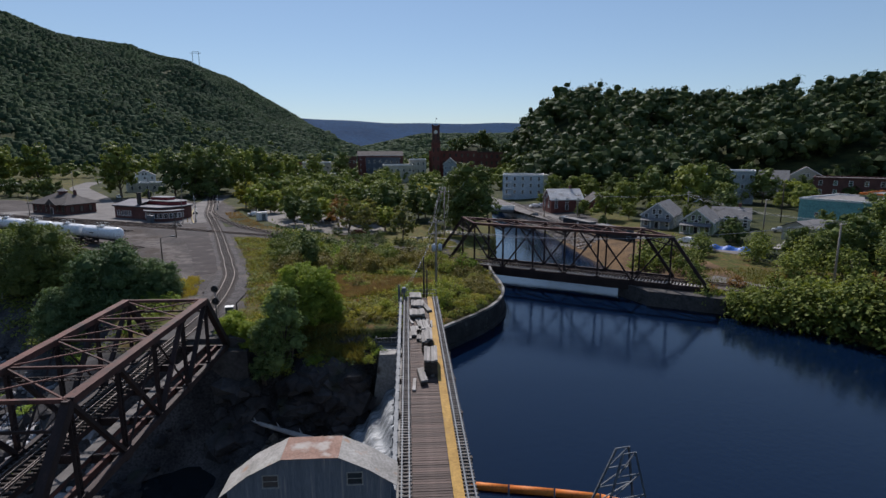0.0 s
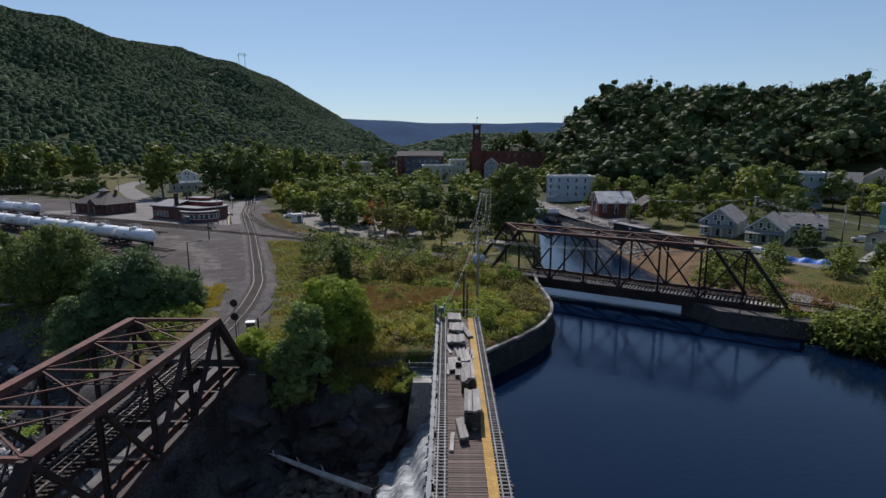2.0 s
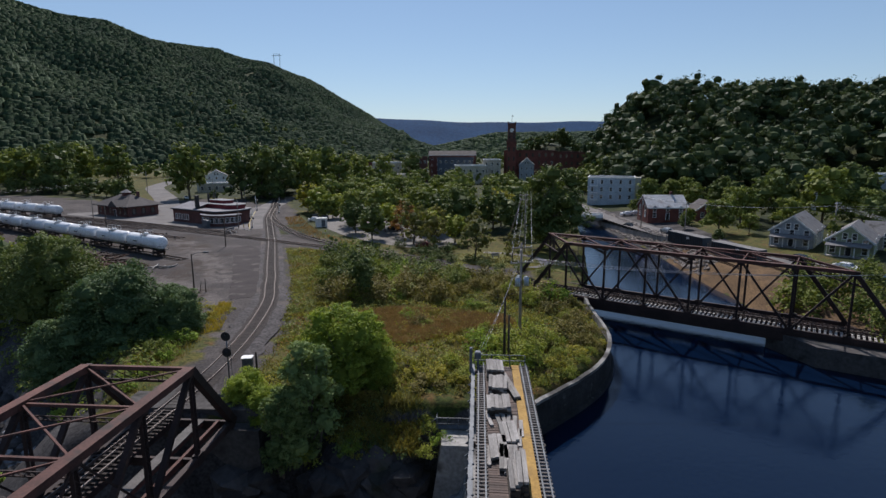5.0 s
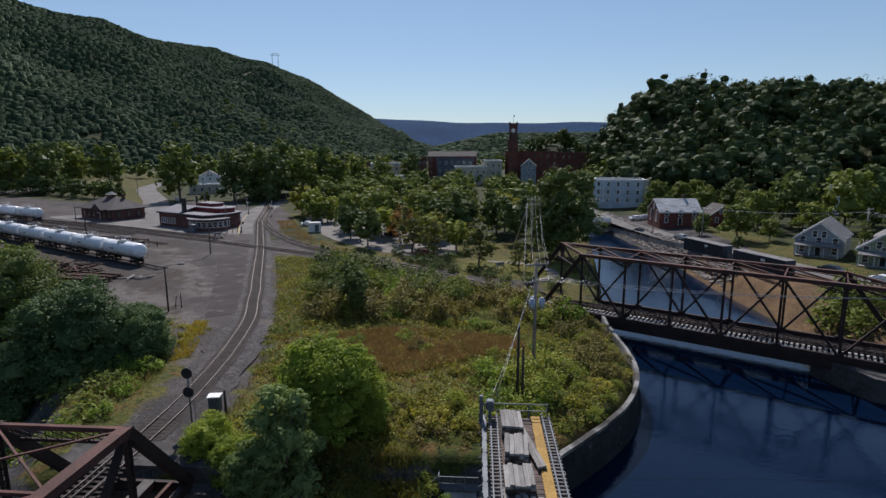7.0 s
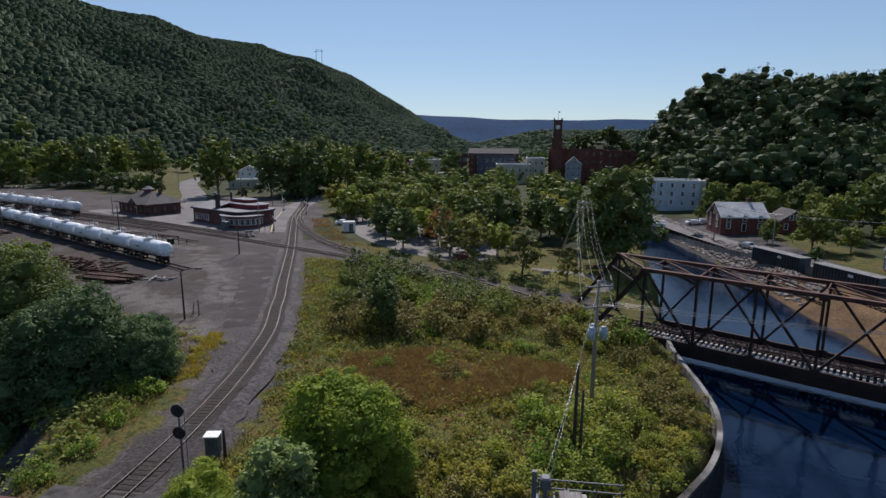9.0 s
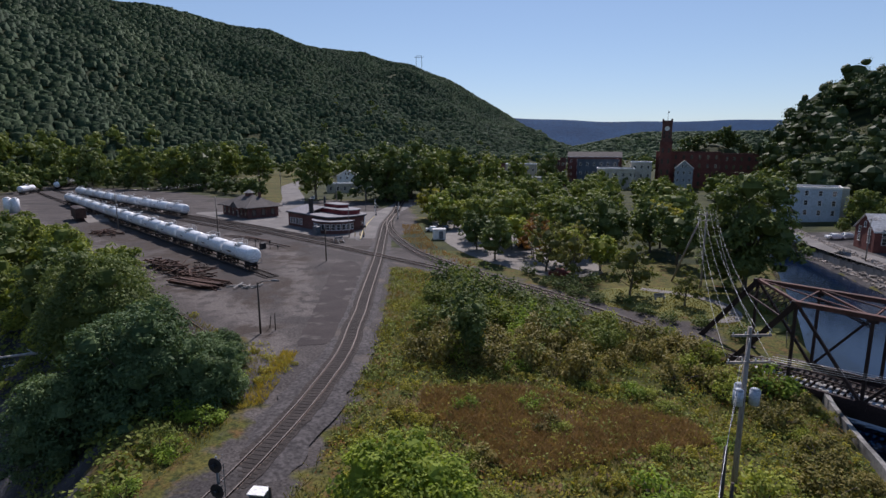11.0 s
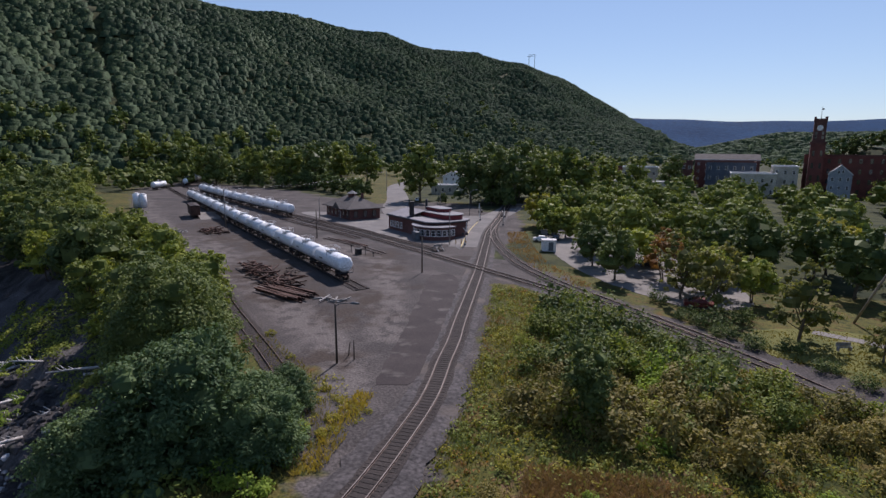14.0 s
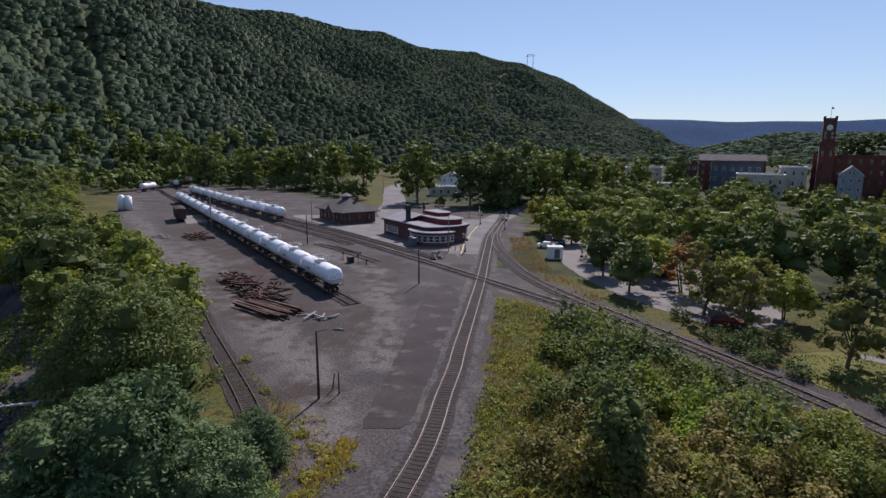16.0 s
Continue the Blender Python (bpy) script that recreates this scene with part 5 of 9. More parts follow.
for x, y, s in ((-38, 80, .8), (-40, 84, .7), (-36.5, 76, .8), (-35.5, 71, .7), (-39.5, 76.5, .8), (-34.6, 66, .6), (-42, 80.5, .8), (-37.5, 72, .7), (-35.5, 62.5, .7)):
    (sumac if rnd.random() < .5 else vine_b).at(x, y, s)
for x, y, s in ((-38.6, 87.5, .45), (-40.5, 90.5, .4), (-37.2, 85, .5), (-43, 92, .35), (-36.5, 90, .28), (-52, 96.5, .4), (-60, 101, .5)):
    gold_b.at(x, y, s)

thicket_tree = Plants(tree_kind(71, 7.6, 5.0, 0.2, 150, 26, 0.17, LEAF_DARK, "small dense dark green tree in the thicket"), "")
thicket_tree.at(-18.8, 98, 1.0)
THICKET = [(-28, 106), (-24.5, 96.5), (-18, 93), (-9, 95), (0, 98), (8, 95), (13.5, 88), (14.5, 92), (12, 101), (5, 108.5), (-4, 113), (-12, 119), (-20, 126), (-28, 129), (-32, 129), (-29.5, 117)]
rv = random.Random(77)
fill = 0
while fill < 66:
    x, y = rv.uniform(-34, 15), rv.uniform(94, 130)
    if inside(THICKET, np.array([x]), np.array([y]))[0]:
        deep = -x * 0.03 + (y - 100) * 0.03
        k = rv.choices((sumac, brown_b, vine_b, sumac_y, dark_b), ((3, 1, 3, 1, 1.2) if y > 108 and x < 0 else (1, 4, 1, 2, .2)))[0]
        k.at(x, y, rv.uniform(.85, 1.4), tall=rv.uniform(.85, 1.3))
        fill += 1
for i in range(72):
    x, y = rv.uniform(-22, 13), rv.uniform(64, 96)
    if inside(PENINSULA, np.array([x]), np.array([y]))[0] and not (inside(DRY, np.array([x]), np.array([y]))[0] and rv.random() < .75):
        rv.choice((gold_b, gold_b, sumac_y, sumac_y, vine_b, brown_b)).at(x, y, rv.uniform(.35, .85), tall=rv.uniform(.7, 1.1))

for x, y in RIVER_GREEN:
    vine_b.at(x, y, 1.0, tall=.55)

# park and car park trees
park_a = Plants(tree_kind(31, 12, 10.5, 1.6, 90, 14, 0.37, LEAF_MID, "round green tree by the car park"), "car park trees")
park_b = Plants(tree_kind(32, 10, 9.4, 1.5, 85, 14, 0.36, LEAF_LIGHT, "light green tree by the car park", stems=2), "car park trees")
park_y = Plants(tree_kind(33, 11, 9.4, 1.3, 85, 14, 0.36, LEAF_YELLOW, "tree turning golden yellow"), "car park trees")
park_d = Plants(tree_kind(34, 12, 10.5, 1.7, 90, 14, 0.37, LEAF_DARK, "dense dark green shade tree"), "car park trees")
park_o = Plants(tree_kind(35, 12, 8.6, 1.3, 90, 16, 0.30, leaf_mat("leaf_thin_olive", (0.078, 0.098, 0.030), (0.218, 0.201, 0.068), 0.32), "thin olive-leaved tree on the lawn", airy=0.9), "lawn trees")
park_r = Plants(tree_kind(36, 11, 8.2, 1.3, 90, 16, 0.30, LEAF_RED, "tree with reddening autumn leaves", stems=2, airy=0.9), "car park trees")
for k, x, y, s in ((park_y, -63, 212, 1.0), (park_b, -57, 206, 1.05), (park_b, -50, 196, .95), (park_d, -34.4, 163.5, .78), (park_d, -27.9, 153.6, .80), (park_a, -38, 178, 1.0), (park_a, -30, 176, 1.05), (park_b, -26, 166, .9), (park_r, -20, 158, .9), (park_a, -15, 170, 1.1), (park_d, -12, 164, .95), (park_b, -13, 152, .9), (park_o, -16, 145.5, .92), (park_o, -10.7, 141, .88),
                   (park_d, -5.5, 170, 1.05), (park_o, -0.9, 131.6, .85), (park_b, -6, 148, .8), (park_d, 8.5, 159.4, 1.0), (park_d, 4, 172, 1.05), (park_y, 6.5, 178, 1.1), (park_a, -45, 215, 1.0), (park_a, -32, 205, 1.0), (park_a, -20, 195, 1.0), (park_a, -8, 190, 1.05), (park_b, -40, 235, 1.0), (park_a, -25, 225, 1.0), (park_a, -10, 215, 1.0), (park_b, 4, 200, 1.0),
                   (park_a, -52, 245, 1.0), (park_b, -62, 232, .95), (park_a, -36, 260, 1.0), (park_a, -15, 250, 1.0), (park_a, 5, 235, 1.0), (park_d, 16, 168, .9), (park_o, 7, 128, .5)):
    k.at(x, y, s)
town_spots = []
for i in range(110):
    x, y = rv.uniform(-75, 24), rv.uniform(190, 372)
    if x > np.interp(y, [190, 300, 372], [22, 24, 22]) or (x < -62 and y < 262) or (abs(x + 86 + (y - 240) * .1) < 10 and y < 300):
        continue
    h = 12 * rv.uniform(.7, 1.1)
    town_spots.append((x, y, ground_at(x, y) - 0.6, h, h * rv.uniform(.4, .52)))
canal_tree = Plants(tree_kind(41, 20, 15, 1.2, 260, 26, 0.36, LEAF_DARK, "huge dark tree standing by the canal", boughs=16), "")
canal_tree.at(17, 139, 1.0)
for x, y, s in ((-7, 137, .7), (-11, 133, .8), (-2, 127, .5), (4, 118, .5), (-6, 126.5, .6), (8, 116.6, .55), (-14, 134.5, .6), (-19, 142, .6), (12, 113.5, .6), (18, 128, .6), (1, 121, .5), (-9, 129, .6)):
    dark_b.at(x, y, s)

# trees round the yard and the depot
yard_a = Plants(tree_kind(51, 19, 14, 0.6, 100, 12, 0.62, LEAF_DARK, "tall dark green tree behind the yard"), "trees behind the yard")
yard_b = Plants(tree_kind(52, 18, 12.5, 0.8, 95, 12, 0.6, LEAF_MID, "tall green tree behind the yard"), "trees behind the yard")
yard_c = Plants(tree_kind(53, 8, 9, 0.2, 60, 12, 0.48, LEAF_DARK, "low dark tree in a hedge"), "trees behind the yard")
for k, x, y, s in ((yard_b, -135.4, 264, 1.5), (yard_b, -245.5, 298.5, 1.35), (yard_a, -228, 300, 1.4), (yard_b, -263, 290, 1.2), (yard_a, -238, 316, 1.45), (yard_a, -256, 312, 1.3), (yard_b, -236.8, 335, 1.5), (yard_b, -222, 342, 1.5), (yard_c, -165.4, 261.5, 1.2), (yard_c, -172, 266, 1.2), (yard_c, -181, 271, 1.1), (yard_c, -190, 275, 1.2), (yard_c, -200, 281, 1.1), (yard_c, -209, 286, 1.2), (yard_c, -218, 289, 1.3), (yard_c, -231, 289, 1.2), (yard_c, -244, 289, 1.1), (yard_c, -256, 286, 1.2), (yard_c, -270, 285, 1.2), (yard_c, -284, 290, 1.1), (yard_c, -100, 262, .9), (yard_c, -91, 258, .8), 
                   (yard_a, -111, 265, 1.2), (yard_a, -102.7, 269, 1.3), (yard_a, -91, 265, 1.15), (yard_b, -84, 281, 1.3), (yard_a, -83.6, 311.7, 1.3), (yard_a, -97, 285, 1.45), (yard_a, -108, 286, 1.4), (yard_b, -73, 300, 1.15), (yard_a, -104, 304, 1.4),  (yard_b, -92, 328, 1.3), (yard_b, -70, 335, 1.1), (yard_c, -79, 268, .9), (yard_c, -121, 258, .6),
                   (yard_a, -275, 380, 1.5), (yard_a, -300, 290, 1.3), (yard_b, -322, 300, 1.4), (yard_a, -345, 300, 1.4), (yard_b, -372, 320, 1.4), (yard_b, -400, 310, 1.5), (yard_b, -310, 330, 1.4), (yard_a, -290, 400, 1.5), (yard_b, -60, 360, 1.1), (yard_a, -45, 380, 1.1), (yard_b, -80, 380, 1.1), (yard_a, -110, 350, 1.35), (yard_a, -285, 316, 1.3), (yard_b, -296, 352, 1.4)):
    k.at(x, y, s)
back_spots = []
while len(back_spots) < 60:
    x, y = rv.uniform(-420, -95), rv.uniform(318, 450)
    if inside(FIELD, np.array([x]), np.array([y]))[0] or abs(x + 172 + (y - 300) * .62) < 17 or (-190 < x < -118 and y < 400):
        continue
    h = rv.uniform(20, 27)
    back_spots.append((x, y, ground_at(x, y) - 1, h, h * rv.uniform(.34, .42)))

# right bank plants
bank_v = Plants(shrub_kind(61, 4.5, 6.0, 32, 24, 0.252, LEAF_MID, "vine-covered green bush on the canal bank"), "canal bank thicket")
bank_y = Plants(shrub_kind(62, 3.0, 5.0, 26, 24, 0.217, LEAF_LIGHT, "yellow-green bush on the canal bank"), "canal bank thicket")
bank_o = Plants(shrub_kind(63, 2.2, 4.2, 22, 21, 0.195, LEAF_RED, "rusty orange weeds on the canal bank"), "canal bank thicket")
spire = Plants(tree_kind(64, 9, 3.0, 0.3, 90, 26, 0.2, LEAF_MID, "narrow vine-covered tree on the bank", name="tree"), "vine spires")
for k, x, y, s in ((bank_o, 52, 79, 1.0), (bank_y, 53.5, 76.5, .9), (bank_v, 51.5, 84, .8), (bank_v, 52.5, 90, .9), (bank_v, 57, 95, .8), (bank_o, 56.5, 79.5, .8), (bank_y, 56.5, 74.5, .7), (bank_v, 61.5, 68.5, 1.3), (bank_v, 65, 64.5, 1.4), (bank_y, 64, 70, 1.4), (bank_v, 68, 60.5, 1.5), (bank_y, 67.5, 66, 1.5), (bank_y, 71, 56.5, 1.4), (bank_v, 73, 50, 1.4), (bank_y, 58.5, 71.5, 1.0), (bank_v, 55, 73.5, .9), (bank_y, 62, 66, 1.0), (bank_v, 66, 60, 1.0), (bank_v, 50.5, 78, .8), (bank_y, 51, 81.5, .9), (bank_v, 59.5, 73.5, .8), (bank_y, 76, 44, .9),
                   (bank_v, 78, 36, 1.0), (bank_v, 82, 24, 1.0), (bank_y, 84, 12, 1.0), (bank_v, 69, 84, 1.0), (bank_v, 74, 87, 1.1), (bank_v, 79, 84, 1.2), (bank_v, 84, 90, 1.3), (bank_v, 80, 95, 1.2), (bank_v, 89, 84, 1.3), (bank_v, 94, 92, 1.3), (bank_v, 88, 100, 1.3), (bank_v, 76, 103, 1.1), (bank_v, 71, 97, 1.0), (bank_o, 81, 79, .9), (bank_o, 66, 82, .7), (bank_v, 63, 104, .9), (bank_v, 67, 110, .9),
                   (bank_v, 96, 76, 1.4), (bank_v, 101, 84, 1.5), (bank_v, 104, 95, 1.5), (bank_v, 110, 104, 1.6), (bank_v, 98, 104, 1.4), (bank_v, 106, 70, 1.5), (bank_v, 115, 84, 1.6), (bank_v, 90, 68, 1.2), (bank_v, 98, 60, 1.3)):
    k.at(x, y, s)
for k, x, y, s, z in ((bank_v, 52.6, 72.5, .9, -3.2), (bank_v, 55.3, 70.2, 1.2, -3.4), (bank_v, 58.2, 67.6, 1.4, -3.6), (bank_y, 60.4, 68.0, 1.3, -1.5), (bank_v, 61.3, 65, 1.5, -3.6), (bank_v, 64.2, 62, 1.6, -3.6), (bank_y, 66, 63.5, 1.5, -1.5), (bank_v, 66.8, 58.6, 1.6, -3.6), (bank_v, 69, 54, 1.6, -3.6), (bank_v, 71, 48, 1.5, -3.6), (bank_v, 73.5, 41, 1.5, -3.6),
                      (bank_v, 49.5, 100, 1.2, -2.4), (bank_v, 52, 103, 1.3, -1), (bank_v, 55, 99, 1.2, 0), (bank_v, 54.5, 107, 1.1, 0), (bank_v, 50, 95, 1.0, -2)):
    k.at(x, y, s, z)
for x, y, s in ((84, 92, .8), (92, 97, .85), (101, 92, .9), (90, 84, .75), (109, 97, .9), (98, 83, .8), (116, 90, .9), (82, 100, .6), (108, 84, .9), (118, 104, 1.0)):
    bank_a.at(x, y, s, -0.5)
for x, y, s in ((76.5, 136.7, 1.0), (67.8, 68.2, 1.05), (70, 62, .85)):
    spire.at(x, y, s)
for k, x, y, s in ((yard_c, 80, 120, .75), (yard_c, 77, 116, .6), (park_a, 76, 178, 1.0), (park_d, 88, 184, 1.35), (park_a, 99, 179, 1.5), (park_d, 113, 188, 1.5), (park_a, 84, 168, .8), (park_a, 106, 172, 1.0), (park_d, 60, 210, .6), (park_d, 66, 230, .8), (park_a, 76, 215, .9), (park_d, 90, 225, 1.0), (park_a, 102, 215, 1.0), (park_d, 140, 200, 1.2), (park_b, 148, 196, 1.1), (park_d, 110, 128, .55), (park_a, 118, 118, .9), (park_d, 126, 112, 1.1), (park_d, 112, 110, 1.0),
                   (park_d, 134, 100, 1.1), (park_d, 120, 96, 1.1), (park_a, 150, 120, 1.1), (park_a, 62, 180, .45), (park_a, 55, 214, .4), (park_a, 70, 160, .5), (park_d, 58, 172, .35), (park_d, 58, 150, .3)):
    k.at(x, y, s)


# trees among the houses
KEEP = [(54, 245, 16), (74.5, 146, 11), (79.5, 134.5, 10), (90.5, 139.5, 11), (113, 150, 14), (152, 150, 20), (100, 131, 6)]
placed = 0
while placed < 46:
    x, y = rv.uniform(62, 190), rv.uniform(104, 262)
    road = np.interp(y, [102, 118, 138, 160, 190, 222, 262], [75, 66, 58.5, 52.5, 46, 42, 37])
    if x < road + 9 or any(math.hypot(x - a, y - b) < c for a, b, c in KEEP) or (y < 150 and 60 < x < 118 and y > x * 0.55 + 55):
        continue
    rv.choice((park_a, park_d, park_d, park_a)).at(x, y, rv.uniform(.55, 1.0))
    placed += 1
# trees down the river bank
for x, y, s, z in ((-70, 90, .8, -7), (-78, 94, .85, -6), (-88, 97, .8, -7), (-97, 104, .95, -5), (-108, 108, .9, -6), (-128, 117, .95, -5), (-140, 120, .9, -6), (-150, 126, 1.0, -4), (-172, 132, 1.0, -4), (-190, 140, 1.1, -3), (-206, 148, 1.1, -3), (-240, 168, 1.2, -2)):
    rv.choice((bank_d, bank_c, bank_c, bank_d)).at(x, y, s, z)
for i in range(44):
    u = i / 43
    x = -104 - 190 * u + rv.uniform(-7, 7)
    y = np.interp(x, [-300, -205, -140, -100], [196, 158, 126, 112]) - 3 - rv.uniform(0, 9)
    rv.choice((bank_a, bank_c, bank_a, bank_d)).at(x, y, rv.uniform(.9, 1.25), -5 + 4 * u)
for x, y, q in ((-172, 124, .75), (-183, 131, .9), (-180, 116, .8), (-196, 136, .95), (-194, 122, .9), (-210, 134, 1.0), (-220, 146, 1.0), (-236, 152, 1.0), (-232, 136, 1.0), (-252, 160, 1.05), (-250, 144, 1.0), (-270, 168, 1.1), (-275, 150, 1.0), (-205, 118, .9), (-222, 122, 1.0), (-290, 172, 1.0), (-262, 132, 1.0), (-310, 190, 1.1)):
    rv.choice((yard_a, yard_a, yard_b)).at(x, y, q, -9)
# lit bushes on the gorge ledge
for i in range(14):
    x, y = rv.uniform(-13.5, -3.2), rv.uniform(56.5, 60.8)
    rv.choice((gold_b, sumac_y, vine_b, gold_b)).at(x, y, rv.uniform(.35, .6), -3.3 + (y - 57) * .35)

for x, y, k_ in ((42, 472, .9), (49, 476, .7), (64, 472, .95), (72, 478, .8), (36, 480, .6), (57, 482, .6), (80, 476, .7)):
    yard_c.at(x, y, k_ * 2.0)

# weeds along the gorge wall
for i in range(11):
    rv.choice((gold_b, gold_b, brown_b)).at(-18 + i * 2.0, 62.9 + rv.uniform(-.4, .4), rv.uniform(.25, .4), -0.5)
# weeds leaning over the canal wall
for (x, y), (dx, dy) in zip(wall_line[1::4], wd_dir[1::4]):
    off = -rv.uniform(0.9, 1.9)
    rv.choice((brown_b, gold_b, gold_b, sumac_y)).at(x + dy * off, y - dx * off, rv.uniform(.3, .55), -0.5)

# ---- woods ----
LEAF_HILLD = leaf_mat("leaf_hill_dark", (0.036, 0.058, 0.026), (0.080, 0.106, 0.042), 0.16)
LEAF_HILL = leaf_mat("leaf_hill", (0.046, 0.068, 0.027), (0.108, 0.132, 0.047), 0.18)
def wood(name, spots, label, per_tree, size, leaf, seed):
    """A far wood: many rounded leafy crowns in one mesh."""
    rnd = np.random.RandomState(seed)
    cs, rs, bc, br = [], [], [], []
    for x, y, z, h, w in spots:
        p, r, c, q = crown_clumps(rnd, per_tree, w * 0.98, h * 0.86, h * 0.1, 7)
        cs.append(p + (x, y, z))
        rs.append(r)
        bc.append(c + (x, y, z))
        br.append(q)
    v = np.concatenate([leaf_cloud(rnd, np.concatenate(cs), np.concatenate(rs), 13, size, 0.25, 0.8, 0), inner_mass(rnd, np.concatenate(bc), np.concatenate(br), 0.66, 0.9, BALL_FAR)])
    return tagged(new(name, quads_mesh(name, v, leaf)), label, "woods", kind="stuff")


for i in range(26):
    x = rv.uniform(36, 74)
    y = rv.uniform(268, 380)
    if math.degrees(math.atan2(x, y + 9)) < 6.3 or math.hypot(x - 54, y - 245) < 20:
        continue
    h = rv.uniform(8, 14)
    town_spots.append((x, y, ground_at(x, y) - 0.6, h, h * rv.uniform(.4, .5)))
wood("town_trees", town_spots, "green broadleaf trees between town buildings", 20, 0.40, LEAF_MID, 85)
wood("yard_trees", back_spots, "tall green trees behind the rail yard", 26, 0.55, LEAF_MID, 86)
rnd = np.random.RandomState(8)
spots = []
while len(spots) < 400:
    az, r = math.radians(rnd.uniform(10.4, 52)), 272 + 185 * rnd.uniform(0, 1) ** 1.2
    x, y = r * math.sin(az), r * math.cos(az) - 9
    if (math.degrees(az) < 12 and r < 330) or (math.degrees(az) > 28 and r < 305):
        continue
    h = rnd.uniform(13, 23)
    spots.append((x, y, ground_at(x, y) - 1, h, h * rnd.uniform(0.38, 0.54)))
wood("hill_woods", spots[:240], "dark green broadleaf woods on the hill", 26, 0.42, LEAF_HILLD, 81)
wood("hill_woods", spots[240:], "green broadleaf woods on the hill", 26, 0.42, LEAF_HILL, 82)
spots = []
while len(spots) < 300:
    az, r = math.radians(rnd.uniform(-84, -28)), rnd.uniform(330, 520)
    x, y = VIEW[0] + r * math.sin(az), VIEW[1] + r * math.cos(az)
    if x > -290 and y < 420:
        continue
    h = rnd.uniform(10, 17)
    spots.append((x, y, ground_at(x, y) - 1, h, h * rnd.uniform(0.4, 0.55)))
wood("valley_woods", spots, "green woods at the foot of the mountain", 9, 0.62, LEAF_MID, 83)
spots = []
while len(spots) < 220:
    az, r = math.radians(rnd.uniform(-30, 12)), rnd.uniform(430, 900)
    x, y = VIEW[0] + r * math.sin(az), VIEW[1] + r * math.cos(az)
    h = rnd.uniform(9, 15)
    spots.append((x, y, ground_at(x, y) - 1, h, h * rnd.uniform(0.45, 0.6)))
wood("valley_trees", spots, "trees among the town roofs in the valley", 6, 0.8, LEAF_MID, 84)


def canopy(name, count, az0, az1, r0, r1, size, label, seed, lo=6.0):
    """Closed forest canopy seen from afar: uneven domes, one for each crown."""
    rnd = np.random.RandomState(seed)
    az = np.radians(rnd.uniform(az0, az1, count * 3))
    r = np.sqrt(rnd.uniform(r0**2, r1**2, count * 3))
    x, y = VIEW[0] + r * np.sin(az), VIEW[1] + r * np.cos(az)
    i, j = np.clip(np.searchsorted(gx, x) - 1, 0, nx - 2), np.clip(np.searchsorted(gy, y) - 1, 0, ny - 2)
    u, w = (x - gx[i]) / (gx[i + 1] - gx[i]), (y - gy[j]) / (gy[j + 1] - gy[j])
    z = (GZ[j, i] * (1 - u) + GZ[j, i + 1] * u) * (1 - w) + (GZ[j + 1, i] * (1 - u) + GZ[j + 1, i + 1] * u) * w
    top = np.interp(np.degrees(az), RIDGE_AZ, RIDGE_R)
    cut = np.abs(np.degrees(az) + 57.6 + (r / top - 0.5) * 5.5) < 0.42
    ok = (z > lo) & (r < top * 1.03) & ~cut
    x, y, z = x[ok][:count], y[ok][:count], z[ok][:count]
    n = len(x)
    s = size * rnd.uniform(0.65, 1.4, n)
    k = 5
    rings = ((1.2, -1.0), (0.86, 0.22))
    pts = []
    for rr, zz in rings:
        for i in range(k):
            a = 2 * np.pi * i / k + 0.4 * zz
            j = rnd.uniform(0.8, 1.2, n)
            pts.append(np.stack([x + np.cos(a) * s * rr * j, y + np.sin(a) * s * rr * j, z + s * (zz + rnd.uniform(-.16, .16, n)) + s * 0.6], -1))
    pts.append(np.stack([x + s * rnd.uniform(-.2, .2, n), y + s * rnd.uniform(-.2, .2, n), z + s * rnd.uniform(0.82, 1.05, n)], -1))
    v = np.stack(pts, 1).reshape(-1, 3)
    f = []
    for j in range(1):
        f += [(j * k + i, j * k + (i + 1) % k, (j + 1) * k + (i + 1) % k, (j + 1) * k + i) for i in range(k)]
    f += [(k + i, k + (i + 1) % k, 2 * k, 2 * k) for i in range(k)]
    me = bpy.data.meshes.new(name)
    per = 2 * k + 1
    faces = []
    quadset = np.array([q for q in f if q[2] != q[3]])
    triset = np.array([q[:3] for q in f if q[2] == q[3]])
    off = (np.arange(n) * per)[:, None, None]
    qs, ts = (quadset[None] + off).reshape(-1, 4), (triset[None] + off).reshape(-1, 3)
    loops = np.concatenate([qs.reshape(-1), ts.reshape(-1)]).astype(np.int32)
    starts = np.concatenate([np.arange(len(qs)) * 4, len(qs) * 4 + np.arange(len(ts)) * 3]).astype(np.int32)
    me.vertices.add(len(v))
    me.vertices.foreach_set("co", v.astype(np.float32).reshape(-1))
    me.loops.add(len(loops))
    me.loops.foreach_set("vertex_index", loops)
    me.polygons.add(len(starts))
    me.polygons.foreach_set("loop_start", starts)
    me.polygons.foreach_set("use_smooth", np.ones(len(starts), bool))
    me.materials.append(CANOPY_HAZED)
    me.update(calc_edges=True)
    return tagged(new(name, me), label, "forest", kind="stuff")


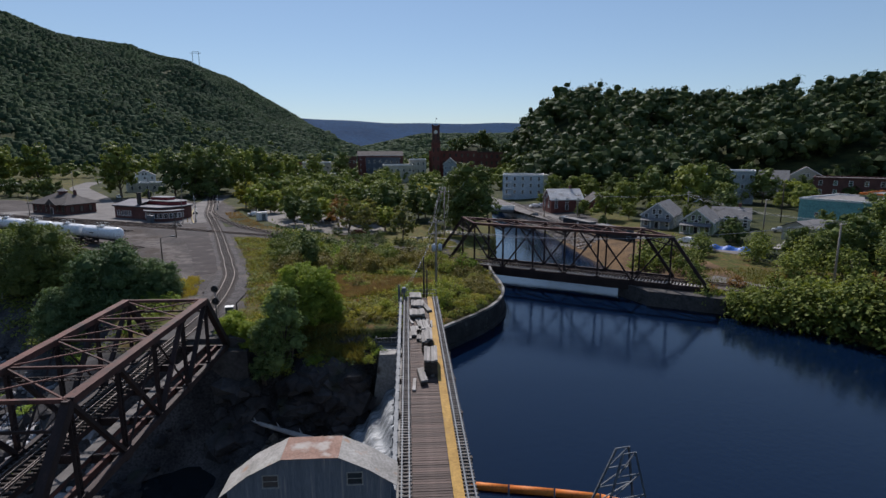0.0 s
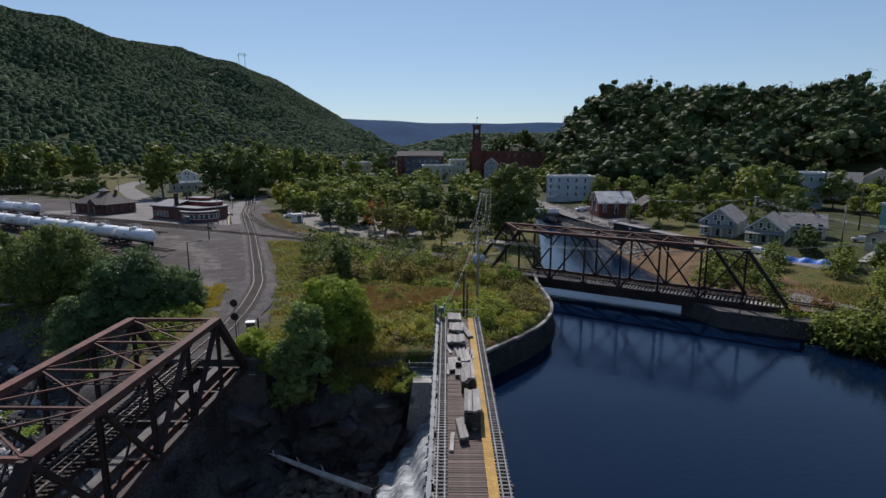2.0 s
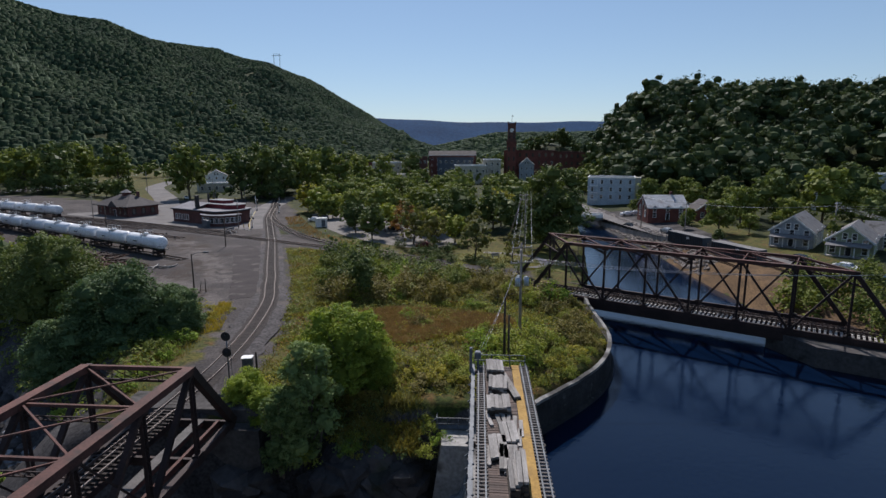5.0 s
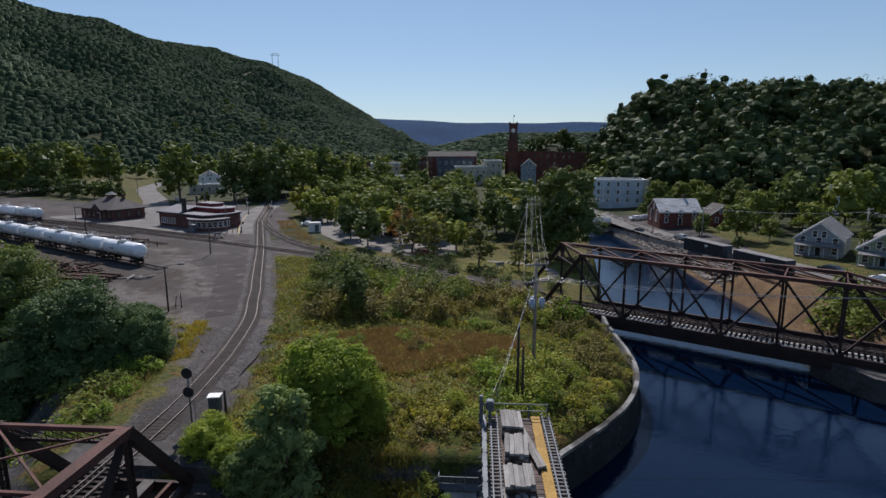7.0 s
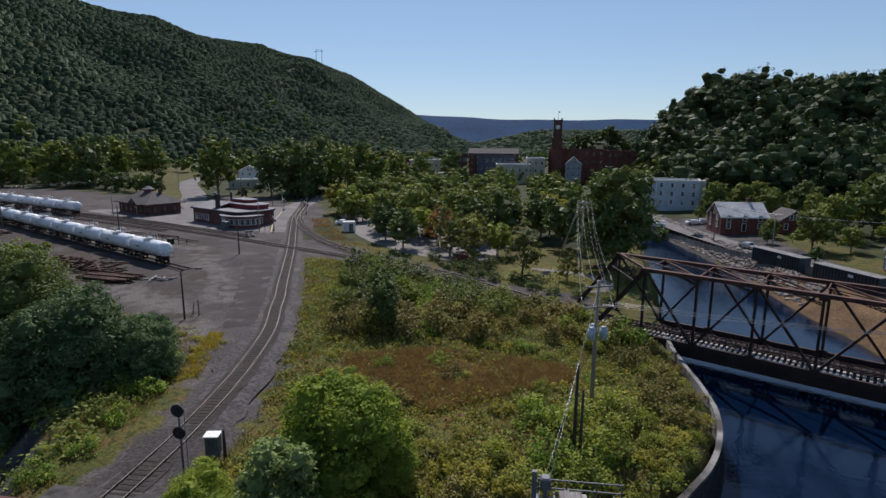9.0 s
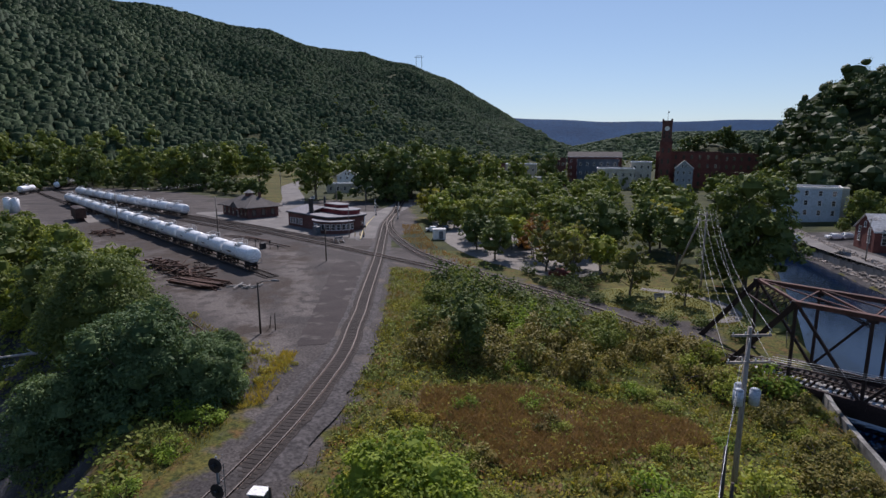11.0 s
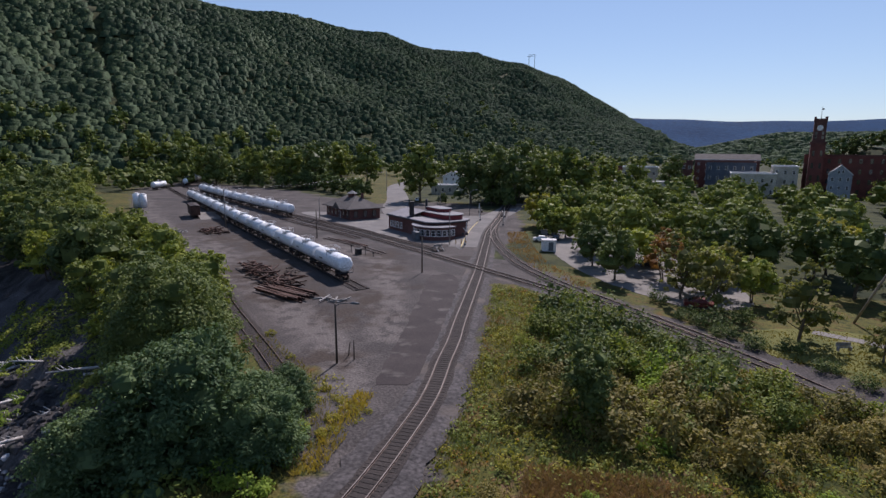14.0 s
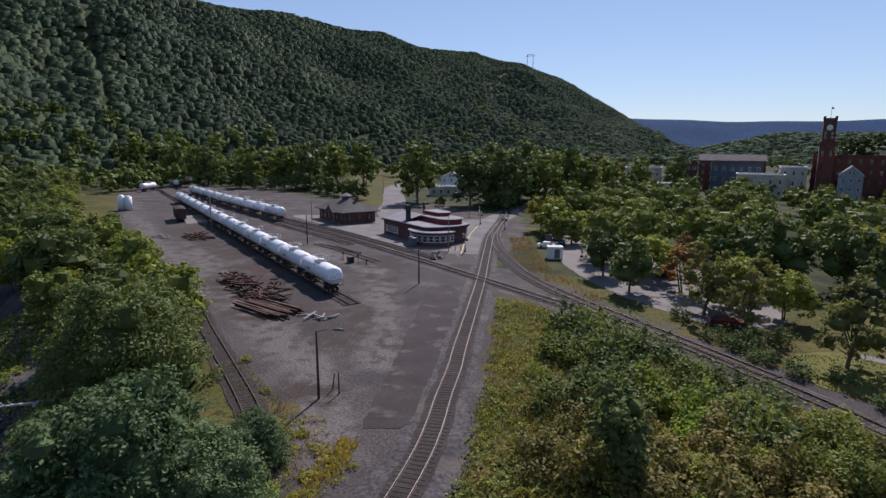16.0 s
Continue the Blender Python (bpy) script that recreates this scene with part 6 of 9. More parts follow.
# forest green shifted towards blue, so the base colour includes distance haze
CANOPY_HAZED = mat("hazed_canopy", (0.034, 0.056, 0.031), (0.054, 0.080, 0.039), 0.012, 0.9, 0.6, fine=0.55, island=0.2, depth=1.2, spec=0.1)
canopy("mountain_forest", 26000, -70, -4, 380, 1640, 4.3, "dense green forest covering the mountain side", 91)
canopy("valley_forest", 7000, -8, 40, 640, 1720, 7.0, "wooded low hills beyond the town", 92, 1.0)
# deep blue base colour: aerial haze painted onto the distant woods
FAR_WOODS_HAZED = mat("far_forest", (0.005, 0.029, 0.078), (0.009, 0.042, 0.104), 0.004, 0.95, 0.6, fine=0.06, depth=8, spec=0.05)


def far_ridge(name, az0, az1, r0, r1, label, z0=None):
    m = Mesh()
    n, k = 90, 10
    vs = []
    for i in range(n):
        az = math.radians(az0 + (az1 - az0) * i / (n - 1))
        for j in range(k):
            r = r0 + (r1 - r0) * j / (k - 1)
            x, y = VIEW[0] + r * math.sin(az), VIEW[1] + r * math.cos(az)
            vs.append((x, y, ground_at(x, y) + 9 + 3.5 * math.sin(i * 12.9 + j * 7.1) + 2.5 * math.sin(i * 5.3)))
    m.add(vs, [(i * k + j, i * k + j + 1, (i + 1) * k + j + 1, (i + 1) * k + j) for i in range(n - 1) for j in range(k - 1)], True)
    return solid(name, m, FAR_WOODS_HAZED, label, "forest", kind="structure")


far_ridge("far_forest", -40, 62, 2250, 3700, "distant wooded ridge across the valley, blue haze in its colour")


# ---- buildings ----
FRAME_MESH, PANE_MESH = {}, {}


def window(parent, x, y, z, w, h, face, trim=None, rows=2):
    """A window set on a wall: frame, panes and sill. face: degrees the wall looks to (0: -y of the house)."""
    trim = trim or WHITE_PAINT
    key = (round(w, 2), round(h, 2), trim.name, rows)
    if key not in FRAME_MESH:
        m = Mesh()
        for sx in (-1, 1):
            m.box(sx * (w / 2 + 0.05), -0.05, -0.08, 0.11, 0.1, h + 0.16)
        m.box(0, -0.05, h, w, 0.1, 0.1).box(0, -0.08, -0.1, w + 0.3, 0.16, 0.1)
        for i in range(1, rows):
            m.box(0, -0.035, h * i / rows - 0.03, w, 0.05, 0.06)
        FRAME_MESH[key] = m.data("frame", trim)
        PANE_MESH[key] = Mesh().box(0, -0.015, 0, w, 0.03, h).data("pane", GLASS_DARK)
    a = math.radians(face)
    f = part("window", FRAME_MESH[key], None, parent)
    f.matrix_basis = pose(x, y, z, 0, 0, face)
    part("pane", PANE_MESH[key], None, f)
    return f


def door(parent, x, y, z, face, w=1.0, h=2.1, colour=None):
    m = Mesh().box(0, -0.05, 0, w + 0.2, 0.1, h + 0.1)
    d = part("door", m, colour or WHITE_PAINT, parent)
    d.matrix_basis = pose(x, y, z, 0, 0, face)
    part("door_panel", Mesh().box(0, -0.12, 0.05, w - 0.1, 0.05, h - 0.1), BLACK_PAINT if colour is None else WHITE_PAINT, d)
    return d


def gable_roof(parent, w, d, eave, rise, over, material, axis="x", t=0.18, name="roof"):
    """Two slabs over a plan w by d; the ridge runs along the axis."""
    m = Mesh()
    if axis == "x":
        k = rise / (d / 2)
        for s in (-1, 1):
            o = [(-w / 2 - over, 0, eave + rise + t), (w / 2 + over, 0, eave + rise + t), (w / 2 + over, s * (d / 2 + over), eave - over * k + t), (-w / 2 - over, s * (d / 2 + over), eave - over * k + t)]
            m.sheet(o if s < 0 else o[::-1], t)
    else:
        k = rise / (w / 2)
        for s in (-1, 1):
            o = [(0, -d / 2 - over, eave + rise + t), (0, d / 2 + over, eave + rise + t), (s * (w / 2 + over), d / 2 + over, eave - over * k + t), (s * (w / 2 + over), -d / 2 - over, eave - over * k + t)]
            m.sheet(o if s > 0 else o[::-1], t)
    return part(name, m, material, parent)


def gabled_body(w, d, eave, rise, axis="x"):
    """Walls with gable ends."""
    m = Mesh()
    if axis == "x":
        vs = [(-w / 2, -d / 2, -1), (w / 2, -d / 2, -1), (w / 2, d / 2, -1), (-w / 2, d / 2, -1), (-w / 2, -d / 2, eave), (w / 2, -d / 2, eave), (w / 2, d / 2, eave), (-w / 2, d / 2, eave), (-w / 2, 0, eave + rise), (w / 2, 0, eave + rise)]
        fs = [(0, 1, 5, 4), (1, 2, 6, 9, 5), (2, 3, 7, 6), (3, 0, 4, 8, 7), (4, 5, 9, 8), (6, 7, 8, 9)]
    else:
        vs = [(-w / 2, -d / 2, -1), (w / 2, -d / 2, -1), (w / 2, d / 2, -1), (-w / 2, d / 2, -1), (-w / 2, -d / 2, eave), (w / 2, -d / 2, eave), (w / 2, d / 2, eave), (-w / 2, d / 2, eave), (0, -d / 2, eave + rise), (0, d / 2, eave + rise)]
        fs = [(0, 1, 5, 8, 4), (1, 2, 6, 5), (2, 3, 7, 9, 6), (3, 0, 4, 7), (5, 6, 9, 8), (7, 4, 8, 9)]
    return m.add(vs, fs)


def house(name, label, x, y, z, rz, w, d, eave, rise, wall, roof, axis="x", cols=3, floors=2, porch=False, chimney=False, win=(0.9, 1.4), over=0.35, gable_window=True, group="houses", trim=None, side_cols=2):
    """A gabled wooden or brick house with windows, door, porch and chimney."""
    t = thing(name, label, "house", x, y, z, rz, group)
    part("wall", gabled_body(w, d, eave, rise, axis), wall, t)
    r = gable_roof(t, w, d, eave, rise, over, roof, axis)
    part("fascia", Mesh().box(0, -d / 2 - over - 0.03, eave - 0.12 - (over * rise / (d / 2) if axis == "x" else 0), w + 2 * over, 0.06, 0.24) if axis == "x" else Mesh().beam((-w / 2 - over, -d / 2 - over - .03, eave - over * rise / (w / 2)), (0, -d / 2 - over - .03, eave + rise), 0.06, 0.3).beam((w / 2 + over, -d / 2 - over - .03, eave - over * rise / (w / 2)), (0, -d / 2 - over - .03, eave + rise), 0.06, 0.3), WHITE_PAINT, t)
    fh = eave / floors
    for f in range(floors):
        for c in range(cols):
            if f == 0 and c == cols // 2:
                door(t, -w / 2 + w * (c + .5) / cols, -d / 2, 0, 0)
                continue
            window(t, -w / 2 + w * (c + .5) / cols, -d / 2, f * fh + 0.85, *win, 0, trim)
        for c in range(side_cols):
            for s, face in ((-1, 270), (1, 90)):
                window(t, s * w / 2, -d / 2 + d * (c + .5) / side_cols, f * fh + 0.85, *win, face, trim)
    if gable_window:
        if axis == "x":
            for s, face in ((-1, 270), (1, 90)):
                window(t, s * w / 2, 0, eave + 0.4, 0.8, 1.2, face, trim)
        else:
            for dx in (-0.8, 0.8):
                window(t, dx, -d / 2, eave + 0.35, 0.8, 1.3, 0, trim)
    if porch:
        p = part("porch", Mesh().box(0, -d / 2 - 1.0, 0.2, w * 0.9, 2.0, 0.2), GREY_WOOD, t)
        part("porch_roof", Mesh().sheet([(-w * .47, -d / 2 - 2.2, 2.6), (w * .47, -d / 2 - 2.2, 2.6), (w * .47, -d / 2, 3.2), (-w * .47, -d / 2, 3.2)], 0.15), roof, p)
        for i in range(4):
            part("porch_post", Mesh().box(-w * .43 + w * .86 * i / 3, -d / 2 - 1.9, 0.3, 0.16, 0.16, 2.3), WHITE_PAINT, p)
    if chimney:
        part("chimney", Mesh().box(w * 0.22, 0.4, eave + rise * 0.4, 0.7, 0.7, rise * 0.6 + 1.1).box(w * 0.22, 0.4, eave + rise + 1.05, 0.85, 0.85, 0.15), BRICK_DARK, t)
    return t


def block(name, label, x, y, z, rz, w, d, h, wall, floors, cols, group="town buildings", cap=None, win=(1.1, 1.7), sides=3, category="building", trim=None, roof=None):
    """A flat-roofed block with a parapet and rows of windows on three sides."""
    t = thing(name, label, category, x, y, z, rz, group)
    part("wall", Mesh().box(0, 0, -3, w, d, h + 3), wall, t)
    m = Mesh()
    for sx, sy, lx, ly in ((0, -d / 2, w + .3, .35), (0, d / 2, w + .3, .35), (-w / 2, 0, .35, d - .3), (w / 2, 0, .35, d - .3)):
        m.box(sx, sy, h, lx, ly, 0.55)
    part("parapet", m, cap or wall, t)
    part("roof", Mesh().box(0, 0, h, w - .4, d - .4, 0.1), roof or ROOF_GREY, t)
    fh = h / floors
    for f in range(floors):
        for c in range(cols):
            window(t, -w / 2 + w * (c + .5) / cols, -d / 2, f * fh + fh * 0.28, *win, 0, trim)
        for c in range(sides):
            for s, face in ((-1, 270), (1, 90)):
                window(t, s * w / 2, -d / 2 + d * (c + .5) / sides, f * fh + fh * 0.28, *win, face, trim)
    return t


# brick depot with a hipped roof and cupola
depot = thing("depot", "low brick railway depot with a wide hipped roof and cupola", "station building", -126.5, 204.0, -0.25, -27)
part("wall", Mesh().box(0, 0, -0.3, 19, 11, 4.3), BRICK_DARK, depot)
hip = Mesh()
E_, R_ = (21.5, 13.5, 3.7), (6.0, 7.3)
hip.add([(-E_[0] / 2, -E_[1] / 2, E_[2]), (E_[0] / 2, -E_[1] / 2, E_[2]), (E_[0] / 2, E_[1] / 2, E_[2]), (-E_[0] / 2, E_[1] / 2, E_[2]), (-R_[0] / 2, 0, R_[1]), (R_[0] / 2, 0, R_[1]),
         (-E_[0] / 2, -E_[1] / 2, E_[2] - .25), (E_[0] / 2, -E_[1] / 2, E_[2] - .25), (E_[0] / 2, E_[1] / 2, E_[2] - .25), (-E_[0] / 2, E_[1] / 2, E_[2] - .25)],
        [(0, 1, 5, 4), (1, 2, 5), (2, 3, 4, 5), (3, 0, 4), (6, 7, 1, 0), (7, 8, 2, 1), (8, 9, 3, 2), (9, 6, 0, 3), (9, 8, 7, 6)])
part("roof", hip, ROOF_DARK, depot, "dark shingle hipped roof")
hb = Mesh().add([(2.5, -8.6, 3.75), (8.5, -8.6, 3.75), (5.5, -8.6, 5.9), (5.5, -2.6, 5.9), (2.5, -6.2, 3.75), (8.5, -6.2, 3.75)], [(0, 1, 2), (1, 5, 3, 2), (4, 0, 2, 3)])
part("gable", hb, ROOF_DARK, depot)
cup = part("cupola", Mesh().prism([(math.cos(a) * 1.5, math.sin(a) * 1.5) for a in np.linspace(0, 2 * math.pi, 9)[:-1]], 6.2, 8.0), BRICK_DARK, depot)
part("cupola_roof", Mesh().add([(math.cos(a) * 2.0, math.sin(a) * 2.0, 7.9) for a in np.linspace(0, 2 * math.pi, 9)[:-1]] + [(0, 0, 9.0)], [(i, (i + 1) % 8, 8) for i in range(8)] + [tuple(reversed(range(8)))]), ROOF_GREY, cup)
part("finial", Mesh().cyl((0, 0, 8.8), (0, 0, 10.6), 0.07, 0.02), STEEL_DARK, cup)
part("chimney", Mesh().box(4.5, 1.5, 5.0, 0.9, 0.7, 3.2), BRICK_DARK, depot)
for i in range(6):
    if i != 3:
        window(depot, -7.8 + i * 3.1, -5.5, 0.9, 1.3, 2.0, 0, STEEL_DARK)
door(depot, 1.5, -5.5, -0.1, 0, 1.3, 2.4)
for i in range(3):
    window(depot, 9.5, -3.4 + i * 3.4, 0.9, 1.2, 1.9, 90, STEEL_DARK)
    window(depot, -9.5, -3.4 + i * 3.4, 0.9, 1.2, 1.9, 270, STEEL_DARK)

ROOF_LAV = mat("grey_membrane", (0.16, 0.155, 0.168), (0.235, 0.225, 0.24), 0.3, 0.8, 0.15, stain=(0.20, 0.19, 0.20), stain_scale=0.3)
# round-fronted brick station with stepped white roof
stn = thing("station_diner", "brick building with a curved windowed bay and white stepped roof", "building", -86, 186.5, -0.25, -28)


def rounded_plan(w, d, r, n=9):
    """A plan whose +x end is bowed."""
    pts = [(-w / 2, d / 2), (-w / 2, -d / 2)]
    for i in range(n + 1):
        a = -math.pi / 2 + math.pi * i / n
        pts.append((w / 2 - r + math.cos(a) * r, math.sin(a) * d / 2))
    return pts


part("wall", Mesh().prism(rounded_plan(24, 13, 3.0), -0.4, 4.2), BRICK_DARK, stn)
part("roof", Mesh().prism(rounded_plan(25.0, 14.0, 3.3), 4.2, 4.42), ROOF_LAV, stn, "grey membrane roof")
part("fascia", Mesh().prism(rounded_plan(25.1, 14.1, 3.35), 3.95, 4.195), BLACK_PAINT, stn, "dark fascia board")
up = part("upper_storey", Mesh().prism(rounded_plan(13.5, 6.5, 3.0), 4.42, 5.6), RED_TRIM, stn, "dark red raised storey")
up.location = (3.4, 2.6, 0)
part("upper_roof", Mesh().prism(rounded_plan(14.1, 7.1, 3.2), 5.6, 5.78), ROOF_LAV, up)
up2 = part("roof_monitor", Mesh().prism(rounded_plan(8.0, 4.0, 1.8), 5.78, 6.6), RED_TRIM, up)
up2.location = (-3.6, 1.2, 0)
part("monitor_roof", Mesh().prism(rounded_plan(8.5, 4.5, 1.9), 6.6, 6.76), ROOF_LAV, up).location = (-3.6, 1.2, 0)
part("wing_roof", Mesh().sheet([(-12.3, -6.8, 4.46), (-1.5, -6.8, 4.46), (-1.5, 0, 6.0), (-12.3, 0, 6.0)], 0.12).sheet([(-12.3, 0, 6.0), (-1.5, 0, 6.0), (-1.5, 6.8, 4.46), (-12.3, 6.8, 4.46)], 0.12), ROOF_LAV, stn, "low pitched wing roof")
# windowed bay round the bowed end
BAY = np.linspace(math.radians(-165), math.radians(25), 14)
bay = part("bay", Mesh().prism([(8.6 + math.cos(a) * 6.2, -3.4 + math.sin(a) * 5.6) for a in BAY], -0.4, 3.3), BRICK_DARK, stn, "bowed front bay")
part("bay_roof", Mesh().prism([(8.6 + math.cos(a) * 6.8, -3.4 + math.sin(a) * 6.2) for a in BAY], 3.3, 3.5), ROOF_LAV, bay)
for a0, a1 in zip(BAY[:-1], BAY[1:]):
    a = (a0 + a1) / 2
    x, y = 8.6 + math.cos(a) * 6.17, -3.4 + math.sin(a) * 5.57
    face = math.degrees(math.atan2(math.sin(a) / 5.6, math.cos(a) / 6.2)) + 90
    w = window(stn, x, y, 1.15, 1.0, 1.45, face, rows=2)
    part("panel", Mesh().box(0, -0.04, -1.3, 1.3, 0.06, 1.1), BRICK_DARK, w)
part("chimney", Mesh().box(-1.8, -4.6, 4.2, 1.1, 0.9, 4.4).box(-1.8, -4.6, 8.5, 1.3, 1.1, 0.2), BLACK_PAINT, stn, "tall dark chimney")
part("flue", Mesh().cyl((-8.2, 4.2, 4.2), (-8.2, 4.2, 8.4), 0.35).cyl((-8.2, 4.2, 4.3), (-8.2, 4.2, 5.2), 0.7), BLACK_PAINT, stn, "black flue pipe")
for i in range(4):
    window(stn, -10.2 + i * 1.9, -6.5, 1.0, 1.0, 1.6, 0)
for i in range(2):
    part("roof_unit", Mesh().rounded(-7 + i * 3, 3.5, 4.55, 1.4, 1.2, 0.9, 0.08), GALV, stn, "roof vent unit")
part("tank", Mesh().rounded(10.5, -10.6, -0.2, 2.2, 1.3, 2.6, 0.15), GALV, stn, "grey utility box by the bay")

# outlying houses by the yard
shed = house("barn", "pale barn with a grey metal roof behind the yard", -322, 345, 0, 28, 15, 12, 9.0, 3.0, WALL_CREAM, ROOF_WHITE, "y", 3, 2, group="outbuildings")
white_h = house("white_house", "white gabled house among dark trees", -161, 345, 0.5, 25, 12, 10, 6, 3.2, WHITE_PAINT, ROOF_GREY, "y", 3, 2, group="outbuildings")
low_h = block("store", "low store with a flat white roof", -142, 304, 0, 32, 18, 9, 4.2, WALL_CREAM, 1, 5, "outbuildings", WHITE_PAINT, roof=ROOF_WHITE)
pump = thing("utility_shed", "white metal utility shed beside the car park", "shed", -47.5, 175.5, -0.2, 25)
part("body", Mesh().rounded(0, 0, 0, 3.2, 2.4, 2.5, 0.08), WHITE_PAINT, pump)
part("lid", Mesh().box(0, 0, 2.5, 3.4, 2.6, 0.15), ROOF_WHITE, pump)
part("door", Mesh().box(0.4, -1.23, 0.15, 1.1, 0.05, 2.0), GALV, pump)

# canal side houses
blue = block("tenement", "pale blue three-storey wooden tenement house", 54, 245, 1.6, -14, 18, 12, 9.0, WALL_BLUE, 3, 5, "canal houses", WHITE_PAINT, (0.9, 1.5), 3, "house", roof=ROOF_GREY)
part("rear_wing", Mesh().box(9, 6, -2, 5, 8, 11.0), WALL_CREAM, blue)
for i in range(3):
    part("balcony", Mesh().box(-6.6, -6.8, 0.3 + 2.8 * i, 3.0, 1.7, 0.15).box(-8.0, -7.5, 0.3 + 2.8 * i, 0.14, 0.14, 2.9).box(-5.2, -7.5, 0.3 + 2.8 * i, 0.14, 0.14, 2.9), WHITE_PAINT, blue)
house("brick_house", "red brick house with a pale metal roof and chimneys", 57.5, 191, 0.9, 3, 12, 9.5, 3.9, 3.3, BRICK_RED, ROOF_WHITE, "x", 3, 2, chimney=True, group="canal houses", side_cols=2)
house("brick_cottage", "small dark red cottage with a grey roof", 70, 190, 0.9, 3, 8, 7, 3.0, 2.8, BRICK_RED, ROOF_DARK, "y", 2, 1, group="canal houses")
house("grey_house", "blue-grey gabled house with a white porch", 74.5, 146.5, 0.5, -38, 8.6, 13.5, 3.9, 3.4, WALL_GREYBLUE, ROOF_GREY, "y", 3, 2, porch=True, group="canal houses")
gh = house("green_house", "sage green house with a grey roof and porch", 80.0, 135.5, 0.5, -38, 8.2, 12.5, 3.4, 3.2, WALL_GREEN, ROOF_GREY, "y", 3, 2, porch=True, group="canal houses")
house("green_annex", "cream annex with a grey hipped roof", 91.5, 140.5, 0.5, -30, 9.5, 8, 3.4, 2.6, WALL_CREAM, ROOF_GREY, "x", 4, 2, chimney=True, group="canal houses")
house("garage", "low grey garage with a shallow roof", 98, 118.5, 1.6, 20, 9, 7, 2.6, 1.4, WALL_CREAM, ROOF_GREY, "x", 2, 1, group="canal houses", gable_window=False)
block("tall_house", "grey-white three-storey house on the slope", 135, 209, 2, -30, 11, 11, 11.5, WALL_GREYBLUE, 3, 4, "hillside houses", WHITE_PAINT, (0.9, 1.5), 3, "house", roof=ROOF_WHITE)
block("white_block", "white flat-roofed building on the slope", 124, 216, 2, -30, 13, 8, 9.5, WHITE_PAINT, 3, 5, "hillside houses", WHITE_PAINT, (0.9, 1.4), 3, "house", roof=ROOF_WHITE)
house("beige_house", "large beige house with a dark roof", 176, 226, 3, -35, 15, 11, 7.0, 4.5, WALL_CREAM, ROOF_DARK, "y", 4, 2, group="hillside houses")
house("beige_annex", "beige annex below the wooded hill", 160, 224, 3, -35, 11, 9, 6.5, 3.5, WALL_CREAM, ROOF_GREY, "x", 3, 2, group="hillside houses")
teal = block("teal_store", "teal-clad shop building with a flat grey roof", 133, 146, 1.5, -62, 20, 24, 6.4, WALL_TEAL, 1, 2, "canal houses", WHITE_PAINT, (1.0, 1.0), 3, "shop")
part("base", Mesh().box(0, 0, -2, 19.5, 23.5, 4.6), BRICK_DARK, teal)
part("roof_unit", Mesh().rounded(2, 3, 6.5, 2.0, 1.6, 1.3, 0.1), GALV, teal, "roof vent unit")
tg = block("green_store", "dark green shop with a cream wall", 152, 150, 1.5, -62, 18, 16, 7.2, WALL_GREEN, 2, 4, "canal houses", ORANGE, (1.1, 1.2), 3, "shop")
block("dark_store", "long dark warehouse under the hill", 178, 195, 4, -40, 34, 14, 7, BRICK_DARK, 2, 7, "hillside houses", roof=ROOF_GREY)

# town centre
twr = thing("clock_tower", "tall dark brick clock tower with open belfry", "tower", 20.8, 384, 0, -3)
part("shaft", Mesh().box(0, 0, -2, 6.2, 6.2, 28), BRICK_RED, twr)
part("cornice", Mesh().box(0, 0, 26, 6.9, 6.9, 0.8), BRICK_DARK, twr)
part("belfry", Mesh().box(0, 0, 26.8, 5.2, 5.2, 10.2), BRICK_DARK, twr)
for s in (-1, 1):
    for u in (-1, 1):
        part("pinnacle", Mesh().box(s * 2.3, u * 2.3, 37, 0.9, 0.9, 1.8), BRICK_DARK, twr)
part("parapet", Mesh().box(0, 0, 37, 5.5, 5.5, 0.9), BRICK_DARK, twr)
part("flagpole", Mesh().cyl((0, 0, 37), (0, 0, 43.5), 0.12, 0.05).box(0.45, 0, 42.2, 0.9, 0.04, 0.7), STEEL_DARK, twr)
clk = part("clock_face", Mesh().cyl((0, -2.62, 33.5), (0, -2.75, 33.5), 1.3, n=20), WHITE_PAINT, twr, "pale clock face")
for fx, face in ((0, 0),):
    for z in (28.2, 30.2):
        for dx in (-1.4, 1.4):
            window(twr, dx, -2.6, z, 0.9, 1.5, 0, BRICK_DARK)
for z in (8, 14, 20):
    for dx in (-1.6, 1.6):
        window(twr, dx, -3.1, z, 1.0, 2.6, 0, BRICK_DARK)
bh = block("town_hall", "red brick town hall block with a flat roof", 34, 400, 0, -4, 34, 22, 20, BRICK_RED, 4, 8, "town buildings", BRICK_DARK, (1.3, 2.2), trim=BRICK_DARK, roof=ROOF_DARK)
part("entrance_gable", Mesh().add([(-15, -11.3, 20), (-8, -11.3, 20), (-11.5, -11.3, 24.5), (-15, -10, 20), (-8, -10, 20), (-11.5, -10, 24.5)], [(0, 1, 2), (1, 4, 5, 2), (3, 0, 2, 5), (4, 3, 5)]), BRICK_RED, bh)
block("brick_row", "long red brick commercial row", 60, 398, 0, -5, 22, 20, 19, BRICK_RED, 4, 6, "town buildings", BRICK_DARK, (1.3, 2.2), trim=BRICK_DARK, roof=ROOF_WHITE)
block("brick_row", "dark brick block with white roof parts", 79, 402, 0, -6, 18, 18, 18, BRICK_DARK, 4, 5, "town buildings", WHITE_PAINT, (1.3, 2.0), trim=BRICK_DARK, roof=ROOF_WHITE)
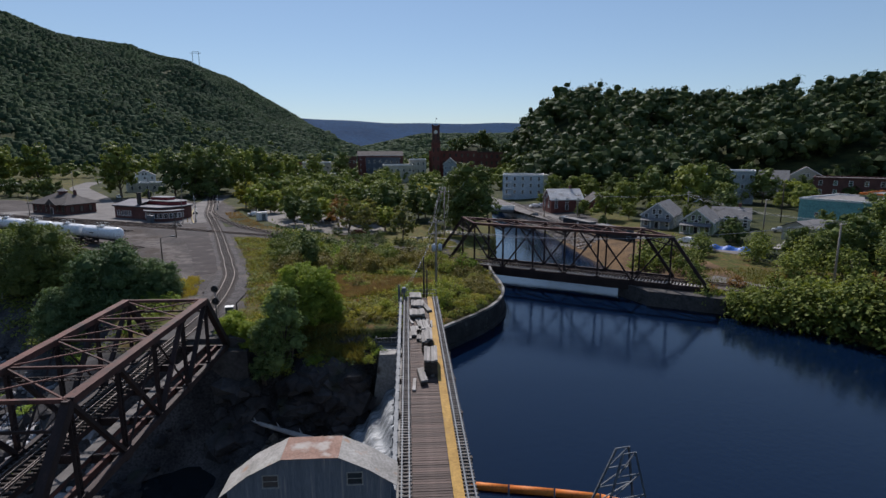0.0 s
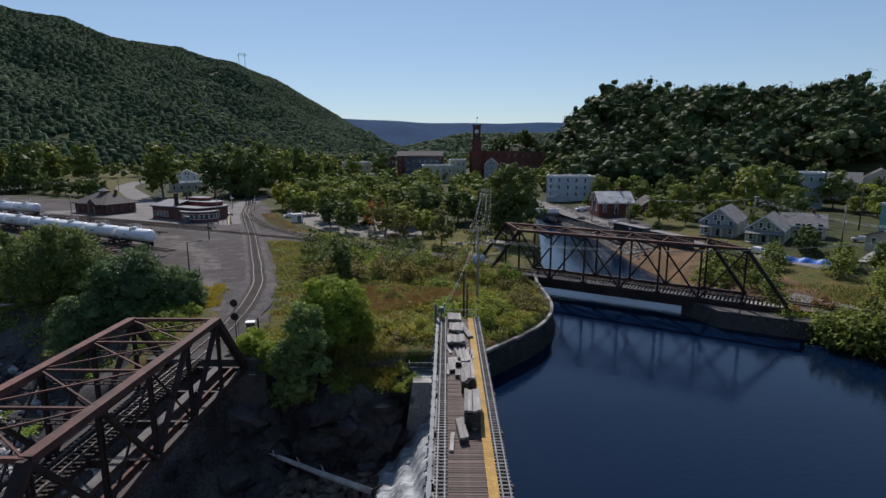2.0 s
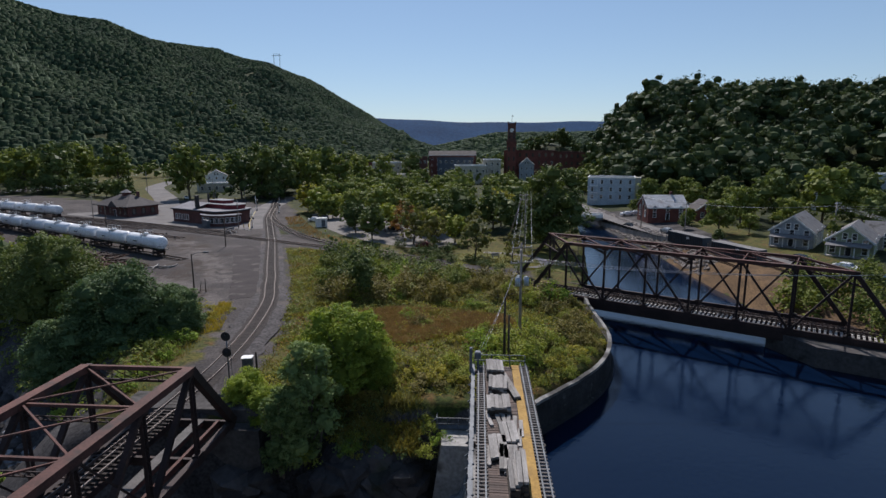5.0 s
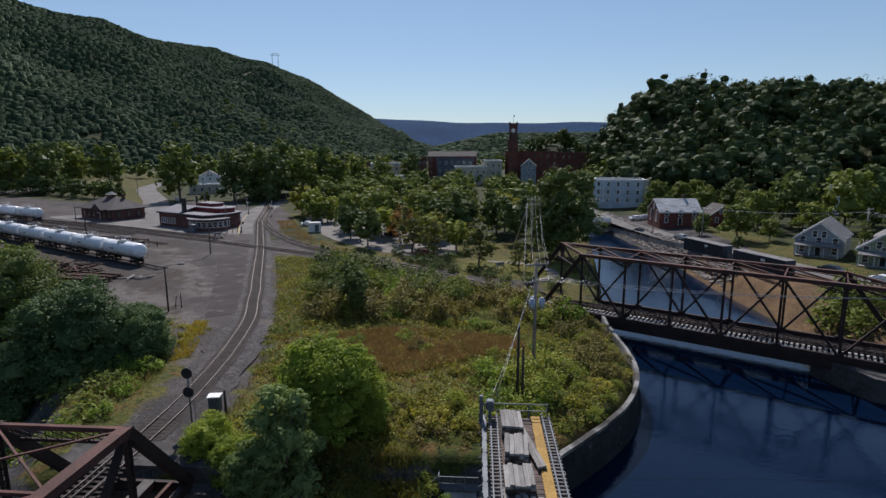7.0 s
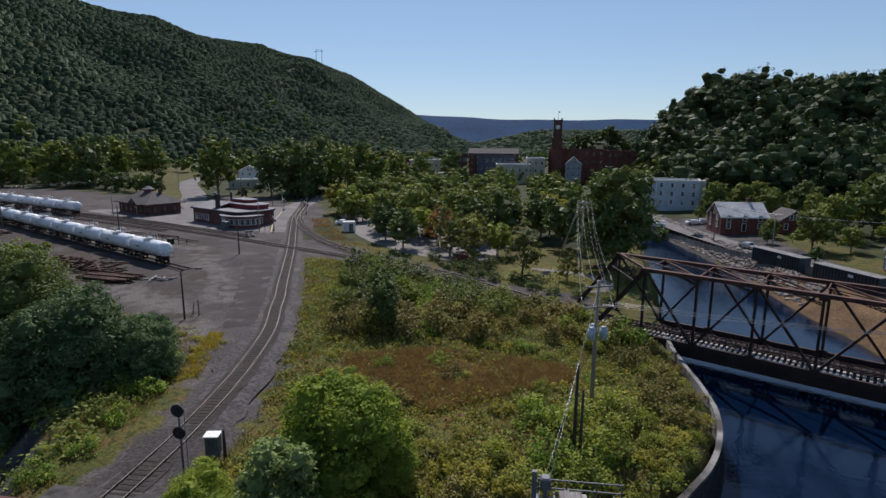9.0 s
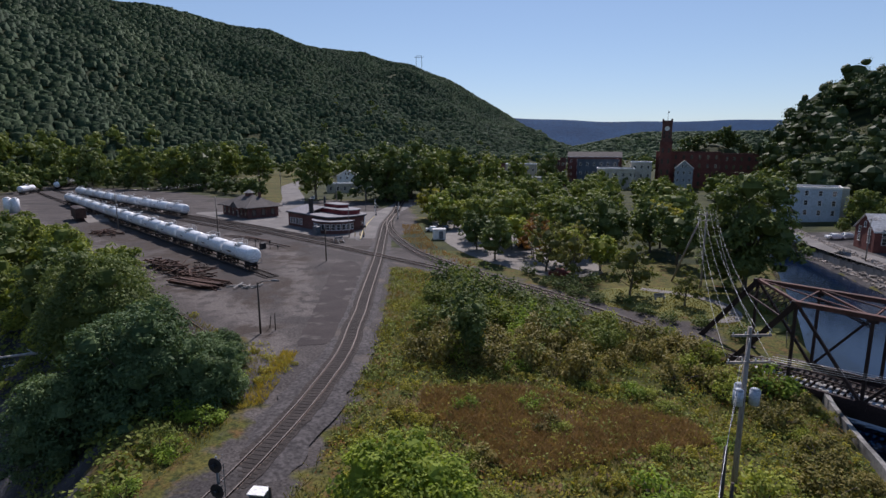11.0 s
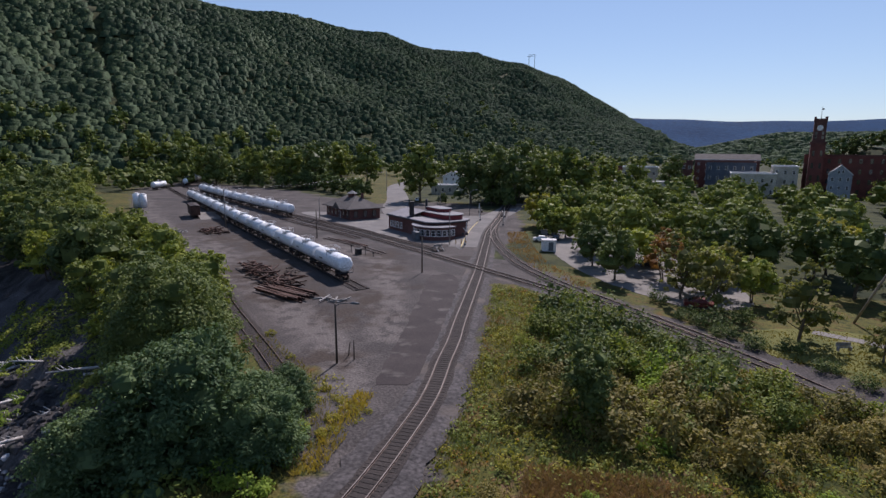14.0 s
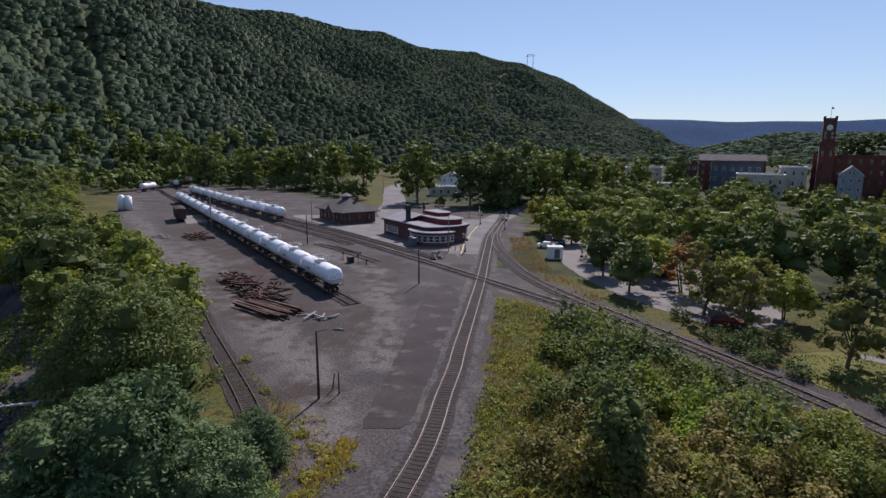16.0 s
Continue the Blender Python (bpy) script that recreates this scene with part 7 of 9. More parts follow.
house("mural_house", "pale grey gabled house beside the brick row", 30, 372, 0, -5, 9, 10, 12, 4, WALL_GREYBLUE, ROOF_GREY, "y", 3, 3, group="town buildings")
block("cream_block", "cream commercial block with a flat roof", 8, 386, 0, 2, 11, 14, 14.5, WALL_CREAM, 3, 3, "town buildings", WHITE_PAINT, roof=ROOF_WHITE)
block("low_block", "low cream block with a wide flat roof", -6, 376, 0, 3, 20, 16, 11, WALL_CREAM, 2, 5, "town buildings", WHITE_PAINT, roof=ROOF_GREY)
block("blue_block", "dark blue-grey commercial block", -17, 400, 0, 3, 24, 16, 16, mat("dark_blue_wall", (0.06, 0.08, 0.11), (0.09, 0.115, 0.15), 0.4, 0.75, 0.2), 3, 6, "town buildings", BRICK_DARK, roof=ROOF_DARK)
block("brick_corner", "dark brick corner building", -42, 398, 0, 4, 12, 14, 16, BRICK_DARK, 3, 4, "town buildings", roof=ROOF_DARK)
house("long_roof", "brick mill with a long grey gabled roof", -20, 425, 0, 4, 34, 14, 17, 3.0, BRICK_DARK, ROOF_DARK, "x", 8, 4, group="town buildings")
block("flat_mill", "long low mill with a flat dark roof", -100, 430, 0, 10, 46, 14, 11, BRICK_DARK, 2, 10, "town buildings", roof=ROOF_DARK)
block("pale_mill", "low pale warehouse in the town", -66, 410, 0, 6, 20, 12, 12, WALL_CREAM, 2, 5, "town buildings", WHITE_PAINT, roof=ROOF_WHITE)
block("town_garage", "long flat-roofed garage in the town", -58, 360, 0, 5, 26, 12, 6, WALL_CREAM, 1, 6, "town buildings", roof=ROOF_WHITE)

# canal street bridge in the distance
cbm = Mesh().box(0, 0, 0, 30, 6, 0.8)
stb = thing("street_bridge", "pale concrete street bridge over the canal", "bridge", 27, 205, -1.0, -12)
part("deck", cbm, CONC_PAVE, stb)
for s in (-1, 1):
    part("parapet", Mesh().box(0, s * 2.8, 0.8, 30, 0.3, 1.0), WHITE_PAINT, stb)

# gatehouse beside the dam deck
ph = thing("gatehouse", "pale corrugated gatehouse with a rusty broken-pitch metal roof", "building", 0.2, -4.45, 11.63)
ph.scale = (0.505, 0.505, 0.505)
Y0, Y1 = 43.8, 47.6
gp = [(-18.6, -15), (-1.7, -15), (-1.7, -11.2), (-3.8, -9.7), (-7.0, -8.15), (-12.9, -8.15), (-16.3, -9.8), (-18.6, -11.6)]
body = Mesh()
n = len(gp)
body.add([(x, Y0, z) for x, z in gp] + [(x, Y1, z) for x, z in gp], [tuple(range(n)), tuple(reversed(range(n, 2 * n)))] + [(i, n + i, n + (i + 1) % n, (i + 1) % n) for i in range(n)])
part("wall", body, mat("pale_corrugated", (0.12, 0.135, 0.16), (0.18, 0.195, 0.22), 0.5, 0.6, 0.3, stretch=(6, 6, 0.3), stain=(0.30, 0.27, 0.25), stain_scale=0.5, stain_at=0.6), ph)
for (xa, za), (xb, zb), mm in (((-19.4, -12.1), (-16.3, -9.75), ROOF_PALE), ((-16.3, -9.75), (-12.9, -8.05), ROOF_PALE), ((-12.9, -8.05), (-7.0, -8.05), ROOF_RUST), ((-7.0, -8.05), (-3.8, -9.6), ROOF_PALE), ((-3.8, -9.6), (-1.0, -11.5), ROOF_PALE)):
    nseg = max(2, int(abs(xb - xa) / 1.1))
    for i in range(nseg):
        x0, x1 = xa + (xb - xa) * i / nseg, xa + (xb - xa) * (i + 1) / nseg
        z0, z1 = za + (zb - za) * i / nseg, za + (zb - za) * (i + 1) / nseg
        up_ = 0.02 * (i % 2)
        part("roof_sheet", Mesh().sheet([(x0, Y0 - .35, z0 + up_), (x1, Y0 - .35, z1 + up_), (x1, Y1 + .3, z1 + up_ + .02), (x0, Y1 + .3, z0 + up_ + .02)], 0.05), mm, ph)
for x in (-14.1, -5.4):
    window(ph, x, Y0, -11.3, 1.5, 1.3, 0, ROOF_PALE)
gb = Mesh().prism([(-9.4, 17.4), (-0.9, 17.4), (-0.9, 20.2), (-9.4, 20.2)], -13, 4.1)
solid("gatehouse_base", gb, CONCRETE, "concrete base under the gatehouse", "base", kind="structure")


# ---- rolling stock ----
def wheelset(parent, y, r=0.42):
    w = part("axle", Mesh().cyl((-0.85, y, r), (0.85, y, r), 0.07), STEEL_DARK, parent)
    for s in (-0.75, 0.75):
        part("wheel", Mesh().cyl((s - 0.07, y, r), (s + 0.07, y, r), r, n=14), RAIL_STEEL, w)
    return w


def tank_car():
    """A white tank car, 13.4 m over the couplers, along y."""
    t = thing("tank_car", "white railway tank car with black running gear", "rail car", group="tank cars")
    L, R, zc = 12.7, 1.5, 2.75
    m = Mesh()
    n, prof = 22, [(-L / 2, 0.0), (-L / 2 + .03, .55), (-L / 2 + .10, .95), (-L / 2 + .24, 1.25), (-L / 2 + .45, 1.43), (-L / 2 + .7, 1.5)]
    prof = prof + [(-y, r) for y, r in reversed(prof)]
    vs = [(math.cos(2 * math.pi * i / n) * r, y, zc + math.sin(2 * math.pi * i / n) * r) for y, r in prof for i in range(n)]
    m.add(vs, [(j * n + i, j * n + (i + 1) % n, (j + 1) * n + (i + 1) % n, (j + 1) * n + i)[::-1] for j in range(len(prof) - 1) for i in range(n)], True)
    tk = part("tank", m, TANK_WHITE, t, "white welded tank barrel")
    for y in (-3.2, 0, 3.2):
        mm = Mesh()
        k = 24
        vs = [(math.cos(2 * math.pi * i / k) * 1.515, y + dy, zc + math.sin(2 * math.pi * i / k) * 1.515) for dy in (-.06, .06) for i in range(k)]
        mm.add(vs, [(i, (i + 1) % k, k + (i + 1) % k, k + i)[::-1] for i in range(k)], True)
        part("band", mm, TANK_WHITE, tk)
    part("dome", Mesh().cyl((0, 0, zc + 1.45), (0, 0, zc + 1.85), 0.55, 0.5, 16), TANK_WHITE, tk)
    plat = part("top_walk", Mesh().box(0, 0, zc + 1.5, 1.9, 2.4, 0.06), GALV, t, "grated top platform")
    rl = Mesh()
    for sx in (-.95, .95):
        rl.beam((sx, -1.2, zc + 2.4), (sx, 1.2, zc + 2.4), .04, .04)
        for sy in (-1.2, 0, 1.2):
            rl.beam((sx, sy, zc + 1.5), (sx, sy, zc + 2.42), .04, .04)
    for sy in (-1.2, 1.2):
        rl.beam((-.95, sy, zc + 2.4), (.95, sy, zc + 2.4), .04, .04)
    part("handrail", rl, WHITE_PAINT, plat)
    for s in (-1, 1):
        ld = Mesh()
        for dx in (-.2, .2):
            ld.beam((s * 1.5, dx, 1.2), (s * 1.15, dx, zc + 1.45), .04, .04)
        for i in range(8):
            u = i / 7
            ld.beam((s * (1.5 - .35 * u), -.2, 1.3 + 2.8 * u), (s * (1.5 - .35 * u), .2, 1.3 + 2.8 * u), .03, .03)
        part("ladder", ld, STEEL_DARK, t)
    part("sill", Mesh().box(0, 0, 0.95, 0.55, 12.4, 0.4), BLACK_PAINT, t)
    for s in (-1, 1):
        part("saddle", Mesh().box(0, s * 4.3, 1.0, 2.2, 0.9, 0.55), BLACK_PAINT, t)
        part("end_platform", Mesh().box(0, s * 5.9, 1.15, 2.7, 0.9, 0.12), BLACK_PAINT, t)
        part("end_rail", Mesh().beam((-1.3, s * 6.3, 1.2), (-1.3, s * 6.3, 2.1), .05, .05).beam((1.3, s * 6.3, 1.2), (1.3, s * 6.3, 2.1), .05, .05).beam((-1.3, s * 6.3, 2.1), (1.3, s * 6.3, 2.1), .05, .05), BLACK_PAINT, t)
        part("coupler", Mesh().box(0, s * 6.55, 0.85, 0.25, 0.5, 0.3), STEEL_DARK, t)
        tr = part("truck", Mesh().box(-.8, s * 4.3, 0.3, 0.2, 2.3, 0.35).box(.8, s * 4.3, 0.3, 0.2, 2.3, 0.35).box(0, s * 4.3, 0.45, 1.8, 0.4, 0.35), STEEL_DARK, t)
        for dy in (-.85, .85):
            wheelset(tr, s * 4.3 + dy)
        part("lettering_bar", Mesh().box(s * 1.512, 2.2, zc - 0.1, 0.012, 1.6, 0.22), BLACK_PAINT, tk)
    return t


CAR = tank_car()
spots = []
line = spline(ROWA[1:5], 13.55)
for i in range(13):
    a, b = line[i], line[i + 1]
    spots.append((a, b))
line = spline([(-141.5, 190.4), (-200, 216.5), (-262, 246.5)], 13.55)
for i in range(9):
    spots.append((line[i], line[i + 1]))
line = spline([(-300, 268), (-322, 291), (-350, 330), (-372, 362)], 13.55)
for i in range(4):
    spots.append((line[i], line[i + 1]))
spots.append(((-286, 238), (-292, 249.5)))
for i, (a, b) in enumerate(spots):
    c = (np.array(a) + np.array(b)) / 2
    rz = math.degrees(math.atan2(b[1] - a[1], b[0] - a[0])) - 90
    zz = 0.05 if i < 22 else max(ground_at(*c), -0.3) + 0.2
    m = pose(c[0], c[1], zz, 0, 0, rz)
    if i == 0:
        CAR.matrix_basis = m
    else:
        copy_thing(CAR, m)

bx = thing("boxcar", "rusty brown wooden boxcar parked in the yard", "rail car", -171.5, 175.5, -0.25, 58)
part("body", Mesh().rounded(0, 0, 1.1, 2.9, 11.5, 3.1, 0.15), RUST, bx)
part("roof", Mesh().sheet([(-1.5, -5.8, 4.2), (0, -5.8, 4.45), (1.5, -5.8, 4.2), (1.5, 5.8, 4.2), (0, 5.8, 4.45), (-1.5, 5.8, 4.2)], 0.1), STEEL_DARK, bx)
for s in (-1, 1):
    part("door", Mesh().box(s * 1.48, 0, 1.2, 0.06, 2.4, 2.8), DARK_WOOD, bx)
    tr = part("truck", Mesh().box(0, s * 4, 0.3, 1.9, 2.2, 0.5), STEEL_DARK, bx)
    for dy in (-.8, .8):
        wheelset(tr, s * 4 + dy)
part("ramp", Mesh().add([(-4.5, -8, 0.05), (2.2, -8, 0.05), (2.2, 7, 0.9), (-4.5, 7, 0.9), (-4.5, 7, 0), (2.2, 7, 0)], [(0, 1, 2, 3), (1, 5, 2), (0, 3, 4), (3, 2, 5, 4)]), CONC_PAVE, bx, "pale earth loading ramp").location = (5.5, -2, 0)

wt_ = thing("storage_tank", "pair of white plastic storage tanks standing together", "tank", -213.5, 184, -0.25, 20)
for i, (x, h) in enumerate(((-2.2, 5.2), (1.4, 5.0))):
    part("tank", Mesh().cyl((x * .75, 0, 0), (x * .75, 0, h), 1.35, n=18).cyl((x * .75, 0, h), (x * .75, 0, h + .5), 1.3, 0.4, 18), TANK_WHITE, wt_)


# ---- yard clutter ----
rnd = random.Random(12)


def heap(name, label, x, y, rz, w, d, n, lo, hi, material, layers=4, spread=0.25, jumble=0.0):
    """A stack or jumble of bars and planks."""
    t = thing(name, label, "scrap pile", x, y, -0.25, rz, "scrap piles")
    for i in range(n):
        a = rnd.gauss(0, spread) + (rnd.uniform(0, 3.1) if rnd.random() < jumble else 0)
        px, py = rnd.uniform(-w / 2, w / 2), rnd.uniform(-d / 2, d / 2)
        L = rnd.uniform(lo, hi)
        z = 0.12 + 0.22 * rnd.randint(0, layers - 1)
        tilt = rnd.uniform(-.1, .25) * jumble
        part("bar", Mesh().beam((px - math.cos(a) * L / 2, py - math.sin(a) * L / 2, z), (px + math.cos(a) * L / 2, py + math.sin(a) * L / 2, z + tilt * L), rnd.uniform(.12, .3), rnd.uniform(.12, .24)), material, t)
    return t


heap("rail_pile", "neat pile of rusty rails and ties", -72.5, 116.8, -9, 3.0, 4.8, 34, 8.0, 11.5, RUST, 4, 0.035)
heap("scrap_pile", "jumbled rusty scrap metal heap", -79, 121.5, -20, 9, 4, 62, 1.2, 5.0, RUST, 6, 0.6, 0.5)
heap("scrap_pile", "rusty frame parts dumped on gravel", -89.5, 126.5, -22, 11, 4.5, 60, 1.0, 4.5, RUST, 6, 0.6, 0.5)
heap("scrap_pile", "dark axles and scrap beside the tank cars", -83, 129, -20, 3, 2, 12, 0.6, 1.6, STEEL_DARK, 4, 0.8, 0.9)
heap("timber_pile", "old grey ties thrown on the gravel", -63.5, 117.5, 30, 4, 2.5, 9, 1.5, 3.2, GREY_WOOD, 2, 0.7, 0.4)
heap("scrap_pile", "mixed scrap with pale rubble", -136, 154.5, -20, 12, 5, 54, 0.8, 3.5, RUST, 4, 0.8, 0.8)
heap("rubble_pile", "pale broken boards on the yard", -146, 150.5, -20, 7, 3, 18, 0.8, 2.5, GREY_WOOD, 2, 0.9, 0.5)
heap("rail_pile", "loose rusty rails by the sidings", -93, 161, -24, 9, 1.6, 7, 5, 8, RUST, 1, 0.06)


def post(name, label, x, y, h, r=0.13, material=POLE_WOOD, lean=0.0, z=None, category="post"):
    t = thing(name, label, category, x, y, (ground_at(x, y) if z is None else z) - 0.1, 0, "posts")
    part("shaft", Mesh().tube([(0, 0, 0), (lean * .5, 0, h * .5), (lean, 0, h)], [r, r * .9, r * .75], 8), material, t)
    return t


lamp = post("yard_lamp", "bare wooden yard lamp post with one arm", -46.5, 97.8, 6.9, 0.13, DARK_WOOD, category="lamp post")
arm = part("arm", Mesh().tube([(0, 0, 6.7), (0.6, 0.3, 7.0), (1.7, 0.8, 7.05)], 0.045), GALV, lamp)
part("lamp_head", Mesh().tube([(1.5, 0.7, 7.03), (1.9, 0.9, 7.06), (2.4, 1.15, 7.0)], [0.08, 0.16, 0.1], 8), GALV, arm)
post("short_post", "short broken timber post in the yard", -45.5, 99.6, 2.4, 0.08, DARK_WOOD)
post("short_post", "low leaning timber post", -46.8, 100.2, 1.8, 0.07, DARK_WOOD, 0.3)
post("utility_pole", "dark utility pole beside the branch track", -61.4, 141.3, 7.0, 0.14, DARK_WOOD)
post("utility_pole", "dark pole near the tank cars", -105.6, 161.9, 7.5, 0.15, DARK_WOOD)
post("utility_pole", "tall pole beside the tank car row", -141.7, 163.4, 11.5, 0.17, POLE_WOOD)
post("utility_pole", "pole in front of the depot", -133, 194.5, 7.5, 0.14, POLE_WOOD)
post("utility_pole", "pole at the corner of the diner", -70.9, 170.4, 8.6, 0.12, POLE_WOOD)
post("utility_pole", "thin pole on the field edge", -178, 300, 11, 0.16, POLE_WOOD)
post("utility_pole", "thin pole behind the diner", -112, 240, 11, 0.16, POLE_WOOD)
for x, y, h in ((-85.4, 150.4, 2.0), (-80.9, 149.6, 2.1), (-78.5, 149.2, 1.2)):
    s = post("switch_stand", "black switch stand beside the siding", x, y, h, 0.07, BLACK_PAINT, category="switch stand")
    part("target", Mesh().box(0, 0, h - 0.5, 0.35, 0.08, 0.5), BLACK_PAINT, s)
ct = thing("equipment_box", "black metal equipment box in the yard", "box", -83, 149.8, -0.25, -25)
part("body", Mesh().rounded(0, 0, 0, 1.3, 1.1, 1.25, 0.06), BLACK_PAINT, ct)
part("lid", Mesh().box(0, 0, 1.25, 1.45, 1.25, 0.08), BLACK_PAINT, ct)
bp = thing("track_bumper", "grey steel bumper at the end of the siding", "bumper", -69.5, 162.3, -0.2, -26)
part("frame", Mesh().beam((1.2, -.75, 0), (-0.4, -.75, 1.3), .2, .2).beam((1.2, .75, 0), (-0.4, .75, 1.3), .2, .2).beam((-1.4, -.75, 0), (-0.3, -.75, 1.3), .2, .2).beam((-1.4, .75, 0), (-0.3, .75, 1.3), .2, .2), GREY_WOOD, bp)
part("beam", Mesh().box(-0.3, 0, 1.1, 0.35, 2.2, 0.4), GREY_WOOD, bp)


def signal_mast(x, y, h, heads, rz, name="signal_mast", label="black railway signal mast with round targets"):
    t = thing(name, label, "signal", x, y, -0.3, rz, "signals")
    part("mast", Mesh().cyl((0, 0, 0), (0, 0, h), 0.07), GALV, t)
    for z in heads:
        hd = part("signal_head", Mesh().cyl((0, -0.12, z), (0, -0.16, z), 0.48, n=18), BLACK_PAINT, t, "round black target board")
        part("lens_hood", Mesh().cyl((0, -0.16, z), (0, -0.45, z), 0.14, n=10).box(0, 0.0, z - 0.28, 0.34, 0.25, 0.56), BLACK_PAINT, hd)
    ld = Mesh()
    for dx in (-.18, .18):
        ld.beam((dx, 0.35, 0.1), (dx, 0.35, h - 0.6), .035, .035)
    for i in range(int(h / .35)):
        ld.beam((-.18, 0.35, .3 + i * .35), (.18, 0.35, .3 + i * .35), .025, .025)
    part("ladder", ld, GALV, t)
    return t


signal_mast(-25.5, 64.6, 5.6, (5.1, 3.4), 0)
cab = thing("relay_case", "grey relay cabinet beside the track", "cabinet", -24.6, 67.1, -0.2, 10)
part("body", Mesh().rounded(0, 0, 0.25, 1.0, 0.8, 1.5, 0.05), GALV, cab)
part("lid", Mesh().box(0, 0, 1.75, 1.15, 0.95, 0.08), WHITE_PAINT, cab)
part("leg", Mesh().box(0, 0, 0, 0.8, 0.6, 0.25), CONCRETE, cab)
post("short_post", "dark timber post beside the relay cabinet", -23.5, 66.8, 2.6, 0.13, DARK_WOOD)


def crossing_signal(x, y, rz):
    t = thing("crossing_signal", "level crossing signal with crossed boards and lamps", "signal", x, y, -0.2, rz, "crossing signals")
    part("mast", Mesh().cyl((0, 0, 0), (0, 0, 4.4), 0.08).box(0, 0, 0, 0.5, 0.5, 0.5), GALV, t)
    part("crossbuck", Mesh().beam((-.6, -.1, 3.4), (.6, -.1, 4.3), .03, .22, (0, 1, 0)).beam((.6, -.13, 3.4), (-.6, -.13, 4.3), .03, .22, (0, 1, 0)), WHITE_PAINT, t, "white crossed boards")
    for s in (-1, 1):
        part("lamp", Mesh().cyl((s * .5, -.1, 2.8), (s * .5, -.16, 2.8), .3, n=14).beam((0, 0, 2.8), (s * .5, 0, 2.8), .06, .06), BLACK_PAINT, t)
    part("gate_arm", Mesh().beam((.25, 0, 1.1), (.35, 0, 5.6), .06, .12), WHITE_PAINT, t, "raised gate arm")
    return t


crossing_signal(-67.6, 172.2, 20)
crossing_signal(-84.0, 216.5, 190)
crossing_signal(-73.0, 209.5, 10)
bol = Mesh()
for i, (x, y) in enumerate(((-69.3, 173.6), (-68.7, 174.9), (-70.3, 172.6))):
    b = thing("bollard", "short yellow-black bollard by the crossing", "bollard", x, y, -0.2, 0, "bollards")
    part("shaft", Mesh().cyl((0, 0, 0), (0, 0, 1.1), 0.12).cyl((0, 0, 1.1), (0, 0, 1.18), 0.12, 0.05), YELLOW_WOOD, b)


def street_lamp(x, y, h, rz, double=False):
    t = thing("street_lamp", "grey curved-arm street lamp", "street lamp", x, y, ground_at(x, y), rz, "street lamps")
    part("pole", Mesh().tube([(0, 0, 0), (0, 0, h * .8), (0.25, 0, h * .93), (1.0, 0, h), (2.0, 0, h + .05)], [.11, .09, .07, .06, .05], 8), GALV, t)
    part("lamp_head", Mesh().tube([(1.9, 0, h + .05), (2.3, 0, h + .08), (2.8, 0, h)], [.07, .16, .08], 8), GALV, t)
    return t


street_lamp(-92.5, 226, 9, 20)
street_lamp(-98.5, 214, 9, 25)

# ---- cars ----
CAR_PAINTS = {}


def road_car(x, y, rz, paint, label, z=None):
    t = thing("car", label, "car", x, y, (ground_at(x, y) if z is None else z) + 0.06, rz, "parked cars")
    prof = [(-2.15, .32), (-2.2, .75), (-1.9, .88), (-1.35, .93), (-0.75, 1.42), (0.75, 1.45), (1.55, .98), (2.1, .92), (2.2, .6), (2.15, .32)]
    m = Mesh()
    k = len(prof)
    vs = []
    for xx, sh in ((-.88, .0), (-.8, .06), (.8, .06), (.88, .0)):
        vs += [(xx * (0.82 if z_ > 1.2 else 1), y_, z_) for y_, z_ in prof]
    m.add(vs, [(j * k + i, j * k + i + 1, (j + 1) * k + i + 1, (j + 1) * k + i) for j in range(3) for i in range(k - 1)] + [tuple(range(k)), tuple(reversed(range(3 * k, 4 * k)))])
    bdy = part("body", m, paint, t)
    for pts in ([(-.66, -1.32, .96), (.66, -1.32, .96), (.6, -.80, 1.40), (-.6, -.80, 1.40)], [(.66, 1.52, 1.02), (-.66, 1.52, 1.02), (-.6, .80, 1.42), (.6, .80, 1.42)]):
        part("windscreen", Mesh().sheet([(a, b + (-.02 if b < 0 else .02), c + .02) for a, b, c in pts], 0.02), GLASS_DARK, bdy)
    for s in (-1, 1):
        part("side_window", Mesh().add([(s * .83, -1.1, .98), (s * .83, 1.3, 1.0), (s * .74, .7, 1.38), (s * .74, -.7, 1.36)], [(0, 1, 2, 3) if s > 0 else (3, 2, 1, 0)]), GLASS_DARK, bdy)
        for yy in (-1.35, 1.35):
            w = part("wheel", Mesh().cyl((s * .72, yy, .33), (s * .9, yy, .33), .33, n=14), BLACK_PAINT, t)
            part("rim", Mesh().cyl((s * .9, yy, .33), (s * .915, yy, .33), .19, n=10), GALV, w)
    return t


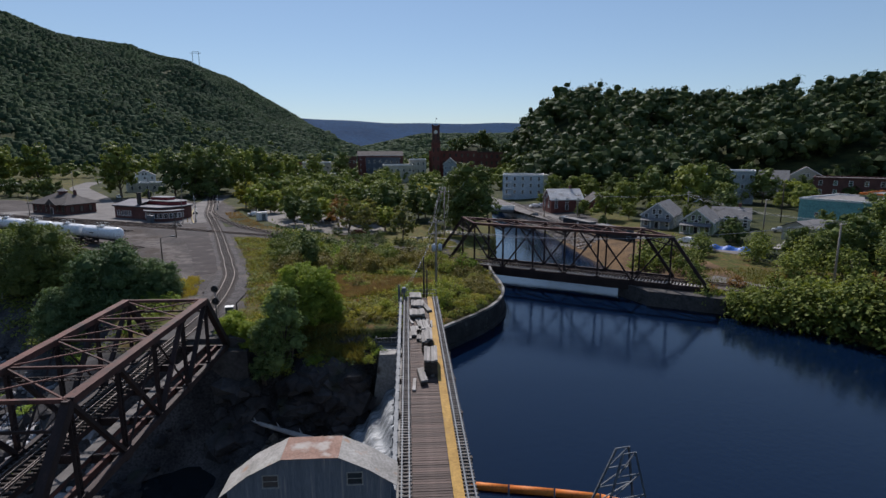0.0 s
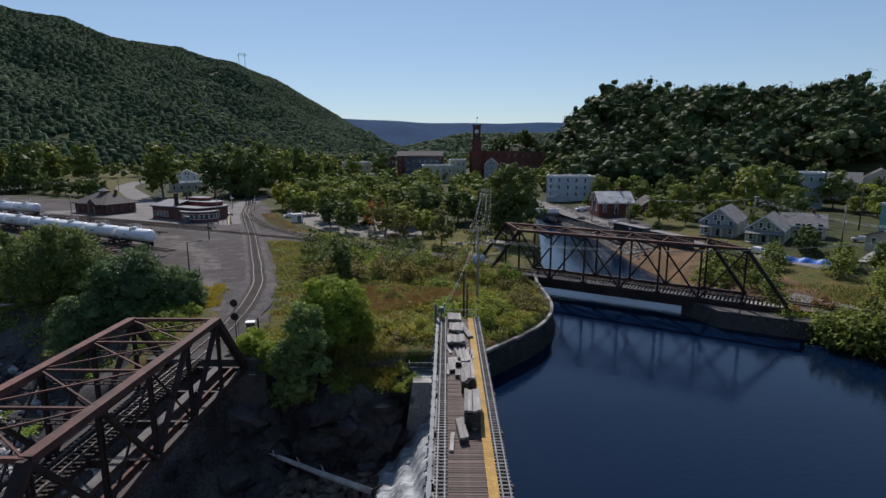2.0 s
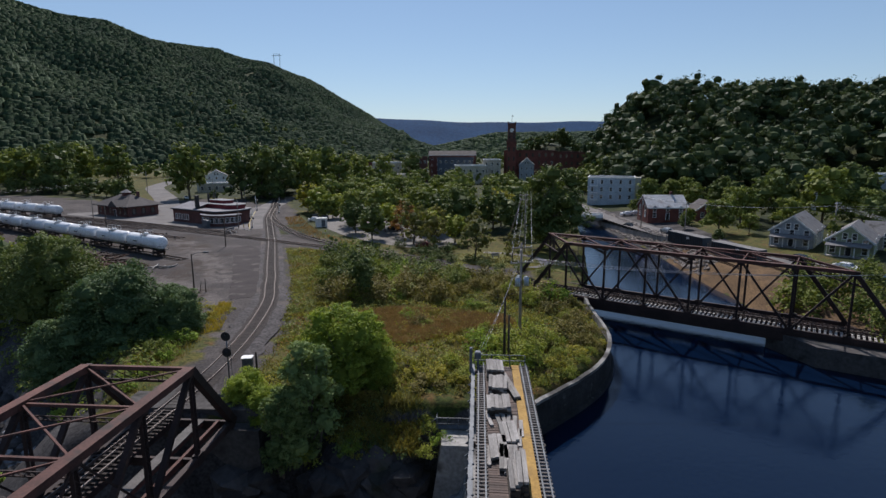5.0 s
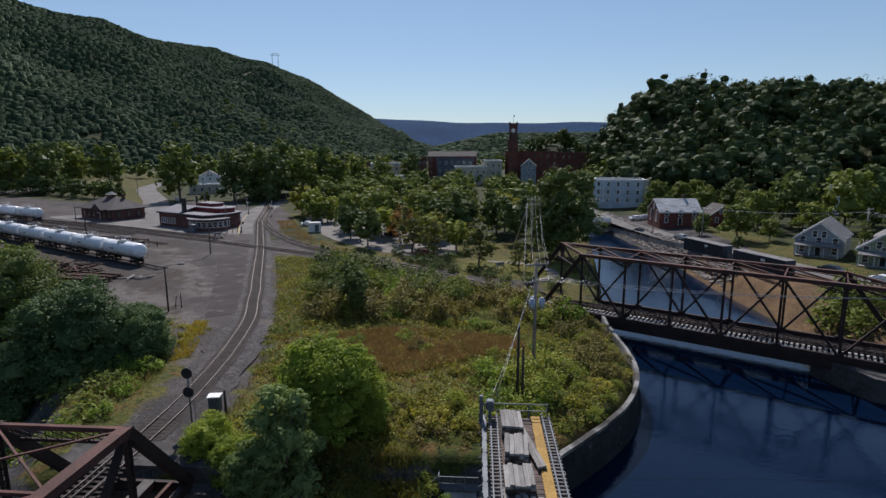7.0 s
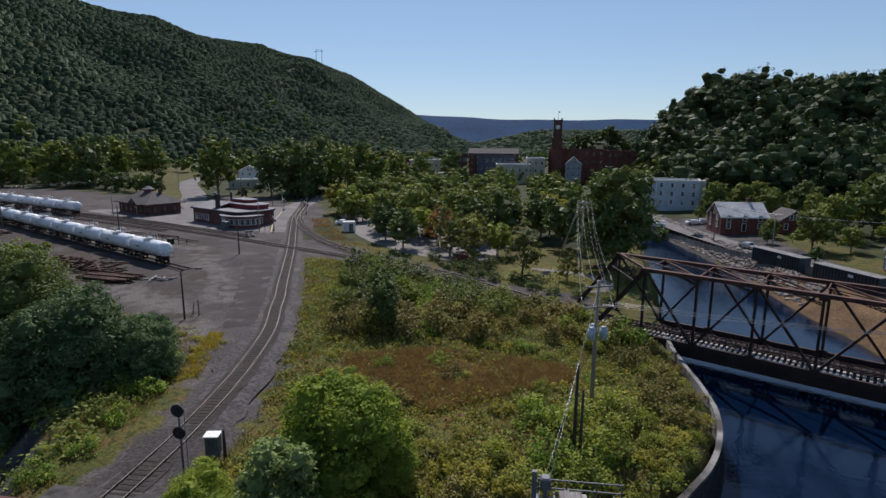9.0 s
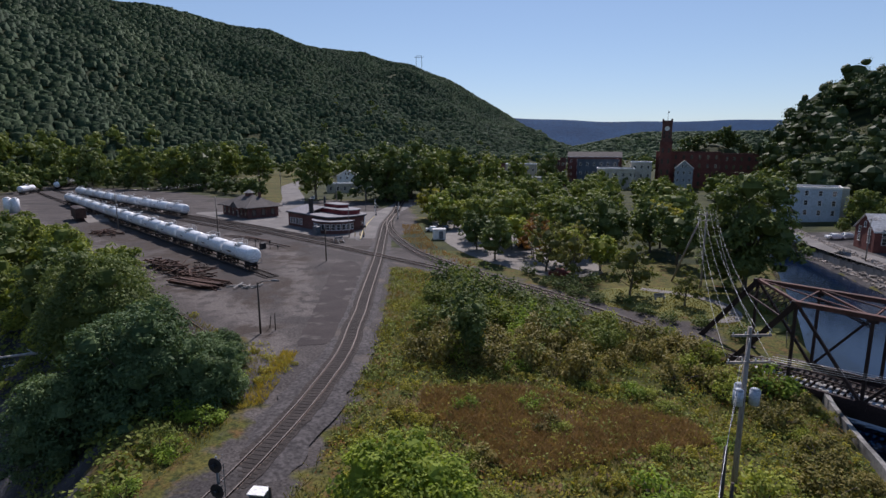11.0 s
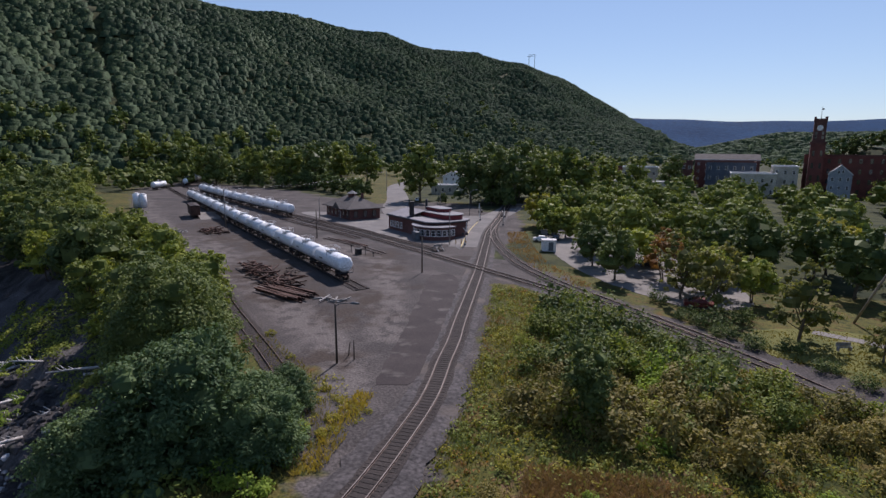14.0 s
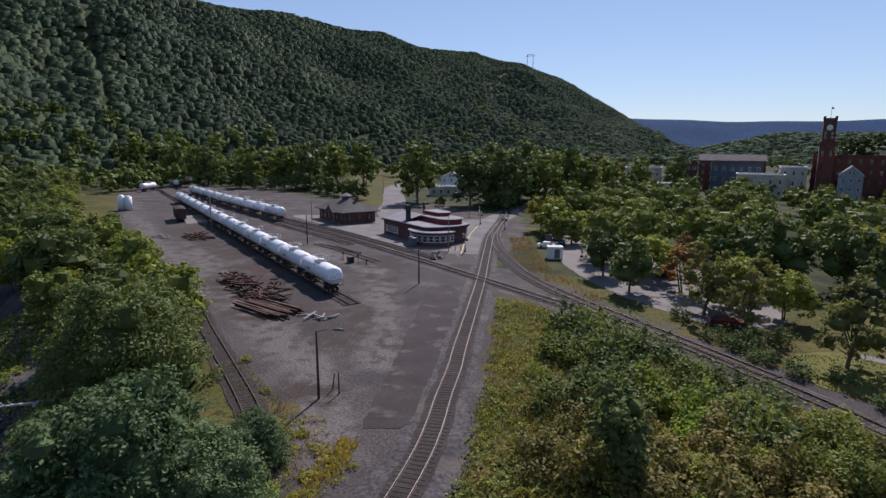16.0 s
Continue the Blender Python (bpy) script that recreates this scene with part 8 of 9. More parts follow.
SILVER = mat("silver_car_paint", (0.42, 0.43, 0.44), (0.5, 0.51, 0.52), 0.3, 0.3, 0.0, metal=0.3, spec=0.6)
DARKCAR = mat("dark_car_paint", (0.02, 0.02, 0.025), (0.035, 0.035, 0.04), 0.3, 0.25, 0.0, spec=0.6)
WHITECAR = mat("white_car_paint", (0.7, 0.7, 0.7), (0.78, 0.78, 0.78), 0.3, 0.3, 0.0, spec=0.6)
for x, y, rz, p, l in ((-54.6, 199, 20, DARKCAR, "black car parked under trees"), (-50.5, 191, 15, DARKCAR, "dark car in the car park"), (-53, 187, 110, WHITECAR, "white car in the car park"), (-136, 262, 30, WHITECAR, "white car beside the road"), (-31, 176, 60, SILVER, "silver car parked in shade"), (-24, 168, 60, DARKCAR, "dark car parked in shade"),
                        (-13, 141.5, 100, mat("dark_red_paint", (0.12, 0.02, 0.02), (0.16, 0.03, 0.03), 0.3, 0.3, 0), "dark red car under lawn trees"), (50.5, 205, 100, WHITECAR, "white car parked on grass"), (53.5, 206, 100, SILVER, "grey van parked on grass"), (45.5, 183, 18, DARKCAR, "dark car on the bank road"), (51.3, 166, 20, SILVER, "silver car beside the container"), (64.2, 126, 30, DARKCAR, "black car by the bank road"), (67.6, 117.5, 32, WHITECAR, "pale car on the bank road"), (100, 131, 60, SILVER, "grey car by the garage"), (20, 230, 60, WHITECAR, "white car by the bridge"), (28, 240, 60, SILVER, "silver car by the bridge")):
    road_car(x, y, rz, p, l)


# ---- canal bank ----
def container(x, y, rz, L):
    t = thing("container", "dark blue-grey steel container with a pale roof", "container", x, y, ground_at(x, y), rz, "containers")
    b = Mesh().rounded(0, 0, 0.15, 2.5, L, 2.7, 0.05)
    part("body", b, mat("container_paint", (0.035, 0.05, 0.065), (0.06, 0.08, 0.095), 0.4, 0.6, 0.2, stain=(0.10, 0.07, 0.05), stain_scale=0.6, stain_at=0.62), t)
    part("roof", Mesh().box(0, 0, 2.86, 2.56, L + .06, 0.06), ROOF_GREY, t, "pale weathered roof")
    for i in range(int(L / 0.6)):
        for s in (-1, 1):
            part("rib", Mesh().box(s * 1.27, -L / 2 + .4 + i * .6, 0.3, 0.06, 0.22, 2.4), STEEL_DARK, t)
    part("placard", Mesh().box(-1.33, -L * .1, 1.9, 0.03, 0.9, 0.5), WHITE_PAINT, t, "pale square placard")
    return t


container(50.0, 147.0, 19, 12.2)
container(54.2, 131.0, 21, 12.2)
fen = thing("bank_fence", "weathered board fence along the bank road", "fence")
pts = spline([(34.5, 262), (39, 222), (42.8, 190), (48.2, 157), (52.5, 139.5), (57.5, 124)], 2.4)
FB = Mesh().box(0, 0, 0, 0.05, 2.3, 1.5).data("panel", GREY_WOOD)
FP = Mesh().box(0, 0, 0, 0.14, 0.14, 1.7).data("post", GREY_WOOD)
for a, b in zip(pts[:-1], pts[1:]):
    rz = math.degrees(math.atan2(b[1] - a[1], b[0] - a[0])) - 90
    if not any(abs(a[1] - c) < 7 for c in (148, 131)):
        part("panel", FB, None, fen).matrix_basis = pose((a[0] + b[0]) / 2, (a[1] + b[1]) / 2, ground_at(*a), 0, 0, rz)
        part("post", FP, None, fen).matrix_basis = pose(a[0], a[1], ground_at(*a), 0, 0, rz)
rock_rnd = np.random.RandomState(4)


def boulders(name, spots, material, label, kind="stuff", category="stones"):
    """Uneven stones joined in one mesh."""
    ico = [(0, 0, 1), (.89, 0, .45), (.28, .85, .45), (-.72, .53, .45), (-.72, -.53, .45), (.28, -.85, .45), (.72, .53, -.45), (-.28, .85, -.45), (-.89, 0, -.45), (-.28, -.85, -.45), (.72, -.53, -.45), (0, 0, -1)]
    fac = [(0, 1, 2), (0, 2, 3), (0, 3, 4), (0, 4, 5), (0, 5, 1), (1, 6, 2), (2, 7, 3), (3, 8, 4), (4, 9, 5), (5, 10, 1), (2, 6, 7), (3, 7, 8), (4, 8, 9), (5, 9, 10), (1, 10, 6), (11, 7, 6), (11, 8, 7), (11, 9, 8), (11, 10, 9), (11, 6, 10)]
    m = Mesh()
    for x, y, z, r in spots:
        q = rock_rnd.uniform(0.65, 1.3, (12, 3)) * np.array(ico) * r * np.array((1, rock_rnd.uniform(.6, 1.1), rock_rnd.uniform(.5, .85)))
        a = rock_rnd.uniform(0, 6.28)
        c, s = math.cos(a), math.sin(a)
        m.add([(x + p[0] * c - p[1] * s, y + p[0] * s + p[1] * c, z + p[2]) for p in q], fac)
    ob = solid(name, m, material, label, category, kind=kind)
    return ob


sp = []
while len(sp) < 1900:
    y = rock_rnd.uniform(128, 226)
    x = np.interp(y, [88, 98, 115, 135, 160, 190, 225], [46, 46, 46, 45, 45, 42, 41]) + rock_rnd.uniform(0.3, 5.5)
    z = ground_at(x, y)
    if z < 0.7:
        sp.append((x, y, z, rock_rnd.uniform(0.22, 0.6)))
boulders("riprap", sp, PALE_STONE, "pale broken stone lining the canal bank")
sp = []
while len(sp) < 1500:
    x, y = rock_rnd.uniform(-95, -2), rock_rnd.uniform(20, 96)
    z = ground_at(x, y)
    if z < -7:
        sp.append((x, y, z, abs(rock_rnd.normal(0, 0.55)) + 0.2))
boulders("river_rocks", sp, ROCK, "dark wet boulders in the river bed")
sp = []
while len(sp) < 900:
    x, y = rock_rnd.uniform(-112, -62), rock_rnd.uniform(58, 100)
    z = ground_at(x, y)
    if z < -6:
        sp.append((x, y, z + 0.1, rock_rnd.uniform(0.2, 0.65)))
boulders("river_stones", sp, mat("grey_river_stone", (0.026, 0.025, 0.026), (0.075, 0.072, 0.07), 0.5, 0.9, 0.7, fine=3.0, island=0.5), "grey stones on the river bar")
sp = []
while len(sp) < 1200:
    x, y = rock_rnd.uniform(-80, -35), rock_rnd.uniform(30, 78)
    z = ground_at(x, y)
    if z < -8:
        sp.append((x, y, z + 0.15, abs(rock_rnd.normal(0, 0.3)) + 0.22))
boulders("river_cobbles", sp, mat("pale_river_stone", (0.19, 0.185, 0.19), (0.40, 0.39, 0.39), 0.5, 0.9, 0.7, fine=3.0, island=0.5), "pale grey stones in the river bed")
sp = []
while len(sp) < 240:
    x, y = rock_rnd.uniform(-23, -5.2), rock_rnd.uniform(53.5, 57.4)
    z = ground_at(x, y)
    sp.append((x, y, z - 0.3, rock_rnd.uniform(0.8, 2.3)))
boulders("cliff_rocks", sp, ROCK, "dark rock outcrop under the peninsula")


def log(x, y, z, rz, L, r, tilt=0.0, branchy=True):
    t = thing("driftwood_log", "bleached driftwood trunk lying on rocks", "log", x, y, z, rz, "driftwood")
    part("stem", Mesh().tube([(0, 0, 0), (L * .35, .2, L * .35 * tilt + .1), (L * .7, -.15, L * .7 * tilt), (L, .1, L * tilt)], [r, r * .85, r * .6, r * .3], 7), DRIFT, t)
    if branchy:
        for i in range(5):
            u = rnd.uniform(.0, .9)
            part("branch", Mesh().tube([(L * u, 0, L * u * tilt), (L * u + rnd.uniform(.3, .9), rnd.uniform(-1.2, 1.2), L * u * tilt + rnd.uniform(.2, .9))], [r * .4, r * .12], 5), DRIFT, t)
    return t


big = log(-6.8, 49.1, -10.2, 153, 21, 0.34, 0.03)
for i in range(9):
    a = i * 0.7
    part("root", Mesh().tube([(0.3, 0, 0.05), (-0.5, 0.7 * math.cos(a), 0.7 * math.sin(a)), (-0.8, 1.1 * math.cos(a + .3), 1.1 * math.sin(a + .3))], [0.16, 0.1, 0.03], 5), DARK_WOOD, big, "splayed dark roots")
sp = [(rock_rnd.uniform(-17, -5), rock_rnd.uniform(45.5, 54), rock_rnd.uniform(-12.5, -11.2), rock_rnd.uniform(.35, 1.1)) for i in range(330)]
boulders("pool_stones", sp, mat("brown_stone", (0.07, 0.055, 0.042), (0.17, 0.145, 0.12), 0.6, 0.8, 0.7, fine=3.0, island=0.5), "sunlit brown stones beside the spillway")
for i in range(52):
    x, y = rnd.uniform(-108, -66), rnd.uniform(62, 96)
    log(x, y, ground_at(x, y) + 0.3, rnd.uniform(0, 360), rnd.uniform(3, 8), rnd.uniform(.1, .24), rnd.uniform(-.02, .12))
for i in range(7):
    x, y = rnd.uniform(-18, -6), rnd.uniform(47, 56)
    log(x, y, ground_at(x, y) + 0.4, rnd.uniform(0, 360), rnd.uniform(3, 7), rnd.uniform(.08, .18), 0.02)

# ---- poles and wires ----


def wire_pole(name, label, x, y, h, arms, rz=0, r=0.2, material=POLE_WOOD, z=None):
    t = thing(name, label, "utility pole", x, y, (ground_at(x, y) if z is None else z) - 0.2, rz, "utility poles")
    part("shaft", Mesh().cyl((0, 0, 0), (0, 0, h), r, r * .65, 10), material, t)
    for z_, w in arms:
        a = part("crossarm", Mesh().box(0, -r, z_ - .07, w, 0.12, 0.14), material, t)
        for i in range(4):
            part("insulator", Mesh().cyl((-w / 2 + .12 + (w - .24) * i / 3, -r, z_ + .07), (-w / 2 + .12 + (w - .24) * i / 3, -r, z_ + .25), .05, .03), WHITE_PAINT, a)
    return t


p1 = wire_pole("utility_pole", "grey wooden utility pole with transformers", 4.9, 77.8, 12.4, ((11.9, 2.6), (10.1, 2.9)), 20)
for dx, dy in ((-.55, -.35), (.55, -.35), (0, .5)):
    part("transformer", Mesh().cyl((dx, dy, 7.3), (dx, dy, 8.3), .32, n=14).cyl((dx, dy, 8.3), (dx, dy, 8.42), .32, .1, 14), mat("transformer_grey", (0.34, 0.38, 0.44), (0.42, 0.46, 0.52), 1, 0.5, 0.1), p1, "pale grey transformer can")
p2 = wire_pole("utility_pole", "dark pole beside the dam deck end", 2.7, 70.4, 7.9, (), 0, 0.16, DARK_WOOD)
wire_pole("utility_pole", "dark brace pole beside the deck end", 3.15, 70.2, 6.0, (), 0, 0.14, DARK_WOOD)
p3 = wire_pole("utility_pole", "pole with wires by the canal", 10.2, 137.0, 13.6, ((13.2, 2.6), (12.2, 2.6)), 10)
p4 = wire_pole("utility_pole", "bare pole across the canal", 77.4, 138.0, 10.8, ((10.4, 2.4),), 30)
p5 = wire_pole("utility_pole", "vine-clad pole on the canal bank", 71.5, 76.5, 11.5, ((11.2, 2.6),), 30)
p6 = wire_pole("utility_pole", "pole beside the canal houses", 93, 128, 9.5, ((9.2, 2.2),), 30)
p7 = wire_pole("utility_pole", "thin pole above the stone bank", 52, 155.5, 9.5, ((9.2, 2.0),), 20, 0.14)
p8 = wire_pole("utility_pole", "thin pole on the bank road", 47, 176, 9.5, ((9.2, 2.0),), 20, 0.14)
p9 = wire_pole("utility_pole", "pole beside the teal shop", 113, 150, 12, ((11.6, 2.2),), 20, 0.2, DARK_WOOD)


brace = thing("brace_pole", "pale leaning brace pole beside the canal pole", "utility pole", 6.4, 144.0, -0.2, 0, "utility poles")
part("shaft", Mesh().tube([(0, 0, 0), (1.5, -3.4, 6.2), (3.0, -6.6, 12.2)], [0.17, 0.15, 0.12], 8), POLE_WOOD, brace)


def wire(a, b, sag, r=0.014, label="overhead wire between poles"):
    a, b = Vector(a), Vector(b)
    m = Mesh().tube([a.lerp(b, i / 12) - Vector((0, 0, sag * 4 * (i / 12) * (1 - i / 12))) for i in range(13)], r, 4)
    return solid("wire", m, WIRE, label, "wire", "overhead wires")


for k in (-1.2, -0.4, 0.4, 1.2):
    wire((4.9 + k, 77.6, 12.1), (10.2 + k, 136.9, 13.4), 1.6)
for k in (-1.3, 1.3):
    wire((4.9 + k, 77.5, 10.2), (10.2 + k, 136.9, 12.4), 1.8)
wire((4.9, 77.6, 11.8), (2.7, 70.4, 7.6), 0.1)
wire((4.5, 77.6, 9.6), (-0.2, 58.3, 5.9), 0.5)
wire((2.7, 70.4, 7.7), (0.0, 58.3, 5.5), 0.2)
for k in (-1.1, -.4, .4, 1.1):
    wire((71.5 + k, 76.5, 11.3), (5.2 + k, 77.8, 10.3 + .1 * k), 2.0)
    wire((77.4 + k, 138, 10.5), (71.5 + k, 76.5, 11.3), 1.2)
    wire((77.4 + k, 138, 10.5), (52 + k, 155.5, 9.3), 0.8)
    wire((52 + k, 155.5, 9.3), (47 + k, 176, 9.3), 0.4)
for k in (0, .5, 1.0):
    wire((77.4, 138, 10.4 - k), (113, 150, 11.4 - k), 0.8)
wire((-141.7, 163.4, 11.0), (-178, 300, 10.8), 1.5)
wire((-141.7, 163.4, 10.5), (-178, 300, 10.3), 1.5)
tall = thing("lattice_mast", "thin steel transmission mast on the ridge", "mast", -480, 1352, ground_at(-480, 1352), 0)
for s in (-1, 1):
    part("leg", Mesh().beam((s * 7, 0, 0), (s * 7, 0, 34), 0.8, 0.8), GALV, tall)
part("crossbar", Mesh().box(0, 0, 30, 24, 0.7, 0.8).box(0, 0, 33.5, 15, 0.6, 0.6), GALV, tall)

# ---- canal floats and lattice hoist ----
fb = thing("float_boom", "orange debris boom floating on the canal", "boom")
line = spline([(4.8, 31.2), (7.5, 30.6), (10.2, 30.0), (13, 29.4), (17, 28), (22, 24), (27, 16)], 0.1)
seg = np.linspace(0, len(line) - 1, 9).astype(int)
for a, b in zip(seg[:-1], seg[1:]):
    p, q = line[a], line[b]
    d = (q - p) * 0.02
    part("float", Mesh().cyl((p[0] + d[0], p[1] + d[1], WATER_Z + .15), (q[0] - d[0], q[1] - d[1], WATER_Z + .15), 0.33, n=12), ORANGE, fb)
lt = thing("steel_tower", "grey steel lattice frame standing in the canal", "frame", 15.0, 25.6, -7, 12)
tip = {}
for sx in (-1, 1):
    for sy in (-1, 1):
        part("leg", Mesh().beam((sx * 3.2, sy * 1.6, 0), (sx * 0.5 + .6, sy * 0.4, 9.4), 0.14, 0.14), GALV, lt)
for i in range(6):
    z0, z1 = 9.4 * i / 6, 9.4 * (i + 1) / 6
    f0, f1 = 1 - i / 6, 1 - (i + 1) / 6
    for sy in (-1, 1):
        a = ((-.5 - 2.7 * f0) + .6 * (1 - f0), sy * (.4 + 1.2 * f0), z0)
        b = ((.5 + 2.7 * f1) + .6 * (1 - f1), sy * (.4 + 1.2 * f1), z1)
        part("brace", Mesh().beam(a, b, .07, .07), GALV, lt)
        part("brace", Mesh().beam((b[0], b[1], b[2]), ((-.5 - 2.7 * f1) + .6 * (1 - f1), b[1], b[2]), .07, .07), GALV, lt)
# timber on the deck
rnd = random.Random(33)


def timber_stack(x, y, n, layers, L, rz, label):
    t = thing("timber_stack", label, "timber stack", x, y, DECK_Z + 0.03, rz, "timber stacks")
    for j in range(layers):
        for i in range(n):
            w = 0.27
            # top layer in grey wood, most planks below it in dark wood
            part("plank", Mesh().box((i - (n - 1) / 2) * (w + .015) + rnd.uniform(-.02, .02), rnd.uniform(-.12, .12), j * 0.155, w, L + rnd.uniform(-.15, .1), 0.15), GREY_WOOD if j == layers - 1 or rnd.random() < .15 else DARK_WOOD, t)
    return t


for x, y, n, k, L, rz in ((1.25, 56.6, 5, 6, 2.3, 2), (1.4, 53.7, 5, 5, 2.4, -2), (1.35, 50.6, 6, 4, 2.2, 1), (2.35, 54.2, 2, 2, 4.6, 12), (1.9, 46.9, 4, 2, 2.6, 5), (1.15, 45.0, 4, 2, 2.7, 3), (1.75, 43.8, 4, 2, 2.8, -2), (2.35, 41.4, 2, 8, 3.2, -1), (1.85, 40.9, 2, 7, 2.6, 1), (2.25, 35.8, 4, 9, 3.4, -2), (1.45, 33.6, 2, 3, 2.6, 6)):
    timber_stack(x, y, n, k, L, rz, "stack of weathered timbers on the deck, grey on top, darker below")
for x, y, rz in ((0.15 + .45, 49, 12), (0.55, 44.2, 0), (1.7, 48.6, 5), (2.4, 48.2, -3), (2.6, 46.4, -4), (1.35, 48.4, 8), (0.8, 32.4, -3), (2.55, 44.0, -2), (1.5, 43.4, 3), (2.0, 48.9, -6), (2.8, 47.6, -2)):
    t = thing("loose_plank", "loose grey plank lying on the deck", "plank", x, y, DECK_Z + 0.03, rz, "loose planks")
    part("board", Mesh().box(0, 0, 0, 0.26, 2.2, 0.14), GREY_WOOD, t)
# lawn furniture and fence by the canal
bn = thing("bench", "wooden picnic bench on the lawn", "bench", 3.5, 129.5, 0, 30)
part("seat", Mesh().box(0, 0, 0.45, 1.8, 0.45, 0.06), GREY_WOOD, bn)
part("backrest", Mesh().box(0, 0.25, 0.55, 1.8, 0.06, 0.45), GREY_WOOD, bn)
for s in (-.75, .75):
    part("leg", Mesh().box(s, 0, 0, 0.08, 0.4, 0.46), GREY_WOOD, bn)
cf = thing("canal_railing", "black iron railing along the canal", "railing")
pts = spline([(16.5, 112), (20.5, 128), (24, 148), (27, 170), (29, 190)], 1.8)
for a, b in zip(pts[:-1], pts[1:]):
    part("post", Mesh().beam((*a, -.2), (*a, 1.0), .06, .06), BLACK_PAINT, cf)
    m = Mesh()
    for z in (.25, .6, .95):
        m.beam((*a, z), (*b, z), .03, .04)
    part("rail", m, BLACK_PAINT, cf)
tp = thing("tarp_pile", "bright blue tarpaulin over a long heap", "tarpaulin", 71.5, 108.5, ground_at(71.5, 108.5), -38)
part("cover", Mesh().add([(x, y * (1 - .15 * abs(math.sin(x))), (.9 - abs(y) * .45) * (1 + .3 * math.sin(x * 2.1)) if abs(y) < 1.3 else 0.0) for x in np.arange(-5, 5.1, .5) for y in (-1.5, -.8, -.2, .4, 1.0, 1.5)], [(i * 6 + j, (i + 1) * 6 + j, (i + 1) * 6 + j + 1, i * 6 + j + 1) for i in range(20) for j in range(5)]), BLUE_TARP, tp)
for i in range(5):
    st_ = thing("board_stack", "pale lumber stack on the ground", "timber stack", 84 + i * 2.0, 108.5 + i * 1.9, ground_at(84, 110), 42, "lumber stacks")
    part("board", Mesh().box(0, 0, 0, 5.5, 1.5, 0.35 + .15 * (i % 2)), GREY_WOOD, st_)


# ---- grass and weeds ----
def blades(name, poly, count, height, width, material, label, seed, avoid=None, lean=0.5):
    """Tall grass as many thin bent blades in one mesh."""
    rnd = np.random.RandomState(seed)
    xs, ys = [p[0] for p in poly], [p[1] for p in poly]
    x, y = rnd.uniform(min(xs), max(xs), count * 3), rnd.uniform(min(ys), max(ys), count * 3)
    ok = inside(poly, x, y) & (lumps(x, y, 5.0, seed) + rnd.uniform(-.8, .8, count * 3) > -0.25)
    x, y = x[ok][:count], y[ok][:count]
    z = ground_height(x, y)
    n = len(x)
    h = height * rnd.uniform(0.45, 1.25, n)
    a = rnd.uniform(0, 2 * np.pi, n)
    w = width * rnd.uniform(0.6, 1.3, n)
    dx, dy = np.cos(a) * w, np.sin(a) * w
    lx, ly = rnd.normal(0, lean, n) * h, rnd.normal(0, lean, n) * h
    v = np.stack([np.stack([x - dx, y - dy, z - .05], -1), np.stack([x + dx, y + dy, z - .05], -1), np.stack([x + dx * .55 + lx, y + dy * .55 + ly, z + h], -1), np.stack([x - dx * .55 + lx * 1.05, y - dy * .55 + ly * 1.05, z + h * .97], -1)], 1)
    return tagged(new(name, quads_mesh(name, v.reshape(-1, 3), material)), label, "grass", kind="stuff")


PEN = [(-23, 62), (-24.6, 72), (-26, 81), (-29.1, 91), (-34, 108.5), (-42.6, 131), (-45.5, 139), (-40, 139), (-22, 129), (-10, 120.5), (2, 112.5), (9, 106), (15, 100), (15.6, 90), (15.3, 82), (13.5, 75), (9, 68), (5, 63.5)]
blades("dry_grass", DRY, 34000, 0.55, 0.026, GRASS_DRY, "tall dry russet grass on the peninsula", 51)
blades("weeds", PEN, 30000, 0.45, 0.035, GRASS_GREEN, "rough green and yellow weeds", 52)
blades("weeds", [(-36, 60), (-33, 62), (-33.5, 72), (-37, 84), (-42, 92), (-60, 101), (-62, 98), (-48, 90), (-42, 80)], 5000, 0.4, 0.04, GRASS_GREEN, "weeds along the yard edge", 53)
GRASS_GOLD = leaf_mat("grass_gold", (0.170, 0.130, 0.028), (0.400, 0.300, 0.050), 0.25, 0.8)
blades("ledge_weeds", [(-12.5, 57), (-5.4, 57), (-5.2, 61.6), (-13.5, 61.6)], 4200, 0.75, 0.03, GRASS_GREEN, "tall pale weeds on the rock ledge", 58)
blades("golden_grass", [(-35.6, 79), (-34.2, 81), (-36.3, 88), (-38.2, 93), (-40, 93), (-38.2, 86)], 1700, 0.45, 0.04, GRASS_GOLD, "golden yellow weeds beside the ballast", 57)
